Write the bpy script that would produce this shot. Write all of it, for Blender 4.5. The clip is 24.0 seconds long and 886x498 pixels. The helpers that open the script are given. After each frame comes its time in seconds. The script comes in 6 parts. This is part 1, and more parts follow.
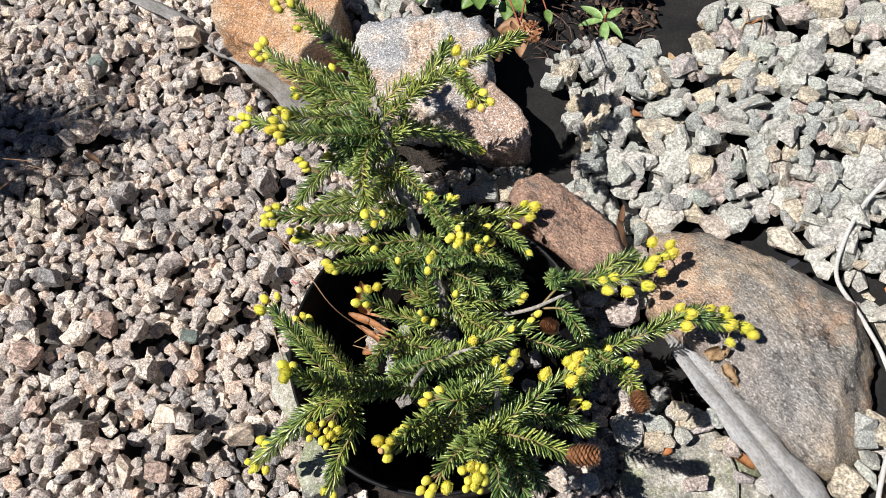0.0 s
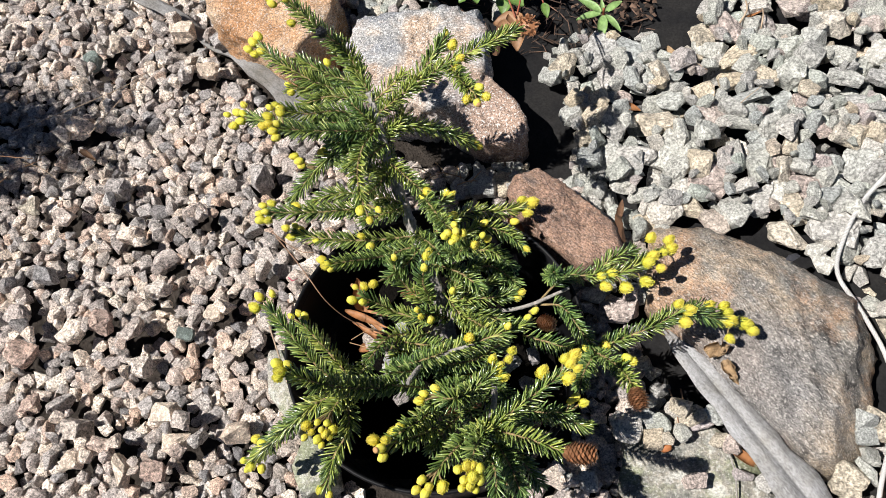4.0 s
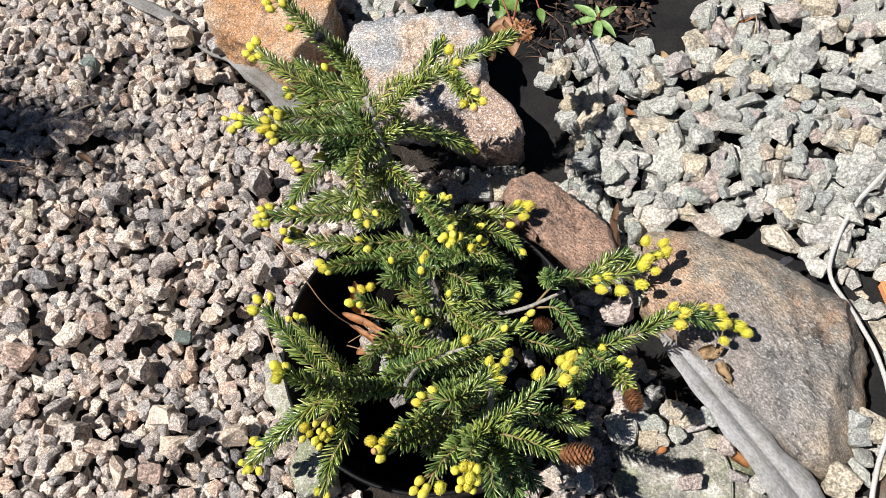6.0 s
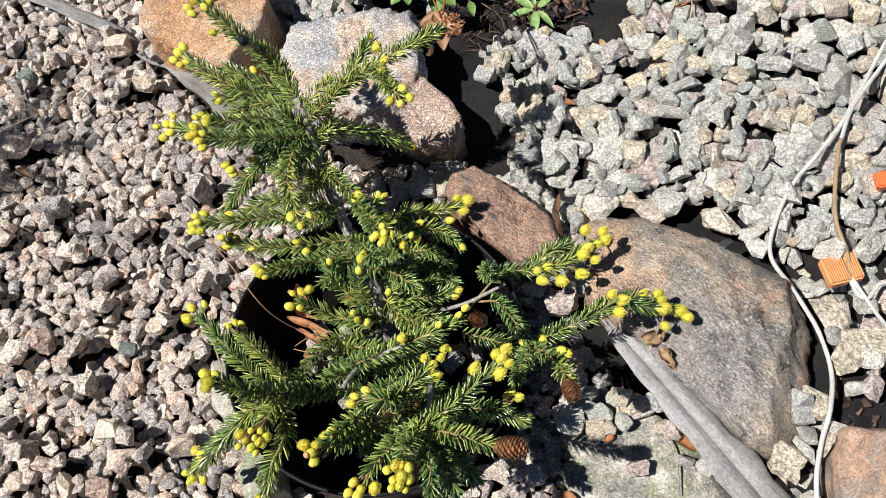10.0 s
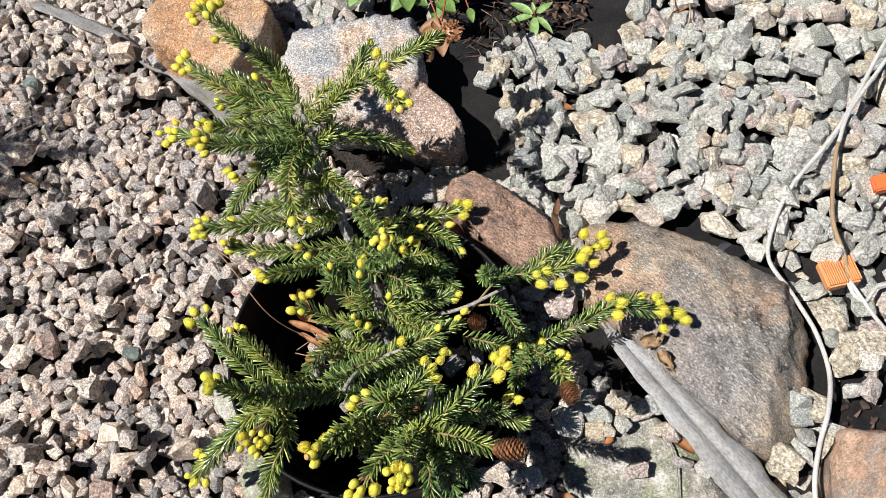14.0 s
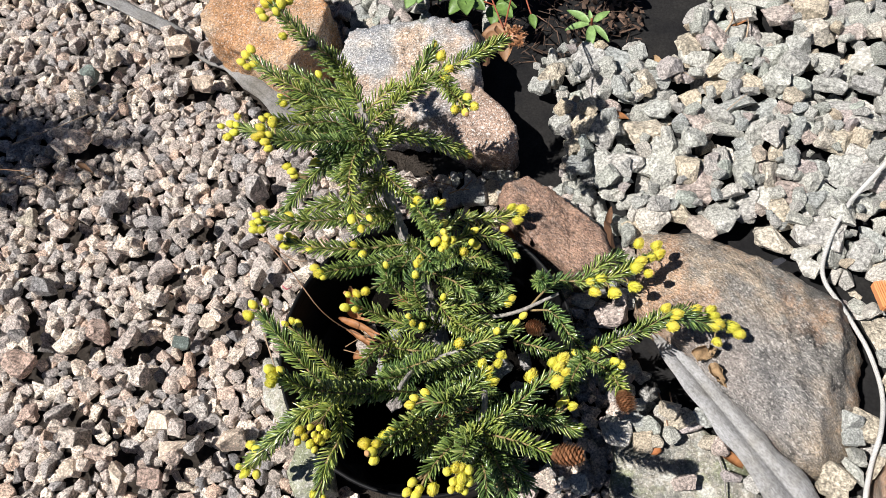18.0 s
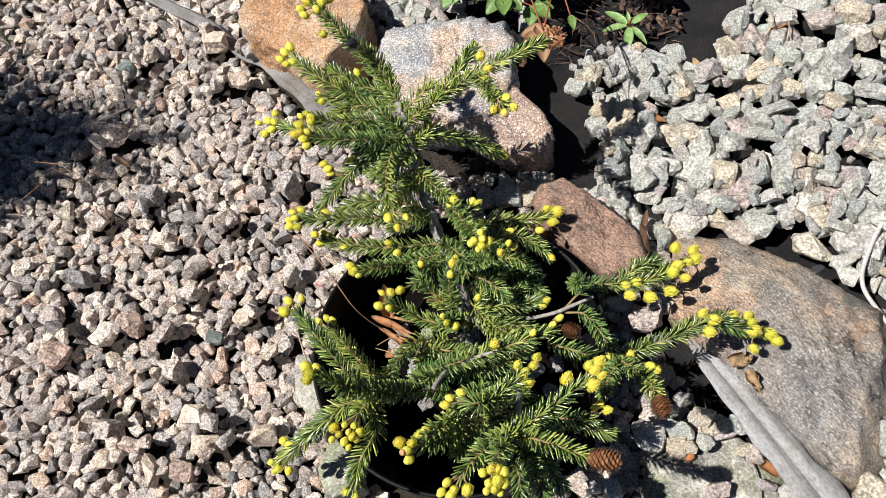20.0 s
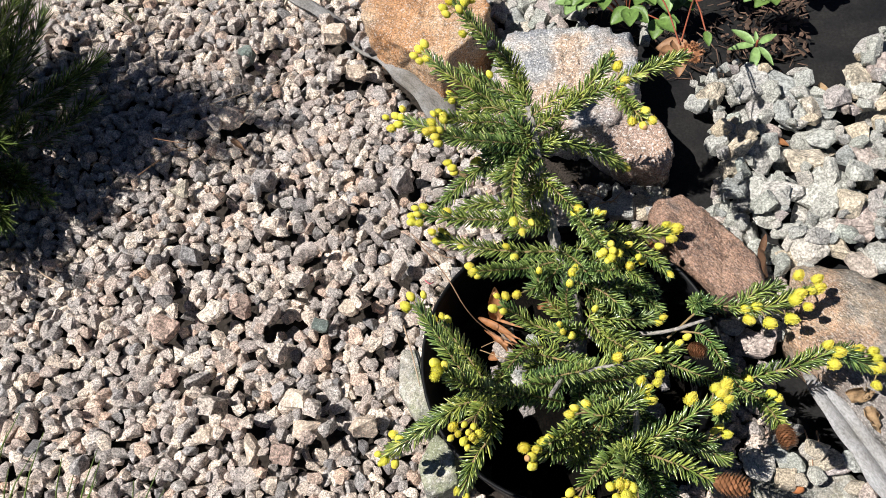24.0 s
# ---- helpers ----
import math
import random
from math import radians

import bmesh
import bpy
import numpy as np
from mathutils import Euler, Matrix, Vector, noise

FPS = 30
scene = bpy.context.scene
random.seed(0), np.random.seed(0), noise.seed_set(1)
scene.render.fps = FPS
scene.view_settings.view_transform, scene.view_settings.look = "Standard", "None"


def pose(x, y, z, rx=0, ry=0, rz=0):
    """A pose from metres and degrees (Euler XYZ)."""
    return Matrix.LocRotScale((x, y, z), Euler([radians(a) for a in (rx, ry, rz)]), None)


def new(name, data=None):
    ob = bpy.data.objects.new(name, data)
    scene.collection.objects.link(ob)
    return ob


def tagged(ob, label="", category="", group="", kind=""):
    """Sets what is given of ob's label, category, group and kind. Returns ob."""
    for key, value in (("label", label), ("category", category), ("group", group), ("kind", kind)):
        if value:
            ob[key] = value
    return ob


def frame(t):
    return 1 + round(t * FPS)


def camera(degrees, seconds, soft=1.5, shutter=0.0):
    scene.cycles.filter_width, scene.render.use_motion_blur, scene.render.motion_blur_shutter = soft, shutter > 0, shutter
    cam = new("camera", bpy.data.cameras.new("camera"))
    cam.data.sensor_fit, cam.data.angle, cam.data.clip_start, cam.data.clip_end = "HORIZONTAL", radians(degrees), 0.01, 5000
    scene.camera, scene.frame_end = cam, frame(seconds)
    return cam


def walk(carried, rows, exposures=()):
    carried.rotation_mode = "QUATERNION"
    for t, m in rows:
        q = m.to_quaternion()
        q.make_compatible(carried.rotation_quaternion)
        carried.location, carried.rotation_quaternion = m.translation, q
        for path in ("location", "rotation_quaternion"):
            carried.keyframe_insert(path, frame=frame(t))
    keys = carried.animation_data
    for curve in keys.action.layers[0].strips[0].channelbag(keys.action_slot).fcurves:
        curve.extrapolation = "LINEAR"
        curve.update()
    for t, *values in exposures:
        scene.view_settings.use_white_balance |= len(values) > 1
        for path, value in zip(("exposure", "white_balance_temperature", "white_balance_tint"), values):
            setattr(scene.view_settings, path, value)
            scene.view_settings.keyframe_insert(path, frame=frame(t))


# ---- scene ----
cam = camera(55.3, 24.0, soft=0.85)
METRES, EYE, TILT, LEAN, TURN = 0.285, 0.968, -63.5, 6.6, 0.0
ROWS = [
    (0.0, 0.0, 0.0, 0.0, 0.0, 0.0, -0.0),
    (0.5, 0.0175, 0.0096, 0.0012, 0.12, -0.09, 0.17),
    (1.0, 0.0277, 0.0151, 0.0031, -0.0, -0.18, 0.36),
    (1.5, 0.0139, 0.0152, 0.0031, 0.11, -0.17, 0.13),
    (2.0, 0.0121, 0.0099, 0.0017, 0.05, -0.1, 0.12),
    (2.5, 0.013, 0.0107, 0.0013, 0.1, -0.09, 0.12),
    (4.5, 0.0231, 0.0333, 0.0071, 0.14, -0.39, 0.25),
    (5.0, 0.0122, 0.0324, 0.008, 0.1, -0.4, 0.11),
    (5.5, 0.0095, 0.0185, 0.0052, 0.19, -0.23, 0.07),
    (6.0, 0.0139, 0.0047, 0.0016, -0.21, -0.06, 0.23),
    (6.5, 0.0372, 0.004, 0.0005, -0.02, -0.04, 0.47),
    (7.0, 0.1065, 0.01, 0.0005, 0.08, -0.13, 1.41),
    (7.5, 0.1479, 0.0186, -0.0006, 0.07, -0.2, 1.97),
    (8.0, 0.2181, 0.0127, -0.0057, -0.49, -0.18, 3.06),
    (8.5, 0.22, 0.0179, -0.0026, -0.85, -0.32, 3.24),
    (9.0, 0.1948, 0.0129, -0.0024, -1.06, -0.24, 2.93),
    (9.5, 0.1816, 0.0153, -0.0007, -1.23, -0.29, 2.81),
    (10.0, 0.1946, 0.0179, -0.0014, -1.27, -0.31, 2.97),
    (10.5, 0.1819, 0.0073, -0.0006, -1.42, -0.24, 2.9),
    (12.5, 0.2238, -0.0099, -0.0089, -0.8, 0.08, 3.28),
    (13.0, 0.2292, -0.0104, -0.0094, -0.72, 0.1, 3.34),
    (13.5, 0.2243, -0.0085, -0.0084, -0.7, 0.06, 3.27),
    (14.0, 0.2109, -0.0118, -0.0083, -0.98, 0.09, 3.15),
    (14.5, 0.1828, -0.0054, -0.0061, -1.31, 0.01, 2.83),
    (15.0, 0.1963, -0.0008, -0.0056, -1.66, -0.08, 3.11),
    (15.5, 0.1828, -0.0031, -0.0049, -1.58, -0.05, 2.91),
    (16.0, 0.1545, -0.0121, -0.0043, -1.19, 0.08, 2.45),
    (16.5, 0.1452, -0.0245, -0.007, -0.62, 0.28, 2.17),
    (17.0, 0.1248, -0.0245, -0.0084, -0.37, 0.34, 1.78),
    (17.5, 0.1033, -0.022, -0.0063, -0.34, 0.29, 1.5),
    (18.0, 0.0557, -0.0242, -0.006, 0.11, 0.35, 0.74),
    (18.5, 0.0407, -0.0246, -0.0066, 0.36, 0.39, 0.45),
    (20.5, -0.0019, -0.0178, -0.0046, 1.95, 0.33, -0.54),
    (21.0, -0.0073, -0.0174, -0.0044, 2.19, 0.33, -0.68),
    (21.5, -0.0277, -0.0231, -0.0071, 2.61, 0.41, -1.09),
    (22.0, -0.0326, -0.0184, -0.0089, 2.67, 0.39, -1.21),
    (22.5, -0.0651, -0.0137, -0.0041, 2.66, 0.25, -1.58),
    (23.0, -0.1253, -0.011, -0.0039, 3.14, 0.16, -2.51),
    (23.5, -0.2052, -0.0237, -0.0081, 4.05, 0.28, -3.86),
    (24.0, -0.275, -0.0338, -0.0148, 4.85, 0.34, -5.09),
]
walk(cam, [(t, pose(0, 0, EYE, TILT, LEAN, TURN) @ pose(METRES * x, METRES * y, METRES * z, 90 + pitch, roll, yaw)) for t, x, y, z, yaw, pitch, roll in ROWS])

# ---- light ----
SUN_EL, SUN_AZ = 60.0, 15.0          # height of the sun; heading in which its shadows fall
ray = Vector((math.cos(radians(SUN_EL)) * math.cos(radians(SUN_AZ)), math.cos(radians(SUN_EL)) * math.sin(radians(SUN_AZ)), -math.sin(radians(SUN_EL))))
world = bpy.data.worlds.new("world")
scene.world = world
world.use_nodes = True
wn = world.node_tree.nodes
sky = wn.new("ShaderNodeTexSky")
sky.sky_type, sky.sun_disc = "NISHITA", False
sky.altitude, sky.air_density, sky.dust_density, sky.ozone_density = 1500, 0.45, 0.3, 1.0
sky.sun_elevation, sky.sun_rotation = radians(SUN_EL), math.atan2(-ray.x, -ray.y)
world.node_tree.links.new(sky.outputs[0], wn["Background"].inputs[0])
wn["Background"].inputs[1].default_value = 0.05
sun_data = bpy.data.lights.new("sun", "SUN")
sun_data.energy, sun_data.angle, sun_data.color = 5.0, radians(0.53), (1.0, 0.965, 0.92)
sun = new("sun", sun_data)
sun.matrix_world = Matrix.Translation((-3, -1, 5)) @ ray.to_track_quat("-Z", "Y").to_matrix().to_4x4()
scene.view_settings.exposure = 0.66

# ---- materials ----


class Nodes:
    """A small builder of node materials."""

    def __init__(self, name, rough=0.7, spec=0.4):
        self.mat = bpy.data.materials.new(name)
        self.mat.use_nodes = True
        self.t = self.mat.node_tree
        self.b = self.t.nodes["Principled BSDF"]
        self.b.inputs["Roughness"].default_value = rough
        self.b.inputs["Specular IOR Level"].default_value = spec
        self.co = self.t.nodes.new("ShaderNodeTexCoord").outputs["Object"]

    def put(self, a, b):
        self.t.links.new(a, b)

    def noise(self, scale, detail=4.0, rough=0.6, co=None, stretch=None):
        n = self.t.nodes.new("ShaderNodeTexNoise")
        n.inputs["Scale"].default_value, n.inputs["Detail"].default_value, n.inputs["Roughness"].default_value = scale, detail, rough
        src = co or self.co
        if stretch:
            m = self.t.nodes.new("ShaderNodeMapping")
            if len(stretch) == 4:              # a grain that runs at an angle
                m.vector_type = "TEXTURE"
                m.inputs["Rotation"].default_value = (0, 0, radians(stretch[3]))
            m.inputs["Scale"].default_value = stretch[:3]
            self.put(src, m.inputs[0])
            src = m.outputs[0]
        self.put(src, n.inputs["Vector"])
        return n.outputs["Fac"]

    def cells(self, scale, what="Distance"):
        n = self.t.nodes.new("ShaderNodeTexVoronoi")
        n.inputs["Scale"].default_value = scale
        self.put(self.co, n.inputs["Vector"])
        return n.outputs[what]

    def ramp(self, fac, stops, hard=False):
        n = self.t.nodes.new("ShaderNodeValToRGB")
        n.color_ramp.interpolation = "CONSTANT" if hard else "LINEAR"
        el = n.color_ramp.elements
        while len(el) < len(stops):
            el.new(0.5)
        for e, (p, c) in zip(el, stops):
            e.position = p
            e.color = (*c, 1) if isinstance(c, tuple) else (c, c, c, 1)
        self.put(fac, n.inputs[0])
        return n.outputs[0]

    def mix(self, a, b, fac, how="MIX"):
        n = self.t.nodes.new("ShaderNodeMix")
        n.data_type, n.blend_type = "RGBA", how
        for slot, v in ((0, fac), (6, a), (7, b)):
            if isinstance(v, (int, float)) and slot == 0:
                n.inputs[0].default_value = v
            elif isinstance(v, tuple):
                n.inputs[slot].default_value = (*v, 1)
            else:
                self.put(v, n.inputs[slot])
        return n.outputs[2]

    def island(self):
        return self.t.nodes.new("ShaderNodeNewGeometry").outputs["Random Per Island"]

    def each(self):
        return self.t.nodes.new("ShaderNodeObjectInfo").outputs["Random"]

    def add(self, a, b, op="ADD"):
        n = self.t.nodes.new("ShaderNodeMath")
        n.operation = op
        for i, v in enumerate((a, b)):
            if isinstance(v, (int, float)):
                n.inputs[i].default_value = v
            else:
                self.put(v, n.inputs[i])
        return n.outputs[0]

    def colour(self, c):
        if isinstance(c, tuple):
            self.b.inputs["Base Color"].default_value = (*c, 1)
        else:
            self.put(c, self.b.inputs["Base Color"])
        return self

    def bump(self, h, strength=0.5, dist=0.002):
        n = self.t.nodes.new("ShaderNodeBump")
        n.inputs["Strength"].default_value, n.inputs["Distance"].default_value = strength, dist
        self.put(h, n.inputs["Height"])
        self.put(n.outputs[0], self.b.inputs["Normal"])
        return self


def granite(name, stops, per_object=False, speck=390, dark=0.42, rough=0.75, bright=1.0, blot=1.0, glint=1.75):
    """Crushed granite: a colour for each piece, mineral specks, blotches and dust."""
    m = Nodes(name, rough, 0.5)
    k = 0.014 if per_object else 1.0           # single stones are modelled 2 units long
    pick = m.each() if per_object else m.island()
    base = m.ramp(pick, [(p, tuple(min(0.8, q * bright) for q in c)) for p, c in stops])
    blotch = m.ramp(m.noise(60 * k, 3), [(0.32, (0.72, 0.70, 0.68)), (0.62, (1.15, 1.12, 1.09))])
    c = m.mix(base, blotch, blot, "MULTIPLY")
    grain = m.ramp(m.noise(speck * k, 3, 0.75), [(0.40, dark), (0.46, 0.9), (0.53, 1.05), (0.575, 1.3), (0.60, glint)])
    c = m.mix(c, grain, 1.0, "MULTIPLY")
    m.colour(c)
    m.bump(m.add(m.noise(200 * k, 5, 0.7), m.noise(700 * k, 2)), 0.85, 0.0024)
    return m.mat


PINK = [(0.0, (0.265, 0.246, 0.238)), (0.16, (0.41, 0.362, 0.33)), (0.30, (0.235, 0.229, 0.232)), (0.42, (0.365, 0.314, 0.286)), (0.52, (0.57, 0.485, 0.41)), (0.60, (0.31, 0.299, 0.295)), (0.70, (0.45, 0.33, 0.26)), (0.76, (0.34, 0.293, 0.27)), (0.84, (0.15, 0.148, 0.153)), (0.92, (0.485, 0.41, 0.345)), (1.0, (0.62, 0.56, 0.495))]
GREY = [(0.0, (0.294, 0.314, 0.286)), (0.18, (0.406, 0.404, 0.374)), (0.32, (0.304, 0.324, 0.32)), (0.46, (0.426, 0.429, 0.389)), (0.58, (0.335, 0.334, 0.325)), (0.68, (0.487, 0.469, 0.433)), (0.77, (0.467, 0.399, 0.295)), (0.84, (0.391, 0.344, 0.34)), (0.92, (0.365, 0.399, 0.364)), (1.0, (0.477, 0.459, 0.424))]
M_PINK, M_PINK_ONE = granite("pink granite gravel", PINK, bright=1.20, rough=0.55, dark=0.36), granite("pink granite stone", PINK, True, bright=1.24, rough=0.55, dark=0.36)
M_GREY, M_GREY_ONE = granite("grey crushed rock", GREY, bright=0.95, dark=0.52, speck=480, blot=0.8, glint=1.5), granite("grey rock", GREY, True, bright=0.95, dark=0.52, speck=480, blot=0.8, glint=1.5)
M_STONE_YELLOW = granite("yellowish rock", [(0, (0.38, 0.345, 0.28)), (1, (0.42, 0.375, 0.30))], True)
M_STONE_PINK = granite("pinkish rock", [(0, (0.34, 0.29, 0.27)), (1, (0.40, 0.34, 0.31))], True)
M_STONE_LIGHT = granite("pale rock", [(0, (0.44, 0.44, 0.41)), (1, (0.50, 0.49, 0.45))], True, dark=0.7)
M_STONE_CREAM = granite("cream granite", [(0, (0.52, 0.43, 0.35)), (1, (0.56, 0.48, 0.40))], True, dark=0.7)
M_STONE_BROWN = granite("brown-pink granite", [(0, (0.36, 0.27, 0.23)), (1, (0.44, 0.33, 0.28))], True)
M_STONE_TEAL = granite("dark grey-green stone", [(0, (0.12, 0.155, 0.145)), (1, (0.17, 0.20, 0.185))], True, dark=0.8)


def rock_mat(name, stops, vein=(1, 1, 1), scale=14, speck=420, tint=None, grit=1.0, white=(0.62, 0.60, 0.57), fleck=0.75, patch=9, rough=0.6, seam=0.0, lobe=None):
    """A weathered boulder: banded body, stained patches, mineral grain, pale flecks and dark seams."""
    m = Nodes(name, rough, 0.5)
    c = m.ramp(m.noise(scale, 6, 0.62, stretch=vein), stops)
    if tint:
        c = m.mix(c, tint, m.ramp(m.noise(patch, 5, 0.7), [(0.48, 0.0), (0.60, 0.85)]))
    if lobe:                             # one end of the rock is of another mineral
        at, near, far, hue = lobe
        d = m.t.nodes.new("ShaderNodeVectorMath")
        d.operation = "DISTANCE"
        m.put(m.co, d.inputs[0])
        d.inputs[1].default_value = at
        edge = m.add(d.outputs["Value"], m.add(m.noise(24, 4), 0.05, "MULTIPLY"))
        c = m.mix(c, hue, m.ramp(edge, [(near, 0.85), (far, 0.0)]))
    grain = m.ramp(m.noise(speck, 3, 0.75, stretch=vein), [(0.38, 0.36), (0.46, 0.84), (0.55, 1.12), (0.61, 1.6)])
    c = m.mix(c, grain, grit, "MULTIPLY")
    c = m.mix(c, m.ramp(m.noise(38, 4, 0.7), [(0.36, 0.62), (0.5, 1.0), (0.64, 1.22)]), 0.8, "MULTIPLY")
    if seam:
        c = m.mix(c, m.ramp(m.noise(scale * 3.2, 4, 0.7, stretch=vein), [(0.36, 0.35), (0.44, 1.0), (0.56, 1.0), (0.64, 1.35)]), seam, "MULTIPLY")
    m.colour(m.mix(c, white, m.ramp(m.noise(speck * 0.8, 2, 0.6, stretch=vein), [(0.575, 0.0), (0.63, fleck)])))
    m.bump(m.add(m.noise(120, 6, 0.7, stretch=vein), m.add(m.noise(speck, 2, stretch=vein), 0.5, "MULTIPLY")), 0.9, 0.003)
    return m.mat


M_ROCK_BIG = rock_mat("banded gneiss", [(0.36, (0.075, 0.07, 0.064)), (0.45, (0.165, 0.15, 0.13)), (0.53, (0.26, 0.205, 0.148)), (0.64, (0.135, 0.122, 0.108))], (1.9, 1.0, 1.0, -50), 16, 640, (0.33, 0.20, 0.118), fleck=0.42, patch=9, seam=1.0, white=(0.62, 0.58, 0.53), rough=0.5, lobe=((0.232, 0.282, 0.035), 0.08, 0.135, (0.15, 0.143, 0.14)))
M_ROCK_BROWN = rock_mat("red-brown gneiss", [(0.35, (0.12, 0.075, 0.055)), (0.50, (0.215, 0.13, 0.092)), (0.58, (0.255, 0.155, 0.105)), (0.7, (0.165, 0.12, 0.10))], (1.6, 1, 1, -45), 30, 480, (0.27, 0.165, 0.115), grit=0.9, white=(0.45, 0.36, 0.31), fleck=0.4, seam=0.8, patch=16)
M_ROCK_TAN = rock_mat("orange-tan weathered rock", [(0.35, (0.21, 0.145, 0.10)), (0.5, (0.35, 0.215, 0.14)), (0.66, (0.30, 0.215, 0.16))], (1.6, 1, 1, 30), 30, 500, (0.22, 0.205, 0.185), grit=0.45, fleck=0.2, seam=0.5)
M_ROCK_WHITE = rock_mat("pale speckled granite", [(0.38, (0.13, 0.14, 0.16)), (0.47, (0.24, 0.245, 0.26)), (0.55, (0.33, 0.32, 0.31)), (0.62, (0.38, 0.30, 0.235))], (1, 1, 1), 9, 420, (0.40, 0.265, 0.175), white=(0.70, 0.68, 0.65), fleck=0.7, patch=5, lobe=((-0.015, 0.640, 0.03), 0.08, 0.125, (0.34, 0.225, 0.165)))
M_ROCK_ORANGE = rock_mat("rusty granite", [(0.35, (0.31, 0.15, 0.06)), (0.52, (0.37, 0.20, 0.095)), (0.68, (0.34, 0.25, 0.17))], (1, 1, 1), 12, 400, (0.40, 0.27, 0.165), fleck=0.5)
M_SLAB = rock_mat("lichen slab", [(0.38, (0.10, 0.10, 0.088)), (0.47, (0.22, 0.212, 0.185)), (0.55, (0.29, 0.265, 0.22)), (0.62, (0.42, 0.41, 0.37))], (1, 1, 1), 30, 420, (0.19, 0.205, 0.12), 0.6, fleck=0.4, patch=16, seam=0.6)


def plain(name, c, rough=0.5, var=0.25, scale=60, spec=0.4, bump=0.3, stretch=None, island=0.0, dist=0.001):
    m = Nodes(name, rough, spec)
    f = m.ramp(m.noise(scale, 5, 0.65, stretch=stretch), [(0.3, 1 - var), (0.7, 1 + var)])
    col = m.mix(c, f, 1.0, "MULTIPLY")
    if island:
        col = m.mix(col, m.ramp(m.island(), [(0, 1 - island), (1, 1 + island)]), 1.0, "MULTIPLY")
    m.colour(col)
    if bump:
        m.bump(m.noise(scale * 3, 4, 0.65, stretch=stretch), bump, dist)
    return m.mat


def needle_mat():
    m = Nodes("spruce needle", 0.24, 1.0)
    c = m.ramp(m.island(), [(0, (0.052, 0.092, 0.032)), (0.45, (0.150, 0.215, 0.055)), (0.85, (0.285, 0.350, 0.088)), (1, (0.43, 0.46, 0.17))])
    old = m.ramp(m.noise(9, 2), [(0.35, (0.66, 0.80, 0.85)), (0.65, (1.25, 1.12, 0.85))])
    m.colour(m.mix(c, old, 1.0, "MULTIPLY"))
    return m.mat


M_NEEDLE = needle_mat()
M_TWIG = plain("tan twig", (0.23, 0.165, 0.075), 0.7, 0.35, 300, bump=0.6)
M_BARK = plain("grey flaky bark", (0.33, 0.305, 0.28), 0.85, 0.5, 180, bump=1.0, dist=0.003)


def bud_mat():
    m = Nodes("yellow-green bud", 0.6, 0.3)
    m.b.inputs["Subsurface Weight"].default_value = 0.35
    m.b.inputs["Subsurface Radius"].default_value = (1.0, 0.8, 0.2)
    m.b.inputs["Subsurface Scale"].default_value = 0.003
    sep = m.t.nodes.new("ShaderNodeSeparateXYZ")
    m.put(m.co, sep.inputs[0])
    c = m.ramp(m.add(sep.outputs[2], m.add(m.noise(4, 3), 0.4, "MULTIPLY")), [(0.10, (0.38, 0.38, 0.055)), (0.5, (0.60, 0.53, 0.06)), (1.0, (0.70, 0.60, 0.09))])
    c = m.mix(c, m.ramp(m.island(), [(0, 0.80), (1, 1.12)]), 1.0, "MULTIPLY")
    c = m.mix(c, m.ramp(m.cells(13), [(0.15, (1.06, 1.05, 1.15)), (0.55, (0.90, 0.90, 0.8))]), 1.0, "MULTIPLY")
    m.colour(m.mix(c, m.ramp(m.each(), [(0, (0.86, 0.93, 0.8)), (0.4, (1, 1, 1)), (1, (1.05, 1.0, 1.0))]), 1.0, "MULTIPLY"))
    m.bump(m.ramp(m.cells(13), [(0.0, 1.0), (0.6, 0.0)]), 0.4, 0.0008)
    return m.mat


M_BUD = bud_mat()
M_BUDCAP = plain("brown bud scale", (0.42, 0.24, 0.10), 0.6, 0.3, 400)
M_DEADBUD = plain("blackened bud", (0.035, 0.035, 0.042), 0.55, 0.4, 500, bump=0.7)
M_CONE = plain("red-brown cone scale", (0.235, 0.108, 0.052), 0.35, 0.3, 260, island=0.4, bump=0.4)
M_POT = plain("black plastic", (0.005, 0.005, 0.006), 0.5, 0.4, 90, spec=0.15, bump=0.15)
M_POT_DUSTY = plain("dusty black plastic", (0.035, 0.031, 0.028), 0.6, 0.5, 120, spec=0.3, bump=0.3)
M_RIM = plain("worn black plastic edge", (0.007, 0.007, 0.008), 0.5, 0.3, 90, spec=0.15, bump=0.15)
# peat coloured near black: the deep shade inside the pot is in the colour
M_SOIL = plain("peat with pot shade in its colour", (0.006, 0.005, 0.004), 0.95, 0.5, 150, spec=0.08, bump=1.0, dist=0.006)
M_GROUND = plain("dark gritty earth", (0.04, 0.033, 0.028), 0.95, 0.5, 90, spec=0.1, bump=1.0, dist=0.006)
M_LEAF_DRY = plain("dry brown leaf", (0.28, 0.125, 0.05), 0.6, 0.45, 90, bump=0.5)
M_LEAF_TAN = plain("crumpled tan leaf", (0.30, 0.20, 0.11), 0.7, 0.4, 160, bump=0.8)
M_STALK = plain("brown dry stalk", (0.26, 0.16, 0.10), 0.65, 0.35, 120)
M_STRAW = plain("dry straw", (0.37, 0.275, 0.19), 0.6, 0.3, 80)


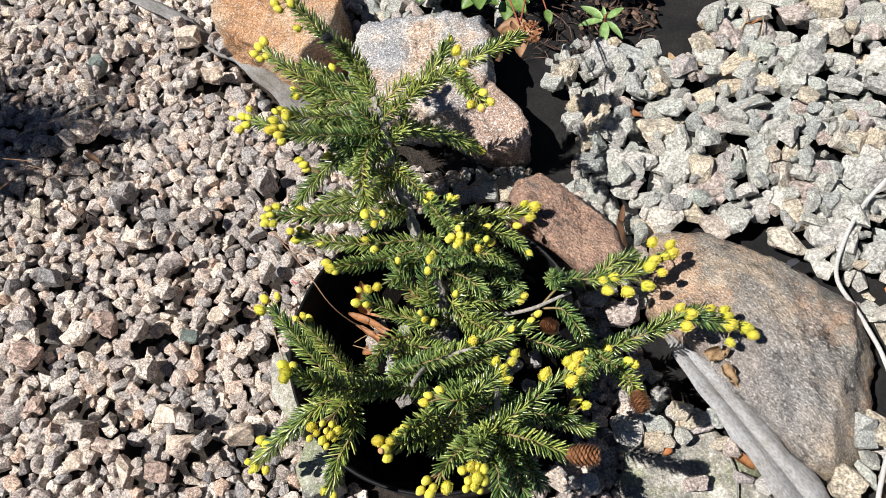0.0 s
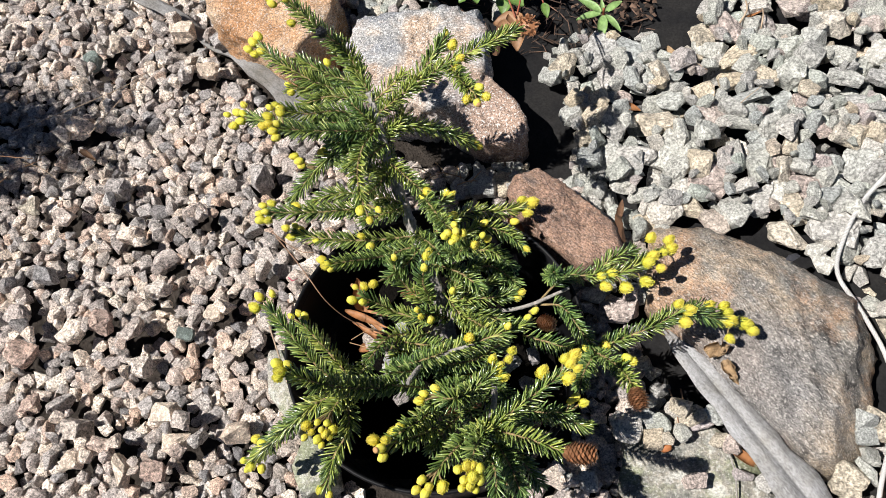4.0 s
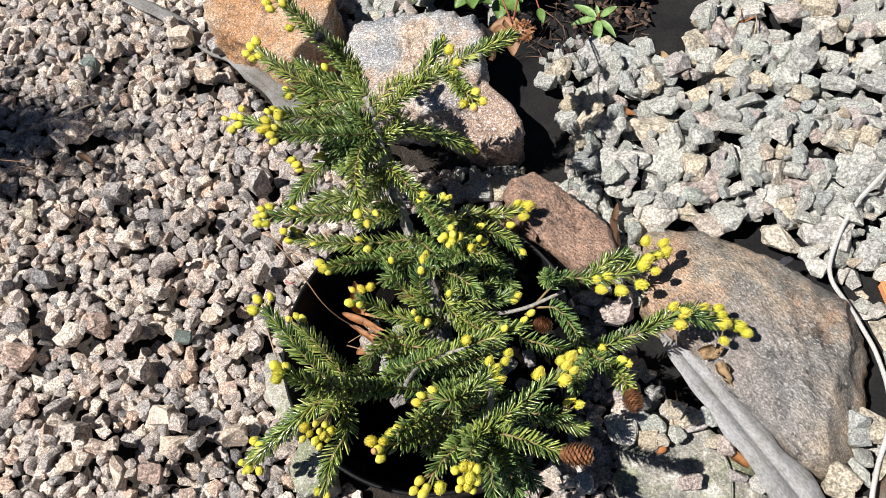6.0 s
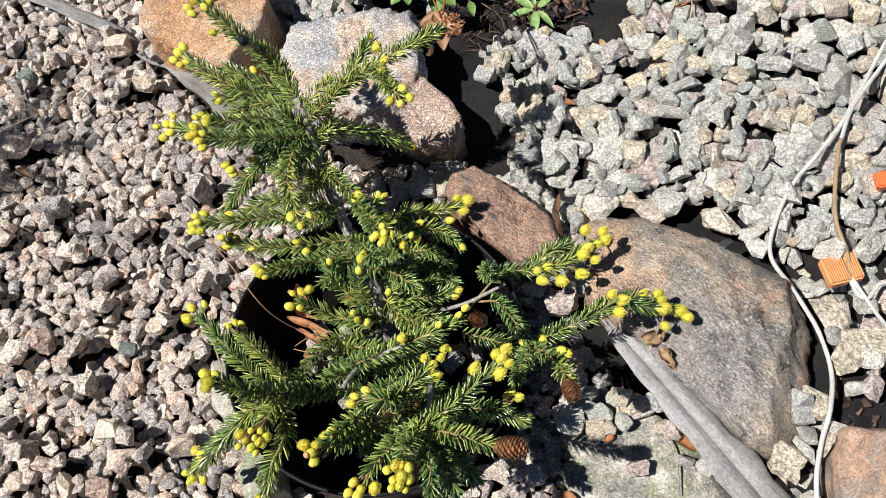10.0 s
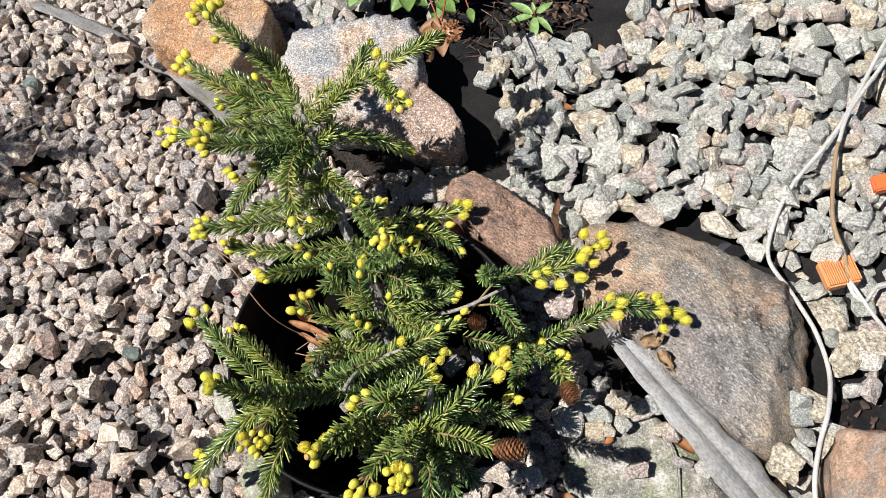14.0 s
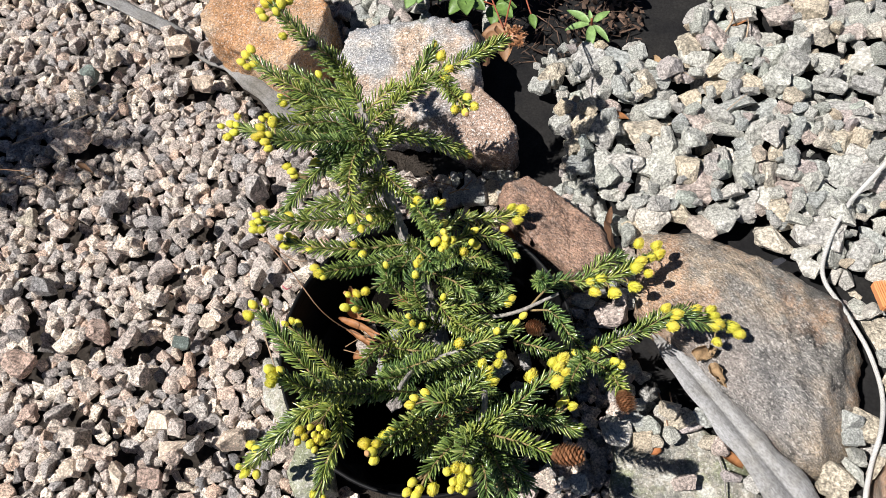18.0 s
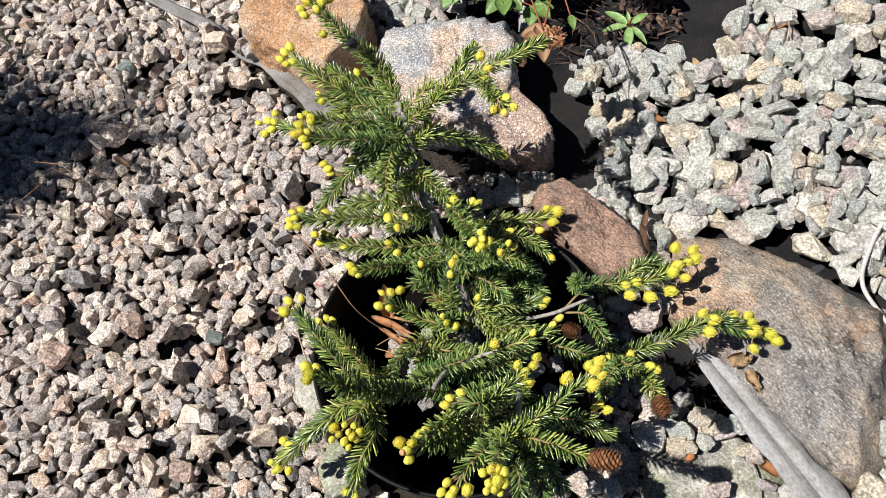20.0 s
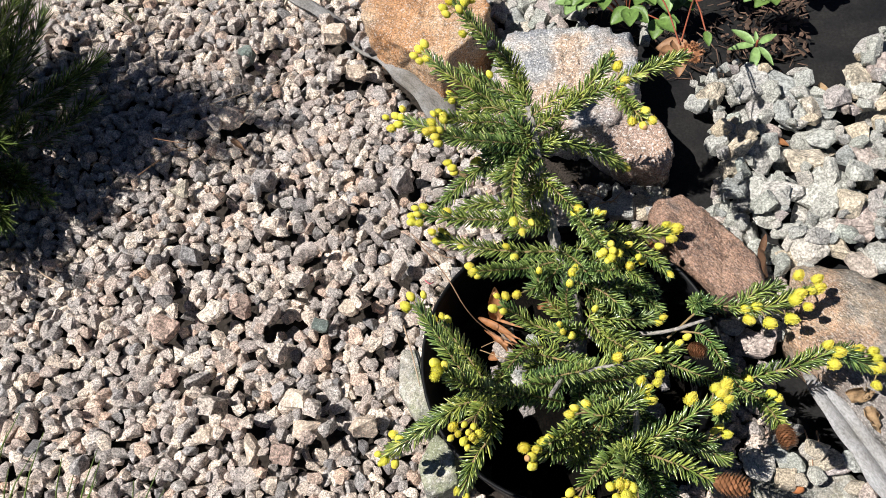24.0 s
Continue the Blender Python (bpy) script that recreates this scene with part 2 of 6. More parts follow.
def wood_mat(name, c, turn):
    """Weathered wood: long grain, cracks, pale specks and dirt."""
    m = Nodes(name, 0.8, 0.25)
    grain = m.noise(80, 5, 0.7, stretch=(7, 1, 1, turn))
    col = m.mix(c, m.ramp(grain, [(0.30, 0.66), (0.45, 0.97), (0.70, 1.18)]), 1.0, "MULTIPLY")
    col = m.mix(col, m.ramp(m.noise(420, 3, 0.75, stretch=(1.8, 1, 1, turn)), [(0.36, 0.60), (0.5, 1.0), (0.62, 1.3)]), 0.7, "MULTIPLY")
    col = m.mix(col, m.ramp(m.noise(22, 4, 0.65), [(0.36, (0.74, 0.71, 0.66)), (0.6, (1.08, 1.08, 1.1))]), 1.0, "MULTIPLY")
    m.colour(col)
    m.bump(m.add(m.noise(120, 5, 0.7, stretch=(6, 1, 1, turn)), m.add(m.noise(400, 3), 0.5, "MULTIPLY")), 0.9, 0.002)
    return m.mat


M_LOG, M_LOG_OLD = wood_mat("silvery weathered wood", (0.27, 0.268, 0.266), -56), wood_mat("grey weathered wood", (0.195, 0.19, 0.183), -40)
M_LEAF = plain("fresh green leaf", (0.10, 0.17, 0.04), 0.42, 0.45, 110, island=0.3, bump=0.4)
M_LEAF_PALE = plain("pale grey-green leaf", (0.17, 0.27, 0.09), 0.45, 0.4, 120, island=0.2, bump=0.4)
M_PETAL = plain("papery brown petal", (0.24, 0.13, 0.065), 0.6, 0.35, 120, bump=0.5)
M_SEED = plain("dark seed", (0.10, 0.05, 0.025), 0.7, 0.4, 300)
M_STEM_RED = plain("red-brown stem", (0.25, 0.07, 0.035), 0.5, 0.3, 200)
M_PINE = plain("dark pine needle", (0.10, 0.14, 0.035), 0.25, 0.2, 40, island=0.5, bump=0)
M_GRASS = plain("green grass blade", (0.09, 0.14, 0.025), 0.45, 0.3, 40, island=0.4, bump=0)
M_ORANGE = plain("orange plastic", (0.66, 0.28, 0.115), 0.45, 0.12, 60, bump=0.15)
M_RED = plain("orange-red plastic", (0.65, 0.12, 0.03), 0.45, 0.12, 60, bump=0.15)


def braid_mat(name, c):
    m = Nodes(name, 0.75, 0.3)
    uv = m.t.nodes.new("ShaderNodeTexCoord").outputs["UV"]
    mp = m.t.nodes.new("ShaderNodeMapping")
    mp.inputs["Scale"].default_value = (1.7, 2, 1)
    m.put(uv, mp.inputs[0])
    w = m.t.nodes.new("ShaderNodeTexWave")
    w.bands_direction = "DIAGONAL"
    w.inputs["Scale"].default_value, w.inputs["Distortion"].default_value = 1.0, 0.6
    m.put(mp.outputs[0], w.inputs["Vector"])
    shade = m.ramp(w.outputs["Fac"], [(0.0, 0.5), (0.45, 1.08)])
    dirt = m.ramp(m.noise(25, 4), [(0.3, 0.75), (0.65, 1.1)])
    m.colour(m.mix(m.mix(c, shade, 1.0, "MULTIPLY"), dirt, 1.0, "MULTIPLY"))
    m.bump(w.outputs["Fac"], 0.6, 0.0008)
    return m.mat


M_CORD = braid_mat("white braided cord", (0.58, 0.57, 0.545))
M_ROPE = braid_mat("tan braided cord", (0.37, 0.26, 0.15))


def fabric_mat():
    m = Nodes("black woven ground cloth", 0.75, 0.18)
    c = m.ramp(m.noise(14, 5, 0.7), [(0.35, (0.005, 0.005, 0.006)), (0.7, (0.018, 0.017, 0.016))])
    m.colour(m.mix(c, m.ramp(m.noise(300, 3), [(0.3, 0.6), (0.7, 1.5)]), 1.0, "MULTIPLY"))
    w = [m.t.nodes.new("ShaderNodeTexWave") for _ in range(2)]
    for n, d in zip(w, "XY"):
        n.bands_direction = d
        n.inputs["Scale"].default_value = 480
        m.put(m.co, n.inputs["Vector"])
    m.bump(m.add(w[0].outputs["Fac"], w[1].outputs["Fac"]), 0.3, 0.0004)
    return m.mat


M_FABRIC = fabric_mat()

# ---- building tools ----
rng = np.random.default_rng(7)


def mesh_of(name, verts, faces, mat, smooth=False):
    me = bpy.data.meshes.new(name)
    me.from_pydata([tuple(v) for v in np.asarray(verts, float).tolist()], [], faces if isinstance(faces, list) else faces.tolist())
    me.materials.append(mat)
    if smooth:
        me.polygons.foreach_set("use_smooth", [True] * len(me.polygons))
    me.update()
    return me


def bm_mesh(name, bm, mat, smooth=False):
    me = bpy.data.meshes.new(name)
    bm.to_mesh(me)
    bm.free()
    me.materials.append(mat)
    if smooth:
        me.polygons.foreach_set("use_smooth", [True] * len(me.polygons))
    return me


def child(name, me, parent, label="", m=None):
    ob = new(name, me)
    ob.parent = parent
    if m is not None:
        ob.matrix_basis = m
    if label:
        ob["label"] = label
    return ob


def unit(v):
    v = np.asarray(v, float)
    return v / (np.linalg.norm(v) + 1e-12)


def spline(pts, step=0.004):
    """Points along a smooth curve through pts."""
    P = np.asarray(pts, float)
    P = np.vstack([2 * P[0] - P[1], P, 2 * P[-1] - P[-2]])
    out = []
    for i in range(1, len(P) - 2):
        n = max(2, int(np.linalg.norm(P[i + 1] - P[i]) / step))
        for t in np.arange(n) / n:
            a, b, c, d = P[i - 1], P[i], P[i + 1], P[i + 2]
            out.append(0.5 * (2 * b + (c - a) * t + (2 * a - 5 * b + 4 * c - d) * t * t + (3 * b - a - 3 * c + d) * t ** 3))
    out.append(P[-2])
    return np.array(out)


def frames(C):
    """Tangents and two cross directions along a curve."""
    T = np.gradient(C, axis=0)
    T /= np.linalg.norm(T, axis=1)[:, None] + 1e-12
    u = np.cross(T[0], (0.3, 0.2, 1.0))
    U = []
    for t in T:
        u = unit(u - t * (u @ t))
        U.append(u)
    U = np.array(U)
    return T, U, np.cross(T, U)


def tube(C, radii, sides=7, wobble=0.0, flat=1.0):
    """Vertices and faces of a capped tube along C."""
    T, U, V = frames(C)
    a = np.arange(sides) * 2 * math.pi / sides
    r = np.broadcast_to(np.asarray(radii, float), (len(C),))[:, None]
    r = r * (1 + wobble * rng.normal(size=(len(C), sides)))
    ring = C[:, None, :] + (np.cos(a) * r)[:, :, None] * U[:, None, :] + (np.sin(a) * r * flat)[:, :, None] * V[:, None, :]
    verts = ring.reshape(-1, 3)
    faces = []
    for i in range(len(C) - 1):
        for j in range(sides):
            k = (j + 1) % sides
            faces.append((i * sides + j, i * sides + k, (i + 1) * sides + k, (i + 1) * sides + j))
    faces.append(tuple(range(sides))[::-1])
    faces.append(tuple((len(C) - 1) * sides + j for j in range(sides)))
    return verts, faces


def needles(base, way, length, width, bend, up):
    """Many tapered three-sided needles as one vertex and face array."""
    n = len(base)
    side = np.cross(way, up)
    side /= np.linalg.norm(side, axis=1)[:, None] + 1e-9
    top = np.cross(side, way)
    L, W = length[:, None], width[:, None] / 2
    mid = base + way * L * 0.45 + top * L * bend * 0.4
    far = base + way * L * 0.86 + top * L * bend * 0.85
    tip = base + way * L * 0.98 + top * L * bend
    ring = [(side, 1.0), (top * 0.9 - side * 0.35, 1.0), (-top * 0.75 - side * 0.6, 1.0)]
    v = np.stack([base + d * W * k * 0.7 for d, k in ring] + [mid + d * W * k for d, k in ring] + [far + d * W * k * 0.72 for d, k in ring] + [tip], 1)
    off = (np.arange(n) * 10)[:, None]
    quads = np.array([(r + j, r + (j + 1) % 3, r + 3 + (j + 1) % 3, r + 3 + j) for r in (0, 3) for j in range(3)])
    tris = np.array([(6 + j, 6 + (j + 1) % 3, 9) for j in range(3)])
    faces = (quads[None] + off[:, :, None]).reshape(-1, 4).tolist() + (tris[None] + off[:, :, None]).reshape(-1, 3).tolist()
    return v.reshape(-1, 3), faces


def ball(sub):
    bm = bmesh.new()
    bmesh.ops.create_icosphere(bm, subdivisions=sub, radius=1)
    v = np.array([p.co[:] for p in bm.verts])
    f = [tuple(q.index for q in p.verts) for p in bm.faces]
    bm.free()
    return v, f


def fnoise(P, scale, seed):
    return np.array([noise.noise(Vector(p) * scale + Vector((seed, seed * 1.7, -seed))) for p in P.tolist()])


def hull_planes(points):
    bm = bmesh.new()
    for p in points:
        bm.verts.new(p)
    bmesh.ops.convex_hull(bm, input=bm.verts)
    out = []
    for f in bm.faces:
        f.normal_update()
        out.append((*f.normal, f.normal.dot(f.verts[0].co)))
    bm.free()
    return np.array(out)


def boulder(points, mat, sub=5, rough=0.004, fine=0.0015, seed=1.0, crag=0.0, bulge=None):
    """A rock: the block that the corner points span, broken and roughened."""
    P = np.asarray(points, float)
    c = P.mean(0)
    dirs, faces = ball(sub)

    def reach(points):
        pl = hull_planes((np.asarray(points, float) - c).tolist())
        n, d = pl[:, :3], pl[:, 3]
        flip = np.where(d < 0, -1, 1)
        n, d = n * flip[:, None], d * flip
        k = dirs @ n.T
        r = np.where(k > 1e-4, d / np.maximum(k, 1e-4), 9.0)
        r = np.sort(r, axis=1)[:, :3]
        soft = 0.0014
        return -soft * np.log(np.exp(-(r - r[:, :1]) / soft).sum(1)) + r[:, 0]

    r = reach(P)
    if bulge:                            # a second block grown together with the first
        r = np.maximum(r, reach(bulge))
    v = dirs * r[:, None]
    v += dirs * (rough * fnoise(v, 22, seed) + rough * 0.6 * fnoise(v, 60, seed + 3) + fine * fnoise(v, 190, seed + 9) + fine * 0.6 * fnoise(v, 420, seed + 5))[:, None]
    if crag:
        step = fnoise(v * np.array([1.0, 0.3, 1.0]), 70, seed + 2)
        v += dirs * (crag * np.round(step * 3) / 3)[:, None]
    return mesh_of("rock", v + c, faces, mat, True)


def stone_mesh(mat, seed, flat=0.65, corners=15, chip=0.06, slim=(0.58, 0.95), crag=0.085):
    """A crushed stone about 2 units long: a broken block whose faces are split again into uneven facets."""
    g = np.random.default_rng(seed)
    p = g.normal(size=(corners, 3))
    p /= np.linalg.norm(p, axis=1)[:, None]
    p = np.sign(p) * np.abs(p) ** 0.66
    p *= np.array([1.0, g.uniform(*slim), g.uniform(flat * 0.8, flat * 1.2)])
    bm = bmesh.new()
    for q in p.tolist():
        bm.verts.new(q)
    res = bmesh.ops.convex_hull(bm, input=bm.verts)
    bmesh.ops.delete(bm, geom=[e for e in res["geom_interior"] if isinstance(e, bmesh.types.BMVert)], context="VERTS")
    if chip:
        bmesh.ops.bevel(bm, geom=list(bm.verts), offset=chip, segments=1, affect="VERTICES", profile=0.5, clamp_overlap=True)
        bmesh.ops.triangulate(bm, faces=bm.faces)
    bmesh.ops.subdivide_edges(bm, edges=[e for e in bm.edges if e.calc_length() > 0.85], cuts=1, use_grid_fill=True)
    bmesh.ops.triangulate(bm, faces=bm.faces)
    for v in bm.verts:
        k = v.co.normalized()
        v.co += k * (crag * noise.noise(v.co * 1.7 + Vector((seed, 0, 0))) + crag * 0.9 * noise.noise(v.co * 4.2 + Vector((0, seed, 0))))
    for v in bm.verts:                   # no corner stands far out
        if v.co.length > 1.12:
            v.co *= 1.12 / v.co.length
    bmesh.ops.recalc_face_normals(bm, faces=bm.faces)
    return bm_mesh("stone", bm, mat)


def mesh_arrays(me):
    v = np.array([p.co[:] for p in me.vertices])
    return v, [tuple(p.vertices) for p in me.polygons]


def inside(poly, x, y):
    hit, j = False, len(poly) - 1
    for i in range(len(poly)):
        (xi, yi), (xj, yj) = poly[i], poly[j]
        if (yi > y) != (yj > y) and x < (xj - xi) * (y - yi) / (yj - yi) + xi:
            hit = not hit
        j = i
    return hit


def thing(name, label, category, at=(0, 0, 0), group="", kind=""):
    ob = new(name)
    ob.location = at
    ob.empty_display_size = 0.02
    return tagged(ob, label, category, group, kind)


def leaf_blade(length, width, curl=0.15, fold=0.25, n=7, tooth=0.0, thick=0.0006):
    """A leaf with a folded middle, along +x, with a thin underside."""
    top, w = [], []
    for i in range(n + 1):
        t = i / n
        h = width * 0.5 * math.sin(math.pi * min(1, t * 0.93 + 0.05)) ** 0.8 * (1 - 0.25 * t)
        if tooth:
            h *= 1 + tooth * (i % 2)
        z = -curl * length * t * t
        top.append([(length * t, -h, z + h * fold), (length * t, -h * 0.5, z + h * fold * 0.4), (length * t, 0, z), (length * t, h * 0.5, z + h * fold * 0.4), (length * t, h, z + h * fold)])
    v = np.array(top).reshape(-1, 3)
    f = [(i * 5 + j, i * 5 + j + 1, i * 5 + j + 6, i * 5 + j + 5) for i in range(n) for j in range(4)]
    k = len(v)
    f += [tuple(k + q for q in reversed(p)) for p in f]
    rim = [i * 5 for i in range(n + 1)] + [n * 5 + j for j in range(1, 5)] + [i * 5 + 4 for i in range(n - 1, -1, -1)] + [3, 2, 1]
    f += [(rim[i], rim[i - 1], k + rim[i - 1], k + rim[i]) for i in range(len(rim))]
    return np.vstack([v, v - (0, 0, thick)]), f

# ---- ground ----
bm = bmesh.new()
bmesh.ops.create_grid(bm, x_segments=160, y_segments=160, size=1)
for v in bm.verts:
    r = math.hypot(v.co.x, v.co.y)
    k = 2.0 if max(abs(v.co.x), abs(v.co.y)) < 0.7 else 2.0 + ((max(abs(v.co.x), abs(v.co.y)) - 0.7) / 0.3) ** 4 * 900
    v.co = Vector((v.co.x * k - 0.2, v.co.y * k + 0.5, -0.034))
for f in [f for f in bm.faces if math.hypot(f.calc_center_median().x + 0.107, f.calc_center_median().y - 0.332) < 0.150]:
    bm.faces.remove(f)                   # the hole in which the pot stands
ground = tagged(new("ground", bm_mesh("ground", bm, M_GROUND)), "dark gritty earth under loose gravel", "ground", kind="structure")

# black woven cloth under the coarse stones, gently rumpled
bm = bmesh.new()
bmesh.ops.create_grid(bm, x_segments=70, y_segments=80, size=0.5)
for v in bm.verts:
    x, y = v.co.x * 1.5 + 0.40, v.co.y * 1.6 + 0.66
    v.co = Vector((x, y, -0.026 + 0.006 * noise.noise(Vector((x * 9, y * 7, 1))) + 0.002 * noise.noise(Vector((x * 40, y * 25, 4)))))
for f in [f for f in bm.faces if f.calc_center_median().x < -0.12 + 0.0 * f.calc_center_median().y or (f.calc_center_median().x < 0.10 and f.calc_center_median().y < 0.50)]:
    bm.faces.remove(f)
for f in [f for f in bm.faces if f.calc_center_median().x > 0.71 or not 0.01 < f.calc_center_median().y < 1.09]:
    bm.faces.remove(f)
bmesh.ops.solidify(bm, geom=bm.faces, thickness=0.001)
cloth = tagged(new("ground_cloth", bm_mesh("ground_cloth", bm, M_FABRIC, True)), "black woven ground cloth with dust, partly bare", "ground cloth", kind="structure")

# ---- rocks ----


def ring_rock(outline, z0, zs, inset=0.85, skirt=1.0):
    """Corner points of a rock: the outline near the ground, and a slightly smaller top whose heights are given."""
    cx, cy = sum(p[0] for p in outline) / len(outline), sum(p[1] for p in outline) / len(outline)
    pts = [(cx + (x - cx) * skirt, cy + (y - cy) * skirt, z0) for x, y in outline]
    pts += [(x, y, z * 0.55) for (x, y), z in zip(outline, zs)]
    pts += [(cx + (x - cx) * inset, cy + (y - cy) * inset, z) for (x, y), z in zip(outline, zs)]
    return pts


tagged(new("rock", boulder(ring_rock([(0.150, 0.492), (0.218, 0.485), (0.301, 0.437), (0.374, 0.382), (0.384, 0.312), (0.366, 0.250), (0.345, 0.200), (0.316, 0.182), (0.285, 0.190), (0.212, 0.305), (0.135, 0.385)], -0.03, [0.012, 0.018, 0.024, 0.018, -0.004, -0.004, -0.004, 0.006, 0.022, 0.038, 0.03], 0.95) + [(0.360, 0.368, 0.034), (0.356, 0.329, 0.038), (0.316, 0.248, 0.040), (0.303, 0.198, 0.030), (0.235, 0.425, 0.038)], M_ROCK_BIG, 6, 0.0036, 0.0020, 3.1, 0.0034)), "large flat brown-grey banded gneiss rock on the stones", "rock")
tagged(new("rock", boulder(ring_rock([(-0.024, 0.540), (-0.018, 0.565), (0.015, 0.572), (0.053, 0.545), (0.112, 0.487), (0.118, 0.435), (0.066, 0.420), (0.015, 0.470)], -0.03, [0.045, 0.045, 0.04, 0.038, 0.035, 0.04, 0.04, 0.045], 0.9), M_ROCK_BROWN, 6, 0.0042, 0.0015, 5.7, 0.003)), "long red-brown gneiss rock beside the pot", "rock")
white_core = [(-0.15, 0.77, z) for z in (-0.02, 0.045)] + [(-0.09, 0.78, z) for z in (-0.02, 0.045)] + [(-0.16, 0.70, z) for z in (-0.02, 0.045)]
white_lobe = [(-0.034, 0.700, 0.058), (0.000, 0.655, 0.052), (0.013, 0.626, 0.042), (-0.003, 0.606, 0.036), (-0.050, 0.608, 0.040), (-0.080, 0.650, 0.058), (-0.036, 0.700, -0.03), (-0.004, 0.655, -0.03), (0.008, 0.630, -0.03), (-0.006, 0.612, -0.03), (-0.046, 0.616, -0.03), (-0.080, 0.660, -0.03)]
tagged(new("rock", boulder(ring_rock([(-0.245, 0.785), (-0.232, 0.832), (-0.188, 0.832), (-0.122, 0.836), (-0.046, 0.824), (-0.038, 0.779), (-0.036, 0.704), (-0.060, 0.660), (-0.090, 0.648), (-0.168, 0.652), (-0.227, 0.700)], -0.03, [0.052, 0.05, 0.055, 0.058, 0.058, 0.066, 0.066, 0.064, 0.068, 0.070, 0.062], 0.95, 0.88), M_ROCK_WHITE, 6, 0.0058, 0.0026, 8.3, 0.005, white_lobe + white_core)), "pale speckled granite rock with pinkish stains", "rock")
tagged(new("rock", boulder(ring_rock([(-0.452, 0.875), (-0.430, 0.825), (-0.315, 0.745), (-0.255, 0.795), (-0.245, 0.850), (-0.290, 0.935), (-0.420, 0.950)], -0.03, [0.065, 0.065, 0.075, 0.088, 0.088, 0.075, 0.065], 0.97), M_ROCK_ORANGE, 6, 0.006, 0.0016, 11.2, 0.004)), "rusty orange granite rock with white crystals", "rock")
tagged(new("rock", boulder(ring_rock([(0.350, 0.090), (0.366, 0.180), (0.382, 0.206), (0.425, 0.200), (0.52, 0.19), (0.54, 0.08), (0.44, 0.05)], -0.03, [0.03, 0.03, 0.035, 0.035, 0.03, 0.03, 0.03], 0.9), M_ROCK_TAN, 5, 0.004, 0.0014, 14.2)), "orange-tan flat rock beside the white cord", "rock")

# thin lichen-covered slabs round the pot
tagged(new("flat_stone", boulder(ring_rock([(-0.318, 0.345), (-0.296, 0.345), (-0.286, 0.300), (-0.262, 0.262), (-0.270, 0.235), (-0.315, 0.290)], -0.02, [0.030, 0.032, 0.032, 0.034, 0.03, 0.025], 0.96), M_SLAB, 5, 0.002, 0.001, 21)), "greenish lichen-covered flat stone against the pot", "stone", "flat stones round the pot")
tagged(new("flat_stone", boulder(ring_rock([(-0.262, 0.245), (-0.235, 0.228), (-0.225, 0.185), (-0.262, 0.165), (-0.280, 0.205)], -0.02, [0.034, 0.036, 0.036, 0.03, 0.03], 0.94), M_SLAB, 5, 0.002, 0.001, 23)), "pale greenish flat stone against the pot", "stone", "flat stones round the pot")
tagged(new("flat_stone", boulder(ring_rock([(0.095, 0.250), (0.150, 0.262), (0.190, 0.252), (0.232, 0.205), (0.275, 0.120), (0.120, 0.100), (0.085, 0.180)], -0.03, [-0.006, -0.004, -0.004, -0.006, -0.008, -0.008, -0.006], 0.97), M_SLAB, 5, 0.003, 0.001, 27)), "greenish grey lichen-covered slab lying flat", "stone", "flat stones round the pot")

# ---- weathered branches on the ground ----


def log(pts, radii, mat, flat, label, seed, notch=0.0):
    C = spline(pts, 0.006)
    R = np.interp(np.linspace(0, 1, len(C)), np.linspace(0, 1, len(radii)), radii)
    v, f = tube(C, R, 30, 0.0, flat)
    T, U, V = frames(C)
    a = np.tile(np.arange(30), len(C)) * 2 * math.pi / 30
    groove = 0.12 * np.sin(a * 3 + seed) + 0.05 * np.sin(a * 8 + 2 * seed)
    groove -= notch * np.exp(-((a - radians(288)) / 0.42) ** 2)      # a crack along the upper side
    ctr = np.repeat(C, 30, axis=0)
    v = ctr + (v - ctr) * (1 + groove + 0.25 * fnoise(v, 30, seed))[:, None]
    ob = thing("branch", label, "branch", tuple(C[0]))
    child("wood", mesh_of("wood", v - C[0], f, mat, True), ob)
    g = np.random.default_rng(int(seed * 10))
    for k in range(6):                   # splinters at the broken end
        a = 2 * math.pi * k / 6
        b = R[2] * 0.6 * (math.cos(a) * U[2] + flat * math.sin(a) * V[2])
        w = [C[3] - C[0] + b, C[0] - C[0] + b * 0.9, -T[0] * g.uniform(0.006, 0.014) + b * 0.8 + g.normal(size=3) * 0.001]
        sv, sf = tube(spline(w, 0.004), np.linspace(R[2] * 0.3, R[2] * 0.08, len(spline(w, 0.004))), 6, 0.1)
        child("splinter", mesh_of("splinter", sv, sf, mat, True), ob)
    return ob


log([(0.163, 0.352, 0.000), (0.176, 0.323, 0.012), (0.203, 0.279, 0.014), (0.246, 0.211, 0.012), (0.289, 0.141, 0.008), (0.310, 0.101, 0.004)], [0.011, 0.019, 0.0215, 0.025, 0.029, 0.031], M_LOG, 0.5, "silvery weathered bare branch lying on the ground", 1.0, 0.6)
log([(-0.66, 0.990, 0.008), (-0.575, 0.938, 0.008), (-0.51, 0.895, 0.006), (-0.480, 0.873, -0.012), (-0.450, 0.853, -0.016), (-0.405, 0.824, -0.004), (-0.345, 0.766, -0.001), (-0.303, 0.700, -0.014)], [0.010, 0.0105, 0.011, 0.011, 0.015, 0.024, 0.026, 0.018], M_LOG_OLD, 0.5, "grey weathered branch half buried in gravel", 2.2)

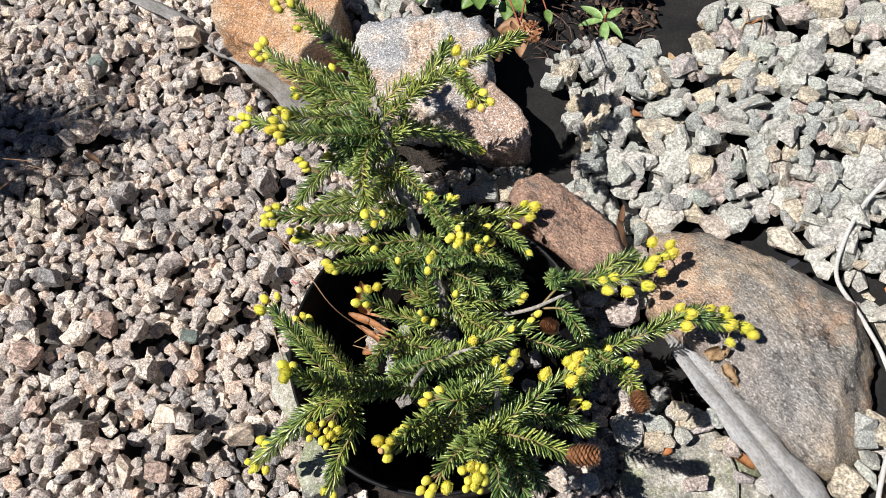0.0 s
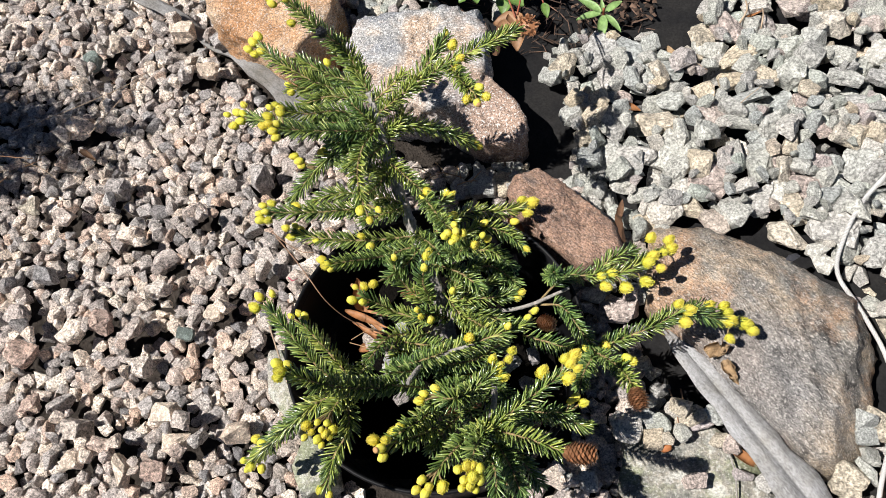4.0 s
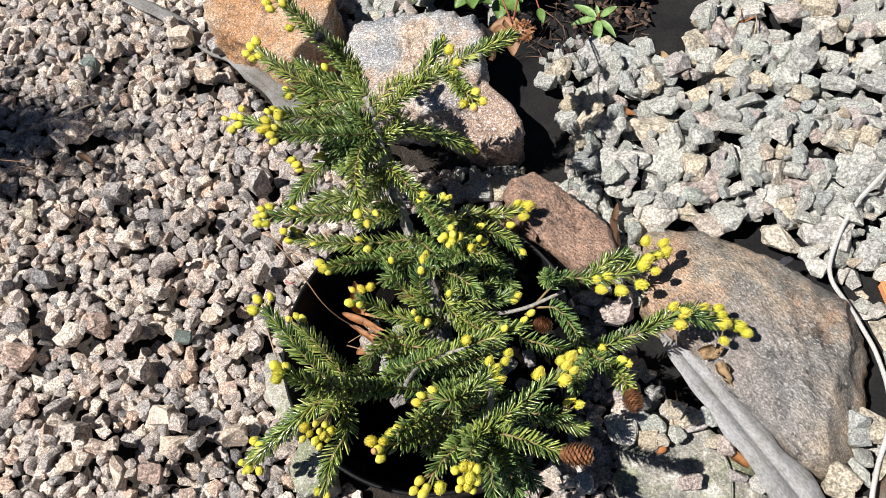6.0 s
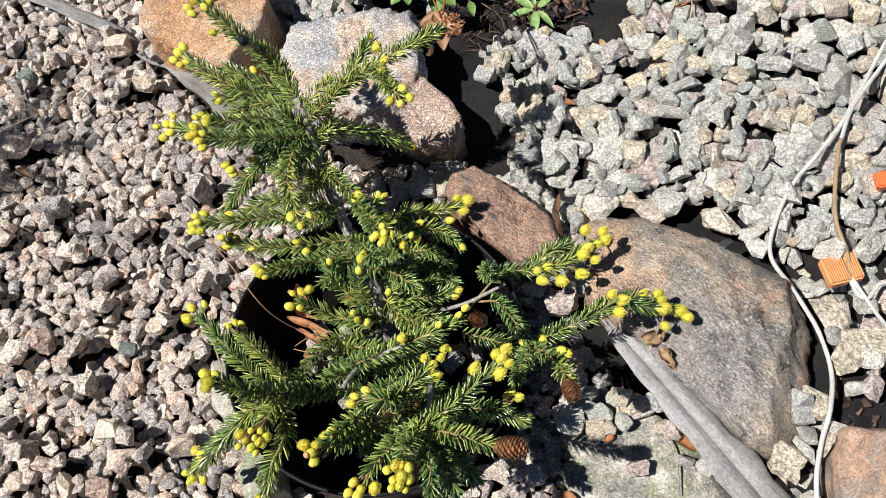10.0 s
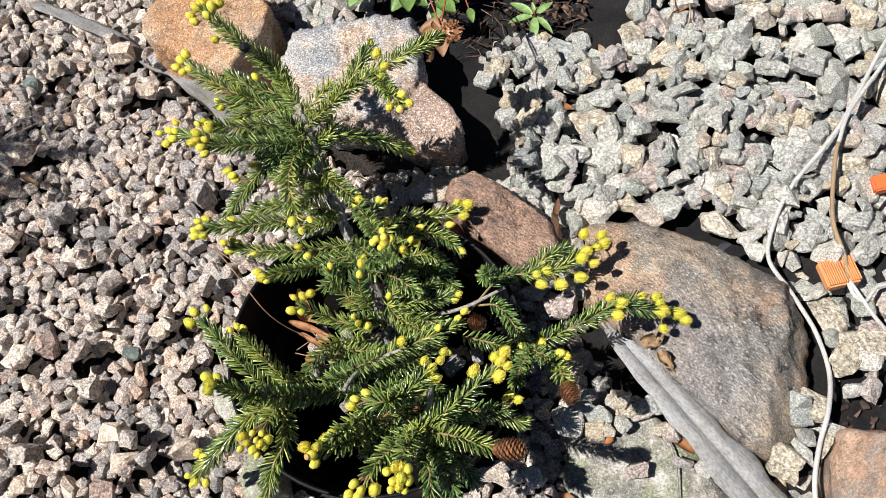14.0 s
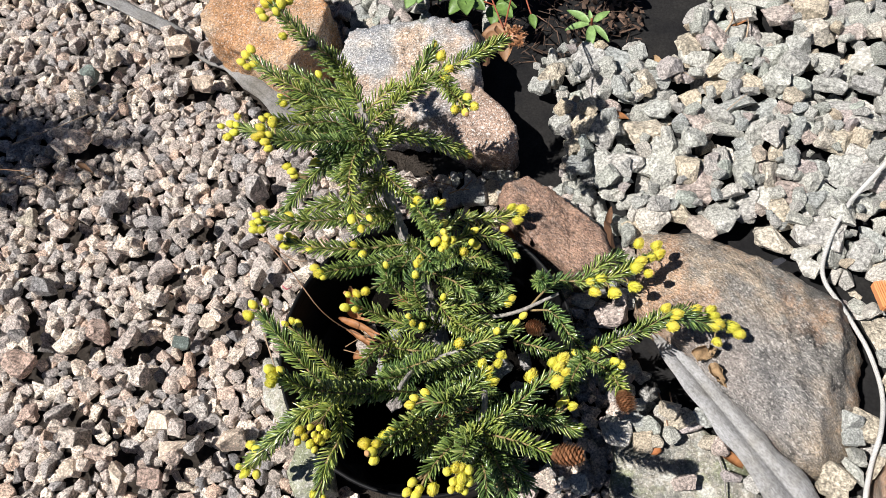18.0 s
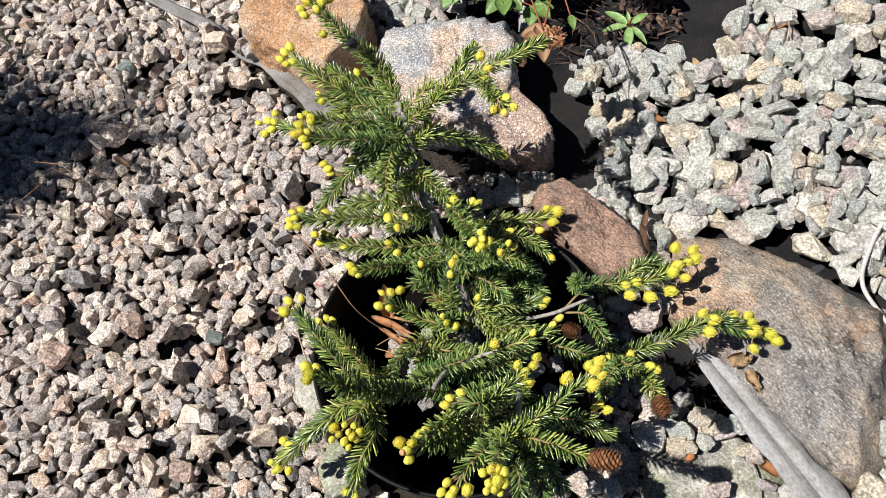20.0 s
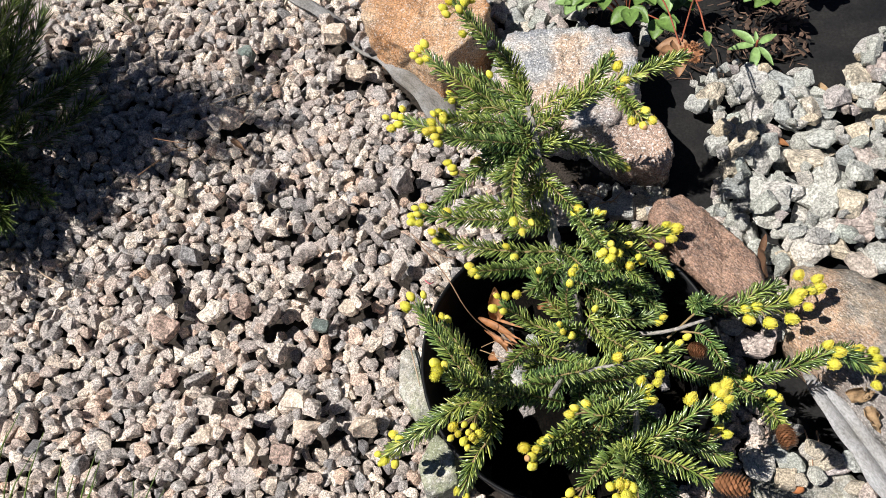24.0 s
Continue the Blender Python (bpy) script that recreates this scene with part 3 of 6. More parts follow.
# ---- pot ----
POT, RIM, POT_R = (-0.113, 0.330), 0.074, 0.169
pot = thing("plant_pot", "black plastic plant pot sunk in gravel", "plant pot", (*POT, 0))
pot.rotation_euler = (radians(-1), radians(2), 0)


def lathe(profile, mat, sides=72, name="lathe"):
    a = np.arange(sides) * 2 * math.pi / sides
    v = np.array([(r * math.cos(t), r * math.sin(t), z) for r, z in profile for t in a])
    f = [(i * sides + j, i * sides + (j + 1) % sides, (i + 1) * sides + (j + 1) % sides, (i + 1) * sides + j) for i in range(len(profile) - 1) for j in range(sides)]
    return mesh_of(name, v, f, mat, True)


prof = [(POT_R - 0.034, -0.14), (POT_R - 0.016, -0.028)]
for i in range(13):                      # ribbed outer wall
    z = -0.028 + i * 0.0070
    prof += [(POT_R - 0.014 + 0.0009 * i, z), (POT_R - 0.0125 + 0.0009 * i, z + 0.003)]
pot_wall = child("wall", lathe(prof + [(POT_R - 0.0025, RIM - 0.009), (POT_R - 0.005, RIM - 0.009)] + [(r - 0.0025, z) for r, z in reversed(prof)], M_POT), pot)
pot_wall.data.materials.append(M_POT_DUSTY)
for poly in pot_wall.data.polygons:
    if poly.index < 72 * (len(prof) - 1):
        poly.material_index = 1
child("rim", lathe([(POT_R - 0.005, RIM - 0.010), (POT_R - 0.0005, RIM - 0.009), (POT_R + 0.001, RIM - 0.003), (POT_R, RIM), (POT_R - 0.002, RIM), (POT_R - 0.0035, RIM - 0.003), (POT_R - 0.0052, RIM - 0.0095)], M_RIM), pot, "thin glossy black rim")
bm = bmesh.new()
bmesh.ops.create_circle(bm, cap_ends=True, cap_tris=True, radius=POT_R - 0.030, segments=60)
bmesh.ops.subdivide_edges(bm, edges=bm.edges, cuts=5, use_grid_fill=True)
for v in bm.verts:
    v.co.z = -0.022 - 0.105 * min(1.0, max(0.0, min((0.03 - v.co.y) / 0.05, (0.045 - v.co.x) / 0.04), (-0.085 - v.co.x) / 0.03)) + 0.006 * noise.noise(v.co * 30) + 0.003 * noise.noise(v.co * 90)
# the soil's near-black colour carries the shade of the pot
soil = child("soil", bm_mesh("soil", bm, M_SOIL, True), pot, "peaty potting soil, coloured near black for the pot's deep shade")

# ---- spruce ----
spruce = thing("spruce", "small green potted spruce with bright yellow-green buds", "conifer", (*POT, -0.02))


def local(p):
    return np.asarray(p, float) - (*POT, -0.02)


def bud_mesh(seed, burst):
    """A swelling bud along +z, 1 unit long: an egg of tight scales, or a tuft of young needle tips once it bursts."""
    g = np.random.default_rng(seed)
    v, f = ball(3)
    wide = g.uniform(0.92, 1.06)
    v = v * (0.37 * wide, 0.37 * wide, 0.50) + (0, 0, 0.50)
    v[:, :2] *= (1.06 - 0.16 * np.clip(v[:, 2:3], 0, 1))
    v += 0.05 * np.stack([fnoise(v, 3.0, seed), fnoise(v, 3.0, seed + 7), 0.5 * fnoise(v, 3.0, seed + 11)], 1)
    core = len(f)
    f = list(f)
    n = 150 if burst else 80
    t = (np.arange(n) + g.uniform(0, 1, n)) / n * 0.94 + 0.03
    a = np.arange(n) * 2.39996 + g.normal(0, 0.12, n)
    u = np.clip((t - 0.5) / 0.5, -0.98, 0.98)
    shape = np.sqrt(1 - u ** 2)
    r = 0.36 * wide * shape * (1.06 - 0.16 * t)
    rad = np.stack([np.cos(a), np.sin(a), 0 * a], 1)
    up = np.array((0, 0, 1.0))
    out = rad * shape[:, None] + up * u[:, None]
    along = up * shape[:, None] - rad * u[:, None]
    lean = g.uniform(0.25, 0.75, n) if burst else g.uniform(0.0, 0.10, n)
    way = along + out * lean[:, None]
    way /= np.linalg.norm(way, axis=1)[:, None]
    base = rad * r[:, None] + np.stack([0 * t, 0 * t, t], 1) - out * (0.02 if burst else 0.035)
    ln = g.uniform(0.16, 0.28, n) if burst else g.uniform(0.10, 0.15, n)
    nv, nf = needles(base, way, ln, np.full(n, 0.055 if burst else 0.10), np.full((n, 1), -0.05), out + 1e-3)
    f += [tuple(q + len(v) for q in p) for p in nf]
    me = mesh_of("bud", np.vstack([v, nv]), f, M_BUD)
    me.polygons.foreach_set("use_smooth", [i < core for i in range(len(f))])
    return me


BUDS = [bud_mesh(i, i % 2) for i in range(6)]


def cap_mesh():
    v, f = ball(2)
    v = v * (0.24, 0.24, 0.13)
    return mesh_of("bud_scale", v, f, M_BUDCAP, True)


CAP = cap_mesh()
SHOOTS = 0


def shoot(pts, buds=(), r=0.0009, thick=0.0, length=0.0158, dense=1.0, bare=0.0, brush=0, caps=(), size=0.0098):
    """One shoot: a twig through pts, its needles, and its buds, each a piece under the twig."""
    global SHOOTS
    SHOOTS += 1
    g = np.random.default_rng(1000 + SHOOTS)
    C = spline([local(p) for p in pts], 0.003)
    u = np.linspace(0, 1, len(C))
    v, f = tube(C, np.interp(u, [0, 1], [max(r * 1.6, thick), r]), 6, 0.08)
    twig = child("branch", mesh_of("branch", v, f, M_BARK if thick else M_TWIG, True), spruce)
    T, U, V = frames(C)
    total = np.linalg.norm(np.diff(C, axis=0), axis=1).sum()
    n = int(total * 1850 * dense * (1 - bare))
    if n:
        s = np.sort(g.uniform(bare, 1.0, n))
        i = np.clip((s * (len(C) - 1)).astype(int), 0, len(C) - 1)
        a = np.arange(n) * 2.39996 + g.normal(0, 0.15, n)
        lat = np.cross(T[i], np.array((0.0, -0.25, 1.0)) + 1e-4)
        lat /= np.linalg.norm(lat, axis=1)[:, None] + 1e-9
        rise = np.cross(lat, T[i])
        rad = np.cos(a)[:, None] * lat * 1.3 + (np.where(np.sin(a) < 0, 0.85, 0.8) * np.sin(a) + 0.10)[:, None] * rise
        rad -= T[i] * (rad * T[i]).sum(1)[:, None]
        rad /= np.linalg.norm(rad, axis=1)[:, None] + 1e-9
        ang = np.radians(np.interp(s, [0, 0.75, 1], [66, 58, 34]) + g.normal(0, 5.0, n))
        way = T[i] * np.cos(ang)[:, None] + rad * np.sin(ang)[:, None]
        ln = length * g.uniform(0.72, 1.08, n) * np.interp(s, [0, 0.12, 0.85, 1], [0.7, 1, 0.98, 0.72])
        nv, nf = needles(C[i] + rad * r, way, ln, g.uniform(0.0019, 0.0024, n), g.normal(0.20, 0.07, n)[:, None], T[i])
        child("needles", mesh_of("needles", nv, nf, M_NEEDLE, True), twig, "short stiff green needles")
    for k, b in enumerate(buds):
        b = local(b)
        j = int(np.argmin(np.linalg.norm(C - b, axis=1)))
        root = C[max(0, j - 3)]
        d = unit(unit(b - root) + 0.9 * T[j] + np.array((0, -0.1, 0.35)))
        sz = 1.15 * size * g.uniform(0.74, 1.12)
        m = Vector(d.tolist()).to_track_quat("Z", "Y").to_matrix().to_4x4()
        stalk = Matrix.Translation((b - d * sz * 0.5).tolist()) @ m @ Matrix.Diagonal((sz, sz, sz, 1))
        me = BUDS[(2 * ((SHOOTS + k) % 3) + (1 if brush or (SHOOTS + 2 * k) % 5 < 2 else 0))]
        child("bud", me, twig, "", stalk)
        gap = np.linalg.norm(b - C[j])
        if gap > 0.006:                # a bud on its own short spur
            sv, sf = tube(spline([C[max(0, j - 2)], C[max(0, j - 2)] * 0.5 + b * 0.5 + (0, 0, 0.001), b - d * sz * 0.4], 0.003), 0.0009, 5)
            child("spur", mesh_of("spur", sv, sf, M_TWIG, True), twig)
        if k in caps:
            child("bud_scale", CAP, twig, "brown papery scale on a bud", Matrix.Translation((b + d * sz * 0.48).tolist()) @ m @ Matrix.Diagonal((sz, sz, sz, 1)))
    return twig


def cone(at, way, length, radius, on, group="spruce cones"):
    """A closed cone with scales in spirals."""
    at, way = local(at), unit(way)
    q = np.array(Vector(way.tolist()).to_track_quat("Z", "Y").to_matrix())
    v, f = ball(2)
    v = v * (radius * 0.78, radius * 0.78, length * 0.48)
    V, Fs, off = [v], list(f), len(v)
    n = 105
    for i in range(n):
        t = (i + 0.5) / n
        a = i * 2.39996
        r = radius * math.sin(math.pi * (0.08 + 0.86 * t)) ** 0.6
        z = (t - 0.5) * length
        out = np.array((math.cos(a), math.sin(a), 0))
        tan = np.array((-math.sin(a), math.cos(a), 0))
        w, h = radius * 0.34, length * 0.13
        c = out * r * 0.78 + np.array((0, 0, z))
        e = np.array((0, 0, 1.0))
        sv = [c - tan * w * 0.6 - e * h * 0.6, c + tan * w * 0.6 - e * h * 0.6, c + tan * w + out * radius * 0.28 + e * h * 0.2, c + out * radius * 0.66 + e * h * 0.60, c - tan * w + out * radius * 0.28 + e * h * 0.2, c + out * radius * 0.05 + e * h * 0.2, c + out * radius * 0.26]
        V.append(np.array(sv))
        Fs += [tuple(off + k for k in p) for p in ((0, 1, 6), (1, 2, 6), (2, 3, 6), (3, 4, 6), (4, 0, 6), (2, 5, 3), (3, 5, 4), (1, 0, 5), (1, 5, 2), (0, 4, 5))]
        off += 7
    ob = child("cone", mesh_of("cone", np.vstack(V) @ q.T + at, Fs, M_CONE), on, "small red-brown cone")
    return ob


# trunk and the upper tier
trunk_curve = [(-0.103, 0.363, -0.020), (-0.104, 0.380, 0.030), (-0.116, 0.420, 0.075), (-0.133, 0.461, 0.102), (-0.143, 0.490, 0.130), (-0.153, 0.522, 0.160), (-0.160, 0.556, 0.193), (-0.170, 0.585, 0.210)]
shoot([(-0.171, 0.583, 0.208), (-0.184, 0.606, 0.240), (-0.207, 0.616, 0.268), (-0.226, 0.629, 0.285), (-0.244, 0.644, 0.302)], [(-0.252, 0.647, 0.304), (-0.258, 0.638, 0.302), (-0.247, 0.656, 0.302), (-0.254, 0.631, 0.300), (-0.235, 0.646, 0.303), (-0.229, 0.654, 0.300), (-0.240, 0.636, 0.302), (-0.236, 0.616, 0.285)], size=0.0108)
shoot([(-0.202, 0.587, 0.200), (-0.231, 0.592, 0.218), (-0.262, 0.610, 0.227), (-0.288, 0.634, 0.232)], [(-0.291, 0.645, 0.236), (-0.302, 0.630, 0.233), (-0.287, 0.626, 0.232), (-0.297, 0.639, 0.234), (-0.295, 0.625, 0.230)], dense=0.9, size=0.0108)
shoot([(-0.163, 0.568, 0.200), (-0.181, 0.590, 0.205), (-0.213, 0.603, 0.212), (-0.249, 0.624, 0.218)], [(-0.213, 0.613, 0.220)])
shoot([(-0.176, 0.573, 0.195), (-0.209, 0.588, 0.200), (-0.234, 0.590, 0.205), (-0.257, 0.589, 0.210)], [(-0.259, 0.593, 0.212), (-0.255, 0.583, 0.210)])
shoot([(-0.163, 0.548, 0.190), (-0.199, 0.556, 0.205), (-0.233, 0.545, 0.220), (-0.261, 0.544, 0.235)], [(-0.261, 0.545, 0.240), (-0.257, 0.543, 0.236)])
shoot([(-0.163, 0.540, 0.185), (-0.197, 0.528, 0.207), (-0.230, 0.519, 0.225), (-0.257, 0.516, 0.240)], [(-0.266, 0.527, 0.245), (-0.256, 0.517, 0.245), (-0.270, 0.515, 0.245), (-0.260, 0.509, 0.243), (-0.266, 0.540, 0.243), (-0.254, 0.532, 0.243), (-0.257, 0.503, 0.239), (-0.263, 0.515, 0.249)])
shoot([(-0.202, 0.546, 0.190), (-0.249, 0.549, 0.188), (-0.290, 0.564, 0.185), (-0.321, 0.580, 0.178)], [(-0.339, 0.579, 0.183), (-0.327, 0.581, 0.183), (-0.320, 0.591, 0.183), (-0.320, 0.579, 0.183), (-0.330, 0.565, 0.180), (-0.322, 0.569, 0.182)])
shoot([(-0.160, 0.546, 0.185), (-0.175, 0.515, 0.190), (-0.178, 0.476, 0.195), (-0.170, 0.438, 0.193)], [(-0.173, 0.434, 0.195), (-0.163, 0.423, 0.193), (-0.154, 0.435, 0.193)], size=0.0105)
shoot([(-0.174, 0.537, 0.180), (-0.209, 0.527, 0.170), (-0.242, 0.511, 0.150), (-0.271, 0.482, 0.135)], [(-0.254, 0.520, 0.165), (-0.260, 0.527, 0.165), (-0.252, 0.517, 0.160), (-0.225, 0.527, 0.170)])
shoot([(-0.153, 0.538, 0.170), (-0.133, 0.561, 0.180), (-0.144, 0.574, 0.190)], dense=0.9)
shoot([(-0.160, 0.556, 0.193), (-0.118, 0.573, 0.215), (-0.075, 0.589, 0.232), (-0.064, 0.594, 0.236)], [(-0.069, 0.607, 0.240), (-0.061, 0.588, 0.240), (-0.065, 0.577, 0.238)], brush=1, size=0.0115)
shoot([(-0.123, 0.570, 0.212), (-0.101, 0.592, 0.224), (-0.077, 0.625, 0.235)], [(-0.077, 0.628, 0.236)], dense=1.1)
shoot([(-0.062, 0.593, 0.236), (-0.031, 0.607, 0.238), (0.003, 0.622, 0.240)], dense=1.1)
shoot([(-0.072, 0.587, 0.232), (-0.057, 0.549, 0.249), (-0.042, 0.522, 0.260)], [(-0.040, 0.532, 0.261), (-0.053, 0.518, 0.261), (-0.042, 0.511, 0.264), (-0.033, 0.520, 0.261)], caps=(2,), size=0.0105)
shoot([(-0.158, 0.543, 0.180), (-0.128, 0.557, 0.169), (-0.092, 0.567, 0.137), (-0.055, 0.567, 0.101)], [(-0.053, 0.566, 0.100), (-0.057, 0.569, 0.103)])
shoot([(-0.158, 0.547, 0.180), (-0.171, 0.550, 0.200), (-0.184, 0.559, 0.215)])
shoot([(-0.154, 0.530, 0.165), (-0.185, 0.521, 0.170), (-0.207, 0.527, 0.193)], [(-0.206, 0.527, 0.195)])
# three added shoots, hidden under the others, to shade the ground before the pale rock
shoot([(-0.155, 0.530, 0.150), (-0.185, 0.560, 0.140), (-0.212, 0.585, 0.130)])
shoot([(-0.150, 0.525, 0.140), (-0.170, 0.572, 0.130), (-0.182, 0.605, 0.125)])
shoot([(-0.150, 0.520, 0.130), (-0.195, 0.535, 0.120), (-0.228, 0.552, 0.115)])
# middle tier
shoot([(-0.155, 0.519, 0.158), (-0.131, 0.494, 0.160), (-0.107, 0.466, 0.165)], [(-0.106, 0.468, 0.168), (-0.111, 0.463, 0.166)])
shoot([(-0.112, 0.470, 0.160), (-0.094, 0.432, 0.184), (-0.075, 0.393, 0.217)], [(-0.070, 0.393, 0.229), (-0.077, 0.384, 0.229), (-0.069, 0.378, 0.229), (-0.073, 0.375, 0.227), (-0.062, 0.384, 0.227), (-0.080, 0.382, 0.227), (-0.068, 0.384, 0.232)])
shoot([(-0.104, 0.447, 0.150), (-0.094, 0.459, 0.153), (-0.085, 0.467, 0.155)], [(-0.087, 0.471, 0.156), (-0.080, 0.469, 0.156), (-0.079, 0.444, 0.155)])
shoot([(-0.139, 0.476, 0.120), (-0.177, 0.470, 0.135), (-0.231, 0.458, 0.155), (-0.280, 0.455, 0.166)], [(-0.290, 0.463, 0.168), (-0.280, 0.465, 0.168), (-0.293, 0.453, 0.168), (-0.283, 0.445, 0.166), (-0.285, 0.453, 0.172), (-0.292, 0.446, 0.166), (-0.254, 0.464, 0.160)])
shoot([(-0.138, 0.479, 0.125), (-0.177, 0.485, 0.140), (-0.217, 0.489, 0.140), (-0.243, 0.479, 0.140)], dense=0.9)
shoot([(-0.131, 0.449, 0.100), (-0.181, 0.443, 0.108), (-0.234, 0.446, 0.113), (-0.269, 0.454, 0.116)], [(-0.278, 0.460, 0.118), (-0.267, 0.462, 0.118), (-0.271, 0.449, 0.116), (-0.261, 0.458, 0.116), (-0.242, 0.443, 0.115), (-0.188, 0.443, 0.120), (-0.178, 0.432, 0.115)])
shoot([(-0.133, 0.435, 0.100), (-0.166, 0.418, 0.115), (-0.193, 0.403, 0.139), (-0.213, 0.393, 0.154)], [(-0.222, 0.398, 0.156), (-0.212, 0.387, 0.154), (-0.217, 0.391, 0.156)])
shoot([(-0.108, 0.457, 0.090), (-0.071, 0.485, 0.083), (-0.038, 0.487, 0.078), (-0.002, 0.495, 0.072)], [(-0.005, 0.503, 0.074), (0.007, 0.500, 0.072), (0.001, 0.487, 0.071)], brush=1, size=0.013)
shoot([(-0.110, 0.422, 0.100), (-0.071, 0.393, 0.170), (-0.049, 0.379, 0.215)], [(-0.043, 0.384, 0.220), (-0.051, 0.374, 0.220), (-0.039, 0.385, 0.210)], size=0.0105)
shoot([(-0.098, 0.434, 0.090), (-0.058, 0.461, 0.090), (-0.025, 0.452, 0.090), (-0.003, 0.428, 0.090)], [(-0.002, 0.429, 0.092), (-0.014, 0.466, 0.090), (-0.049, 0.464, 0.095)])
shoot([(-0.111, 0.370, 0.090), (-0.116, 0.379, 0.120), (-0.113, 0.393, 0.140)], [(-0.110, 0.402, 0.143), (-0.112, 0.389, 0.142), (-0.107, 0.407, 0.143)])
shoot([(-0.120, 0.371, 0.090), (-0.144, 0.391, 0.110), (-0.150, 0.410, 0.130)], [(-0.147, 0.408, 0.132)], dense=1.1)
shoot([(-0.109, 0.350, 0.080), (-0.151, 0.364, 0.078), (-0.189, 0.376, 0.105)], [(-0.195, 0.385, 0.109), (-0.185, 0.386, 0.107), (-0.198, 0.370, 0.107), (-0.186, 0.367, 0.107)], caps=(0,), size=0.0105)
shoot([(-0.092, 0.353, 0.080), (-0.109, 0.351, 0.100), (-0.121, 0.342, 0.128)], [(-0.121, 0.345, 0.131), (-0.117, 0.337, 0.130), (-0.108, 0.337, 0.120)])
shoot([(-0.091, 0.372, 0.090), (-0.053, 0.372, 0.089), (-0.012, 0.377, 0.088)], [(-0.010, 0.377, 0.090), (-0.015, 0.371, 0.088)], brush=1)
shoot([(-0.091, 0.370, 0.090), (-0.072, 0.345, 0.090), (-0.060, 0.328, 0.090)])
shoot([(-0.091, 0.372, 0.090), (-0.077, 0.392, 0.100), (-0.057, 0.408, 0.110)], [(-0.084, 0.370, 0.120)])
shoot([(-0.091, 0.372, 0.090), (-0.060, 0.356, 0.085), (-0.026, 0.347, 0.080)])
shoot([(-0.067, 0.424, 0.060), (-0.040, 0.416, 0.075), (-0.014, 0.391, 0.080)])
shoot([(-0.073, 0.435, 0.070), (-0.046, 0.436, 0.080), (-0.017, 0.412, 0.080)])
shoot([(-0.094, 0.411, 0.060), (-0.067, 0.389, 0.075), (-0.034, 0.399, 0.080)])
# left tier
shoot([(-0.172, 0.258, 0.120), (-0.207, 0.267, 0.155), (-0.235, 0.296, 0.180), (-0.264, 0.330, 0.197)], [(-0.272, 0.339, 0.200), (-0.259, 0.342, 0.199), (-0.276, 0.328, 0.198)], size=0.0105)
shoot([(-0.189, 0.271, 0.100), (-0.212, 0.299, 0.115), (-0.233, 0.322, 0.125), (-0.248, 0.336, 0.132)], [(-0.258, 0.343, 0.134), (-0.250, 0.346, 0.134), (-0.243, 0.343, 0.133)], size=0.009)
shoot([(-0.143, 0.254, 0.150), (-0.173, 0.240, 0.200), (-0.197, 0.233, 0.245), (-0.214, 0.236, 0.270)], [(-0.222, 0.241, 0.276), (-0.219, 0.234, 0.276), (-0.213, 0.241, 0.274), (-0.221, 0.229, 0.274)])
shoot([(-0.174, 0.249, 0.170), (-0.186, 0.233, 0.186), (-0.194, 0.214, 0.198)], [(-0.210, 0.202, 0.213), (-0.199, 0.204, 0.216), (-0.190, 0.203, 0.216), (-0.204, 0.195, 0.216), (-0.194, 0.196, 0.220), (-0.185, 0.197, 0.213), (-0.198, 0.188, 0.216), (-0.194, 0.183, 0.215), (-0.187, 0.190, 0.216), (-0.211, 0.191, 0.213), (-0.190, 0.192, 0.219)], size=0.0088)
shoot([(-0.185, 0.244, 0.170), (-0.179, 0.209, 0.175), (-0.193, 0.183, 0.170), (-0.202, 0.157, 0.160)], [(-0.208, 0.154, 0.160), (-0.199, 0.149, 0.158)], dense=1.1)
shoot([(-0.176, 0.252, 0.160), (-0.210, 0.233, 0.180), (-0.255, 0.213, 0.145), (-0.300, 0.195, 0.100)], [(-0.279, 0.208, 0.130), (-0.307, 0.197, 0.100), (-0.299, 0.191, 0.100), (-0.287, 0.188, 0.100), (-0.287, 0.213, 0.125), (-0.303, 0.188, 0.098)], dense=1.1)
shoot([(-0.178, 0.303, 0.100), (-0.185, 0.277, 0.120), (-0.204, 0.259, 0.140)], dense=0.9)
shoot([(-0.111, 0.259, 0.130), (-0.147, 0.254, 0.160), (-0.183, 0.247, 0.180)], dense=1.0)
# front tier
shoot([(-0.085, 0.243, 0.160), (-0.100, 0.208, 0.210), (-0.118, 0.184, 0.245)], [(-0.124, 0.186, 0.240), (-0.119, 0.191, 0.238)])
shoot([(-0.091, 0.200, 0.200), (-0.108, 0.185, 0.227), (-0.126, 0.176, 0.246)], [(-0.139, 0.177, 0.254), (-0.132, 0.169, 0.256), (-0.128, 0.176, 0.256), (-0.131, 0.163, 0.249)], caps=(1,))
shoot([(-0.054, 0.239, 0.190), (-0.072, 0.218, 0.228), (-0.090, 0.222, 0.230)], [(-0.098, 0.221, 0.237), (-0.088, 0.226, 0.235), (-0.102, 0.215, 0.235)], size=0.0098)
shoot([(-0.158, 0.289, 0.100), (-0.109, 0.283, 0.150), (-0.054, 0.286, 0.185), (-0.003, 0.298, 0.200)], [(-0.022, 0.292, 0.209), (-0.060, 0.287, 0.195), (0.004, 0.308, 0.205), (-0.003, 0.302, 0.203)])
shoot([(-0.144, 0.328, 0.080), (-0.103, 0.313, 0.100), (-0.070, 0.298, 0.120)], dense=0.9)
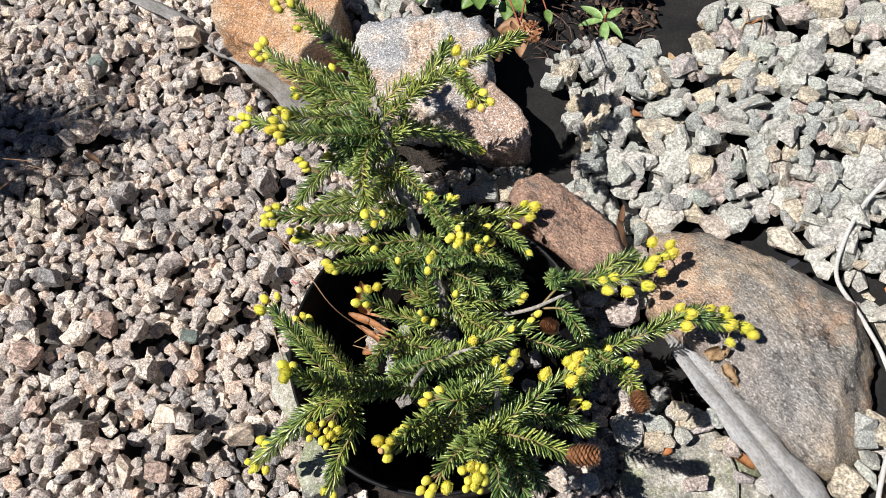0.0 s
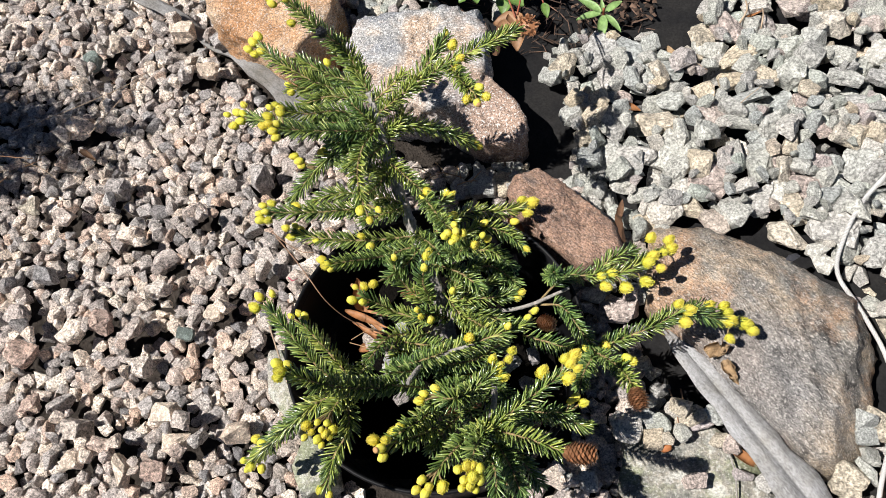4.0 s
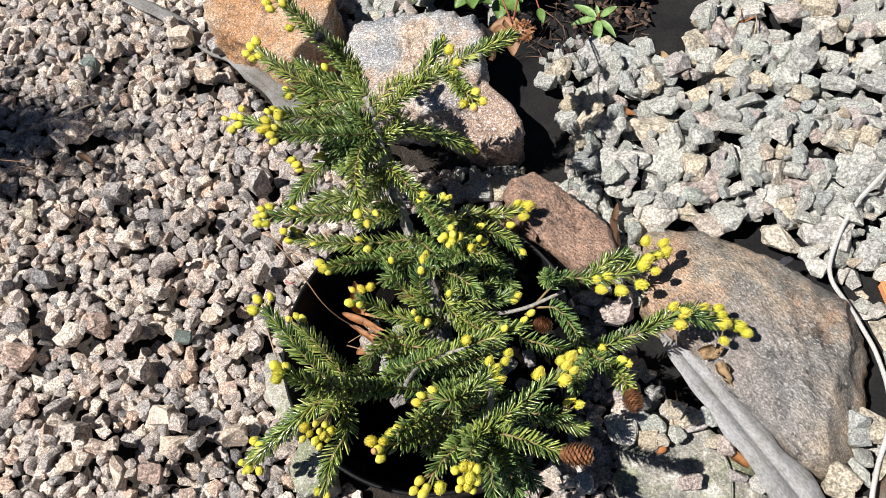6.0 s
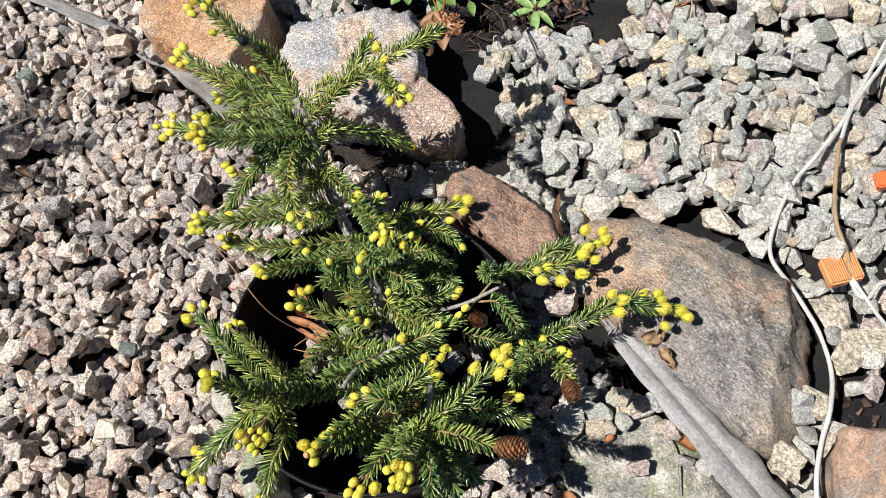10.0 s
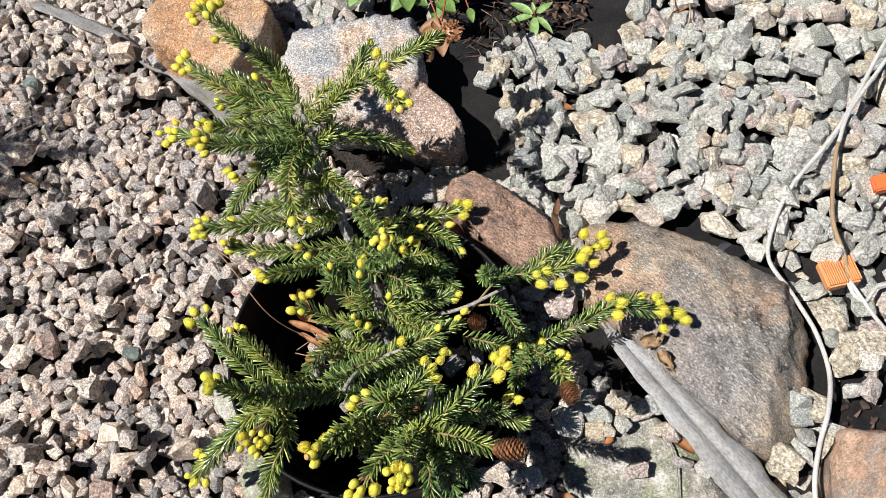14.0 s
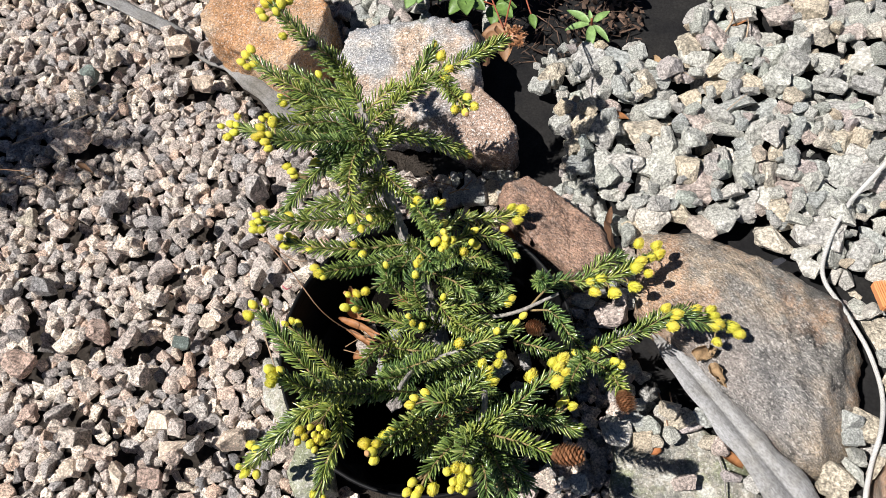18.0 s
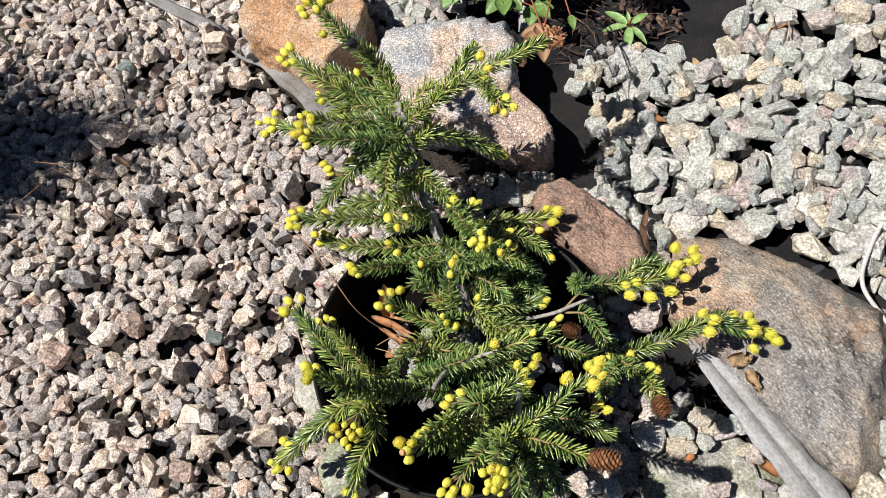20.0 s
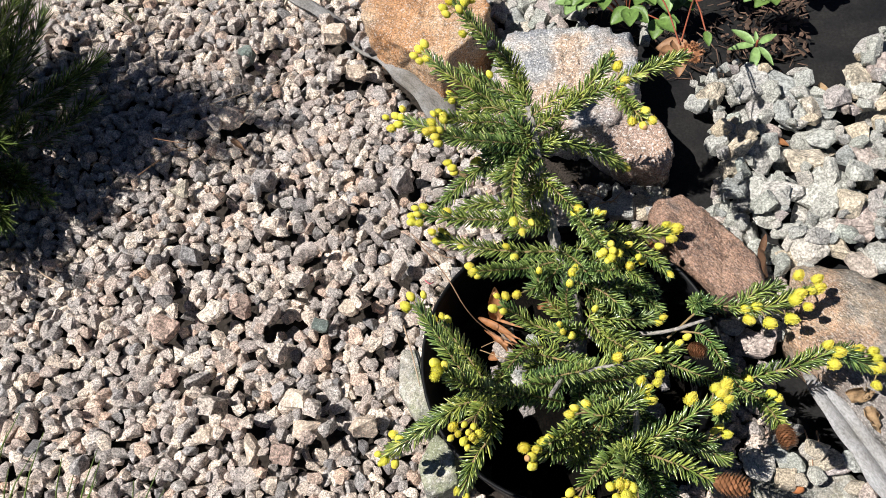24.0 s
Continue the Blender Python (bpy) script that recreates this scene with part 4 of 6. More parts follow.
shoot([(-0.075, 0.215, 0.200), (-0.054, 0.236, 0.200), (-0.033, 0.253, 0.198)], [(-0.038, 0.263, 0.200), (-0.031, 0.256, 0.200), (-0.023, 0.263, 0.198), (-0.029, 0.246, 0.196), (-0.034, 0.251, 0.200), (-0.020, 0.274, 0.190)], brush=1, size=0.0105)
shoot([(-0.061, 0.191, 0.190), (-0.045, 0.200, 0.190), (-0.007, 0.224, 0.194), (0.029, 0.248, 0.201)], [(0.029, 0.259, 0.204), (0.038, 0.262, 0.203), (0.040, 0.250, 0.202), (0.031, 0.241, 0.202), (0.008, 0.250, 0.194), (0.034, 0.254, 0.205)], size=0.0115, brush=1)
shoot([(-0.055, 0.190, 0.190), (-0.043, 0.198, 0.193), (-0.008, 0.183, 0.215), (0.024, 0.167, 0.230)], [(-0.043, 0.201, 0.184), (-0.033, 0.206, 0.183)], caps=(0,))
shoot([(-0.045, 0.203, 0.190), (-0.068, 0.177, 0.225), (-0.088, 0.149, 0.242)], [(-0.098, 0.144, 0.246), (-0.092, 0.138, 0.245), (-0.103, 0.136, 0.244), (-0.095, 0.133, 0.244), (-0.081, 0.139, 0.240)])
shoot([(-0.046, 0.201, 0.190), (-0.052, 0.175, 0.234), (-0.055, 0.152, 0.259)], [(-0.065, 0.147, 0.269), (-0.057, 0.149, 0.272), (-0.047, 0.147, 0.271), (-0.052, 0.139, 0.275), (-0.060, 0.138, 0.271), (-0.047, 0.138, 0.271), (-0.055, 0.133, 0.271), (-0.062, 0.132, 0.269), (-0.052, 0.149, 0.272), (-0.051, 0.131, 0.267)])
shoot([(-0.045, 0.198, 0.180), (-0.027, 0.167, 0.200), (-0.015, 0.134, 0.215)], dense=1.05)
shoot([(-0.051, 0.195, 0.170), (-0.040, 0.164, 0.190), (-0.038, 0.133, 0.200)], dense=0.9)
shoot([(-0.072, 0.215, 0.180), (-0.087, 0.197, 0.190), (-0.096, 0.179, 0.200)], dense=1.0)
shoot([(-0.043, 0.266, 0.100), (-0.008, 0.235, 0.120), (0.034, 0.225, 0.140)], [(0.034, 0.235, 0.148), (0.046, 0.233, 0.146), (0.039, 0.239, 0.146)])
shoot([(-0.031, 0.247, 0.100), (0.015, 0.231, 0.110), (0.051, 0.218, 0.110)])
shoot([(-0.054, 0.231, 0.120), (-0.031, 0.224, 0.130), (-0.014, 0.215, 0.130)])
shoot([(-0.035, 0.200, 0.170), (-0.015, 0.173, 0.170), (-0.000, 0.152, 0.165)], dense=1.1)
shoot([(-0.041, 0.192, 0.160), (-0.031, 0.158, 0.170), (-0.029, 0.132, 0.175)])
# right tier
shoot([(-0.003, 0.362, 0.065), (0.037, 0.400, 0.070), (0.063, 0.400, 0.075), (0.101, 0.400, 0.078), (0.148, 0.424, 0.075)], [(0.140, 0.442, 0.076), (0.160, 0.439, 0.074), (0.152, 0.423, 0.076), (0.133, 0.409, 0.082), (0.146, 0.401, 0.082), (0.129, 0.388, 0.076), (0.106, 0.382, 0.076), (0.084, 0.385, 0.076), (0.080, 0.396, 0.080), (0.092, 0.399, 0.080), (0.161, 0.428, 0.074), (0.139, 0.417, 0.080)], size=0.0125, bare=0.25, caps=(4,), brush=1)
shoot([(0.069, 0.396, 0.075), (0.090, 0.416, 0.075), (0.120, 0.429, 0.075)], dense=0.9)
shoot([(0.020, 0.385, 0.105), (0.026, 0.381, 0.128), (0.026, 0.380, 0.134)], dense=2.6, length=0.014)
shoot([(0.010, 0.367, 0.075), (0.034, 0.357, 0.090), (0.051, 0.327, 0.095), (0.065, 0.301, 0.100)], [(0.076, 0.307, 0.100), (0.055, 0.306, 0.098)], dense=1.1, bare=0.2)
shoot([(0.066, 0.305, 0.085), (0.086, 0.312, 0.095), (0.121, 0.322, 0.105), (0.159, 0.337, 0.108), (0.197, 0.337, 0.085), (0.227, 0.337, 0.068)], [(0.154, 0.344, 0.115), (0.164, 0.337, 0.113), (0.159, 0.325, 0.110), (0.190, 0.350, 0.092), (0.207, 0.352, 0.082), (0.211, 0.336, 0.080), (0.230, 0.336, 0.068), (0.211, 0.320, 0.068), (0.237, 0.329, 0.065), (0.209, 0.344, 0.084)], brush=1, size=0.0135)
shoot([(0.067, 0.301, 0.095), (0.086, 0.276, 0.120), (0.097, 0.243, 0.150)], [(0.094, 0.284, 0.124), (0.099, 0.281, 0.122)], size=0.013)
shoot([(0.066, 0.301, 0.095), (0.052, 0.278, 0.110), (0.045, 0.257, 0.120)], dense=1.0)
shoot([(-0.011, 0.337, 0.060), (0.032, 0.318, 0.070), (0.061, 0.298, 0.085)], dense=0.8)
shoot([(0.128, 0.329, 0.100), (0.173, 0.345, 0.095), (0.193, 0.348, 0.090)], dense=0.8)
# more shoots of the upper and middle tiers
shoot([(-0.152, 0.529, 0.175), (-0.170, 0.510, 0.180), (-0.197, 0.504, 0.175)])
shoot([(-0.149, 0.509, 0.150), (-0.166, 0.481, 0.160), (-0.175, 0.470, 0.165)])
shoot([(-0.182, 0.574, 0.200), (-0.213, 0.577, 0.205), (-0.241, 0.564, 0.210)], dense=0.9)
shoot([(-0.176, 0.557, 0.190), (-0.200, 0.544, 0.200), (-0.226, 0.542, 0.210)], dense=0.9)
shoot([(-0.174, 0.537, 0.180), (-0.194, 0.526, 0.190), (-0.212, 0.521, 0.195)], dense=0.9)
shoot([(-0.140, 0.473, 0.120), (-0.158, 0.465, 0.130), (-0.182, 0.451, 0.140)], dense=0.9)
shoot([(-0.167, 0.577, 0.210), (-0.178, 0.598, 0.225), (-0.201, 0.612, 0.240)], dense=0.9)
shoot([(-0.163, 0.568, 0.200), (-0.141, 0.582, 0.210), (-0.124, 0.589, 0.220)], dense=0.6)
shoot([(-0.130, 0.453, 0.100), (-0.106, 0.422, 0.130), (-0.091, 0.394, 0.150)], dense=1.0)
shoot([(-0.124, 0.443, 0.090), (-0.134, 0.412, 0.110), (-0.158, 0.387, 0.120)], [(-0.170, 0.378, 0.130)], dense=0.9)
shoot([(-0.119, 0.425, 0.080), (-0.076, 0.395, 0.110), (-0.051, 0.368, 0.120)], dense=0.8)
shoot([(-0.080, 0.359, 0.080), (-0.046, 0.322, 0.120), (-0.028, 0.295, 0.140)], [(-0.019, 0.287, 0.150)], dense=0.9)
shoot([(-0.121, 0.341, 0.060), (-0.155, 0.332, 0.090), (-0.174, 0.296, 0.120)], dense=0.6)
shoot([(-0.091, 0.299, 0.100), (-0.122, 0.275, 0.140), (-0.147, 0.266, 0.160)], dense=1.0)
shoot([(-0.089, 0.286, 0.120), (-0.057, 0.281, 0.150), (-0.027, 0.291, 0.170)], dense=0.8)
shoot([(-0.067, 0.240, 0.170), (-0.080, 0.237, 0.200), (-0.094, 0.215, 0.220)], dense=0.8)
shoot([(-0.064, 0.379, 0.030), (-0.009, 0.365, 0.075), (0.043, 0.379, 0.090)], thick=0.0026, r=0.0018, dense=0)
shoot([(-0.109, 0.300, 0.100), (-0.115, 0.279, 0.140), (-0.120, 0.263, 0.160), (-0.124, 0.252, 0.168)], thick=0.0034, r=0.0022, dense=0)
shoot([(-0.125, 0.281, 0.120), (-0.083, 0.282, 0.170), (-0.054, 0.285, 0.184)], thick=0.0028, r=0.0016, dense=0)
shoot([(-0.097, 0.376, 0.040), (-0.055, 0.331, 0.080), (-0.040, 0.245, 0.150), (-0.046, 0.201, 0.190)], thick=0.005, r=0.0025, dense=0)
shoot([(-0.111, 0.359, 0.030), (-0.143, 0.302, 0.080), (-0.174, 0.258, 0.140)], thick=0.005, r=0.0025, dense=0)
# inner shade shoots
shoot([(-0.111, 0.352, 0.030), (-0.134, 0.328, 0.060), (-0.156, 0.309, 0.080)], dense=0.8)
shoot([(-0.096, 0.337, 0.050), (-0.061, 0.289, 0.090), (-0.031, 0.256, 0.110)], dense=0.8)
shoot([(-0.102, 0.337, 0.050), (-0.097, 0.274, 0.100), (-0.104, 0.227, 0.140)], dense=0.8)
shoot([(-0.095, 0.326, 0.060), (-0.042, 0.239, 0.130), (0.002, 0.199, 0.150)], dense=0.8)
shoot([(-0.100, 0.310, 0.070), (-0.064, 0.225, 0.140), (-0.068, 0.185, 0.170)], dense=0.8)
twigs = [o for o in spruce.children if o.name.startswith('branch')]
cone((0.036, 0.165, 0.232), (1.0, -0.12, 0.1), 0.0265, 0.0082, twigs[0])
cone((0.096, 0.230, 0.165), (0.25, -0.85, 0.0), 0.020, 0.0078, twigs[1])
cone((0.014, 0.299, 0.195), (0.9, -0.45, 0.25), 0.0165, 0.0064, twigs[2])
C = spline([local(p) for p in trunk_curve], 0.004)
v, f = tube(C, np.interp(np.linspace(0, 1, len(C)), [0, 0.4, 1], [0.0105, 0.0075, 0.0035]), 10, 0.12)
child("trunk", mesh_of("trunk", v, f, M_BARK, True), spruce, "grey flaky bark")

for at in ((-0.204, 0.604, 0.281), (-0.263, 0.620, 0.205)):
    husk = BUDS[1].copy()
    husk.materials[0] = M_DEADBUD
    child("dead_bud", husk, twigs[0], "blackened dead bud", Matrix.Translation(local(at).tolist()) @ Euler((0.9, -0.3, 0)).to_matrix().to_4x4() @ Matrix.Diagonal((0.0135, 0.0135, 0.014, 1)) @ Matrix.Translation((0, 0, -0.5)))

# ---- loose stones ----
X0, Y0, CELL = -1.30, 0.02, 0.0025
NX, NY = 796, 420
level = np.full((NX, NY), -0.034)
# ground taken up by larger things
BIG_ROCK_SPOT = [(0.145, 0.485), (0.218, 0.478), (0.301, 0.432), (0.370, 0.380), (0.378, 0.315), (0.350, 0.255), (0.310, 0.200), (0.284, 0.200), (0.212, 0.305), (0.140, 0.385)]
BROWN_ROCK_SPOT = [(-0.020, 0.540), (-0.014, 0.560), (0.015, 0.567), (0.053, 0.540), (0.108, 0.485), (0.112, 0.437), (0.066, 0.425), (0.015, 0.475)]
WHITE_ROCK_SPOT = [(-0.235, 0.80), (-0.220, 0.835), (-0.170, 0.843), (-0.048, 0.835), (-0.035, 0.775), (-0.022, 0.710), (0.010, 0.640), (0.0, 0.612), (-0.075, 0.612), (-0.165, 0.628), (-0.22, 0.70)]
ORANGE_ROCK_SPOT = [(-0.448, 0.875), (-0.425, 0.830), (-0.315, 0.752), (-0.260, 0.797), (-0.250, 0.850), (-0.290, 0.930), (-0.420, 0.945)]
CORNER_ROCK_SPOT = [(0.352, 0.090), (0.37, 0.180), (0.385, 0.200), (0.425, 0.195), (0.52, 0.185), (0.54, 0.08), (0.44, 0.05)]
POT_SLABS_SPOT = [(-0.303, 0.335), (-0.290, 0.335), (-0.28, 0.29), (-0.235, 0.225), (-0.228, 0.195), (-0.248, 0.185), (-0.262, 0.215), (-0.298, 0.290)]
SLAB_SPOT = [(0.10, 0.245), (0.150, 0.257), (0.183, 0.242), (0.212, 0.205), (0.245, 0.130), (0.122, 0.115), (0.092, 0.180)]
BRANCH_SPOT = [(0.135, 0.350), (0.18, 0.325), (0.235, 0.255), (0.285, 0.175), (0.335, 0.095), (0.29, 0.075), (0.24, 0.165), (0.195, 0.245), (0.15, 0.305)]
OLD_BRANCH_SPOT = [(-0.435, 0.850), (-0.402, 0.832), (-0.320, 0.748), (-0.315, 0.715), (-0.369, 0.755), (-0.425, 0.815)]
POT_SPOT = [(POT[0] + (POT_R + 0.004) * math.cos(a * 0.3), POT[1] + (POT_R + 0.004) * math.sin(a * 0.3)) for a in range(21)]
KEEP_OFF = [BIG_ROCK_SPOT, BROWN_ROCK_SPOT, WHITE_ROCK_SPOT, ORANGE_ROCK_SPOT, CORNER_ROCK_SPOT, POT_SLABS_SPOT, SLAB_SPOT, BRANCH_SPOT, OLD_BRANCH_SPOT, POT_SPOT]
# bare cloth and earth between the stones
STRIP_BARE = [(-0.06, 0.86), (-0.01, 0.84), (0.036, 0.775), (0.064, 0.715), (0.055, 0.68), (0.068, 0.635), (0.055, 0.58), (0.010, 0.590), (0.005, 0.64), (-0.04, 0.71), (-0.055, 0.80)]
BACK_BARE = [(0.115, 1.1), (0.42, 1.1), (0.37, 0.93), (0.30, 0.885), (0.236, 0.790), (0.226, 0.768), (0.202, 0.768), (0.185, 0.790), (0.150, 0.800), (0.13, 0.87)]
ROCK_EDGE_BARE = [(0.185, 0.516), (0.255, 0.508), (0.290, 0.494), (0.340, 0.468), (0.366, 0.428), (0.376, 0.40), (0.30, 0.437), (0.18, 0.48)]
CORNER_BARE = [(0.40, 0.262), (0.47, 0.245), (0.52, 0.225), (0.52, 0.205), (0.40, 0.215)]
CORD_BARE = [(0.385, 0.40), (0.384, 0.31), (0.372, 0.28), (0.388, 0.27), (0.394, 0.33)]
PLANTS_BARE = [(-0.12, 1.1), (-0.02, 1.1), (-0.04, 0.86), (-0.11, 0.86)]
HERBS_BARE = [(-0.02, 1.1), (0.16, 1.1), (0.165, 0.800), (0.10, 0.798), (0.03, 0.79), (-0.02, 0.84)]
BARE = [STRIP_BARE, BACK_BARE, ROCK_EDGE_BARE, CORNER_BARE, CORD_BARE, PLANTS_BARE, HERBS_BARE]
grid_x, grid_y = np.meshgrid(X0 + CELL * (np.arange(NX) + 0.5), Y0 + CELL * (np.arange(NY) + 0.5), indexing="ij")


def mask_of(poly):
    m = np.zeros((NX, NY), bool)
    j = len(poly) - 1
    for i in range(len(poly)):
        (xi, yi), (xj, yj) = poly[i], poly[j]
        if yi != yj:
            m ^= ((yi > grid_y) != (yj > grid_y)) & (grid_x < (xj - xi) * (grid_y - yi) / (yj - yi) + xi)
        j = i
    return m


blocked = np.zeros((NX, NY), bool)
for poly in KEEP_OFF:
    blocked |= mask_of(poly)
bare = np.zeros((NX, NY), bool)
topped = np.zeros((NX, NY), bool)
for poly in BARE:
    bare |= mask_of(poly)
# the border between fine gravel and coarse stones
coarse = (grid_x > -0.245) & (grid_y > 0.84) | (grid_x > -0.10) & (grid_y > 0.56) | (grid_x > 0.05) & (grid_y > 0.42) | (grid_x > 0.12)


def settle(field, count, sizes, flat, tries, seed, out, lift=0.0, tilt=0.35, sink=0.6):
    """Drops stones one by one into the lowest of a few places, and raises the level under each."""
    g = np.random.default_rng(seed)
    cells = np.argwhere(field)
    for _ in range(count):
        s = sizes(g)
        c = cells[g.integers(len(cells), size=tries)]
        c = c[np.argmin(level[c[:, 0], c[:, 1]])]
        a, b = s, s * g.uniform(0.68, 0.95)
        th = g.uniform(0, math.pi)
        n = int(s / CELL) + 1
        i0, i1, j0, j1 = max(c[0] - n, 0), min(c[0] + n + 1, NX), max(c[1] - n, 0), min(c[1] + n + 1, NY)
        x, y = X0 + CELL * (c[0] + g.uniform()), Y0 + CELL * (c[1] + g.uniform())
        dx, dy = grid_x[i0:i1, j0:j1] - x, grid_y[i0:i1, j0:j1] - y
        u, w = (dx * math.cos(th) + dy * math.sin(th)) / a, (dy * math.cos(th) - dx * math.sin(th)) / b
        q = u * u + w * w
        foot = q < 0.8
        if not foot.any() or (blocked[i0:i1, j0:j1] & (q < 0.45)).any() or (bare[i0:i1, j0:j1] & (q < 0.6)).any() or (topped[i0:i1, j0:j1] & (q < 0.10)).any():
            continue
        patch = level[i0:i1, j0:j1]
        h = s * flat
        z = float(np.quantile(patch[foot], sink)) + h * 0.62 + lift
        if z + h > 0.03:
            continue
        gx = float((patch[foot] * dx[foot]).sum() / ((dx[foot] ** 2).sum() + 1e-9))
        gy = float((patch[foot] * dy[foot]).sum() / ((dy[foot] ** 2).sum() + 1e-9))
        top = z + h * np.sqrt(np.clip(1 - q, 0, 1)) * 0.9
        level[i0:i1, j0:j1] = np.where(q < 0.95, np.maximum(patch, top), patch)
        rot = Euler((math.atan(gy) * 0.8 + g.normal() * tilt, -math.atan(gx) * 0.8 + g.normal() * tilt, th)).to_matrix().to_4x4()
        out.append((x, y, z, s, rot, int(g.integers(1000))))


def scatter(stones, shapes, near, name, label, parent):
    """The stones of a near stretch as pieces of their own, the rest as one heap."""
    def buried(st):
        i, j = int((st[0] - X0) / CELL), int((st[1] - Y0) / CELL)
        return level[i, j] > st[2] + st[3] * 0.55 + 0.002
    stones = [st for st in stones if not buried(st)]
    singles = [s for s in stones if near(s[0], s[1])]
    singles.sort(key=lambda s: -s[2] - s[3])
    chosen = singles[:300]
    ids = {id(s) for s in chosen}
    for x, y, z, s, rot, k in chosen:
        me = shapes[k % len(shapes)][1]
        child("stone", me, parent, m=Matrix.Translation((x, y, z)) @ rot @ Matrix.Diagonal((s, s, s, 1)))
    V, Fs, off = [], [], 0
    for st in stones:
        if id(st) in ids:
            continue
        x, y, z, s, rot, k = st
        v, f = shapes[k % len(shapes)][2]
        r = np.array(rot.to_3x3())
        V.append(v @ r.T * s + (x, y, z))
        Fs += [tuple(q + off for q in p) for p in f]
        off += len(v)
    ob = child(name, mesh_of(name, np.vstack(V), Fs, shapes[0][0].materials[0]), parent, label)
    ob["kind"] = "stuff"
    return ob


def chipped(me, seed):
    """The same stone with a finely broken surface, for the stones nearest the eye."""
    bm = bmesh.new()
    bm.from_mesh(me)
    bmesh.ops.subdivide_edges(bm, edges=[e for e in bm.edges if e.calc_length() > 0.2], cuts=1, use_grid_fill=True)
    bmesh.ops.triangulate(bm, faces=bm.faces)
    k = Vector((seed * 0.37, seed * 0.11, 0))
    for v in bm.verts:
        n = v.co.normalized()
        v.co += n * (0.07 * noise.noise(v.co * 2.6 + k) + 0.055 * noise.noise(v.co * 6.0 + k) + 0.04 * noise.noise(v.co * 13.0 + k))
    return bm_mesh("stone", bm, me.materials[0])


def shape_set(mat, mat_one, n, seed, flat, corners, chip):
    out = []
    for i in range(n):
        me = stone_mesh(mat, seed + i, flat, corners, chip)
        one = chipped(me, seed + i)
        one.materials[0] = mat_one
        out.append((me, one, mesh_arrays(me)))
    return out


fine_shapes = shape_set(M_PINK, M_PINK_ONE, 60, 100, 0.74, 16, 0.20)
rough_shapes = shape_set(M_GREY, M_GREY_ONE, 60, 300, 0.60, 17, 0.20)
hand_fine, hand_rough = [], []


def lay(heap, x, y, s, aspect, turn, tint, flat):
    """Puts one stone of a given length and width down, and raises the level under it."""
    a, b = s, s * aspect
    th = radians(turn)
    dx, dy = grid_x - x, grid_y - y
    near = (abs(dx) < s * 1.1) & (abs(dy) < s * 1.1)
    q = ((dx * math.cos(th) + dy * math.sin(th)) / a) ** 2 + ((dy * math.cos(th) - dx * math.sin(th)) / b) ** 2
    foot = near & (q < 0.9)
    h = min(s * flat, b * 0.9)
    z = (0.018 if s > 0.0215 else 0.016) - h * 0.74 + rng.uniform(-0.003, 0.004)      # the largest lie on top
    topped[near & (q < (0.42 if s > 0.0215 else 0.28))] = True
    level[foot] = np.maximum(level[foot], z + h * np.sqrt(1 - q[foot]) * 0.9)
    heap.append((x, y, z, s, b / 0.77, h / flat, th, tint))


def coarse_stone(x, y, s, aspect, turn, tint):
    lay(hand_rough, x, y, s, aspect, turn, tint, 0.6)


def fine_stone(x, y, s, aspect, turn, tint):
    lay(hand_fine, x, y, s, aspect, turn, tint, 0.68)


# ---- stones that stand out, laid one by one ----
coarse_stone(0.149, 0.765, 0.0348, 0.65, -21, "g")
coarse_stone(0.106, 0.769, 0.0252, 0.94, -58, "g")
coarse_stone(0.059, 0.749, 0.0185, 0.87, -7, "y")
coarse_stone(0.045, 0.735, 0.0171, 0.86, -7, "g")
coarse_stone(0.200, 0.729, 0.0219, 0.69, -8, "g")
coarse_stone(0.165, 0.710, 0.0204, 0.78, 63, "g")
coarse_stone(0.125, 0.721, 0.0197, 0.77, -72, "g")
coarse_stone(0.238, 0.728, 0.0159, 0.86, -8, "g")
coarse_stone(0.252, 0.783, 0.0275, 0.67, 90, "y")
coarse_stone(0.291, 0.790, 0.0260, 0.94, -16, "p")
coarse_stone(0.298, 0.741, 0.0310, 0.39, 30, "g")
coarse_stone(0.335, 0.745, 0.0144, 0.58, 79, "g")
coarse_stone(0.363, 0.744, 0.0237, 0.68, 7, "g")
coarse_stone(0.394, 0.752, 0.0237, 0.61, 73, "g")
coarse_stone(0.425, 0.782, 0.0245, 0.81, -8, "g")
coarse_stone(0.420, 0.728, 0.0222, 0.48, -23, "g")
coarse_stone(0.283, 0.702, 0.0235, 0.61, 23, "g")
coarse_stone(0.319, 0.703, 0.0205, 0.69, -34, "g")
coarse_stone(0.375, 0.692, 0.0226, 0.66, -40, "g")
coarse_stone(0.423, 0.692, 0.0226, 0.47, -16, "g")
coarse_stone(0.422, 0.655, 0.0219, 0.48, -16, "g")
coarse_stone(0.476, 0.729, 0.0205, 0.83, 27, "l")
coarse_stone(0.471, 0.687, 0.0219, 0.58, -23, "g")
coarse_stone(0.518, 0.732, 0.0255, 0.53, -34, "g")
coarse_stone(0.529, 0.704, 0.0219, 0.68, 8, "g")
coarse_stone(0.531, 0.670, 0.0148, 0.62, 16, "y")
coarse_stone(0.555, 0.762, 0.0237, 0.68, -45, "g")
coarse_stone(0.297, 0.671, 0.0280, 0.35, 16, "g")
coarse_stone(0.238, 0.680, 0.0197, 0.81, 30, "g")
coarse_stone(0.197, 0.683, 0.0215, 0.67, -8, "g")
coarse_stone(0.086, 0.684, 0.0182, 0.58, -45, "g")
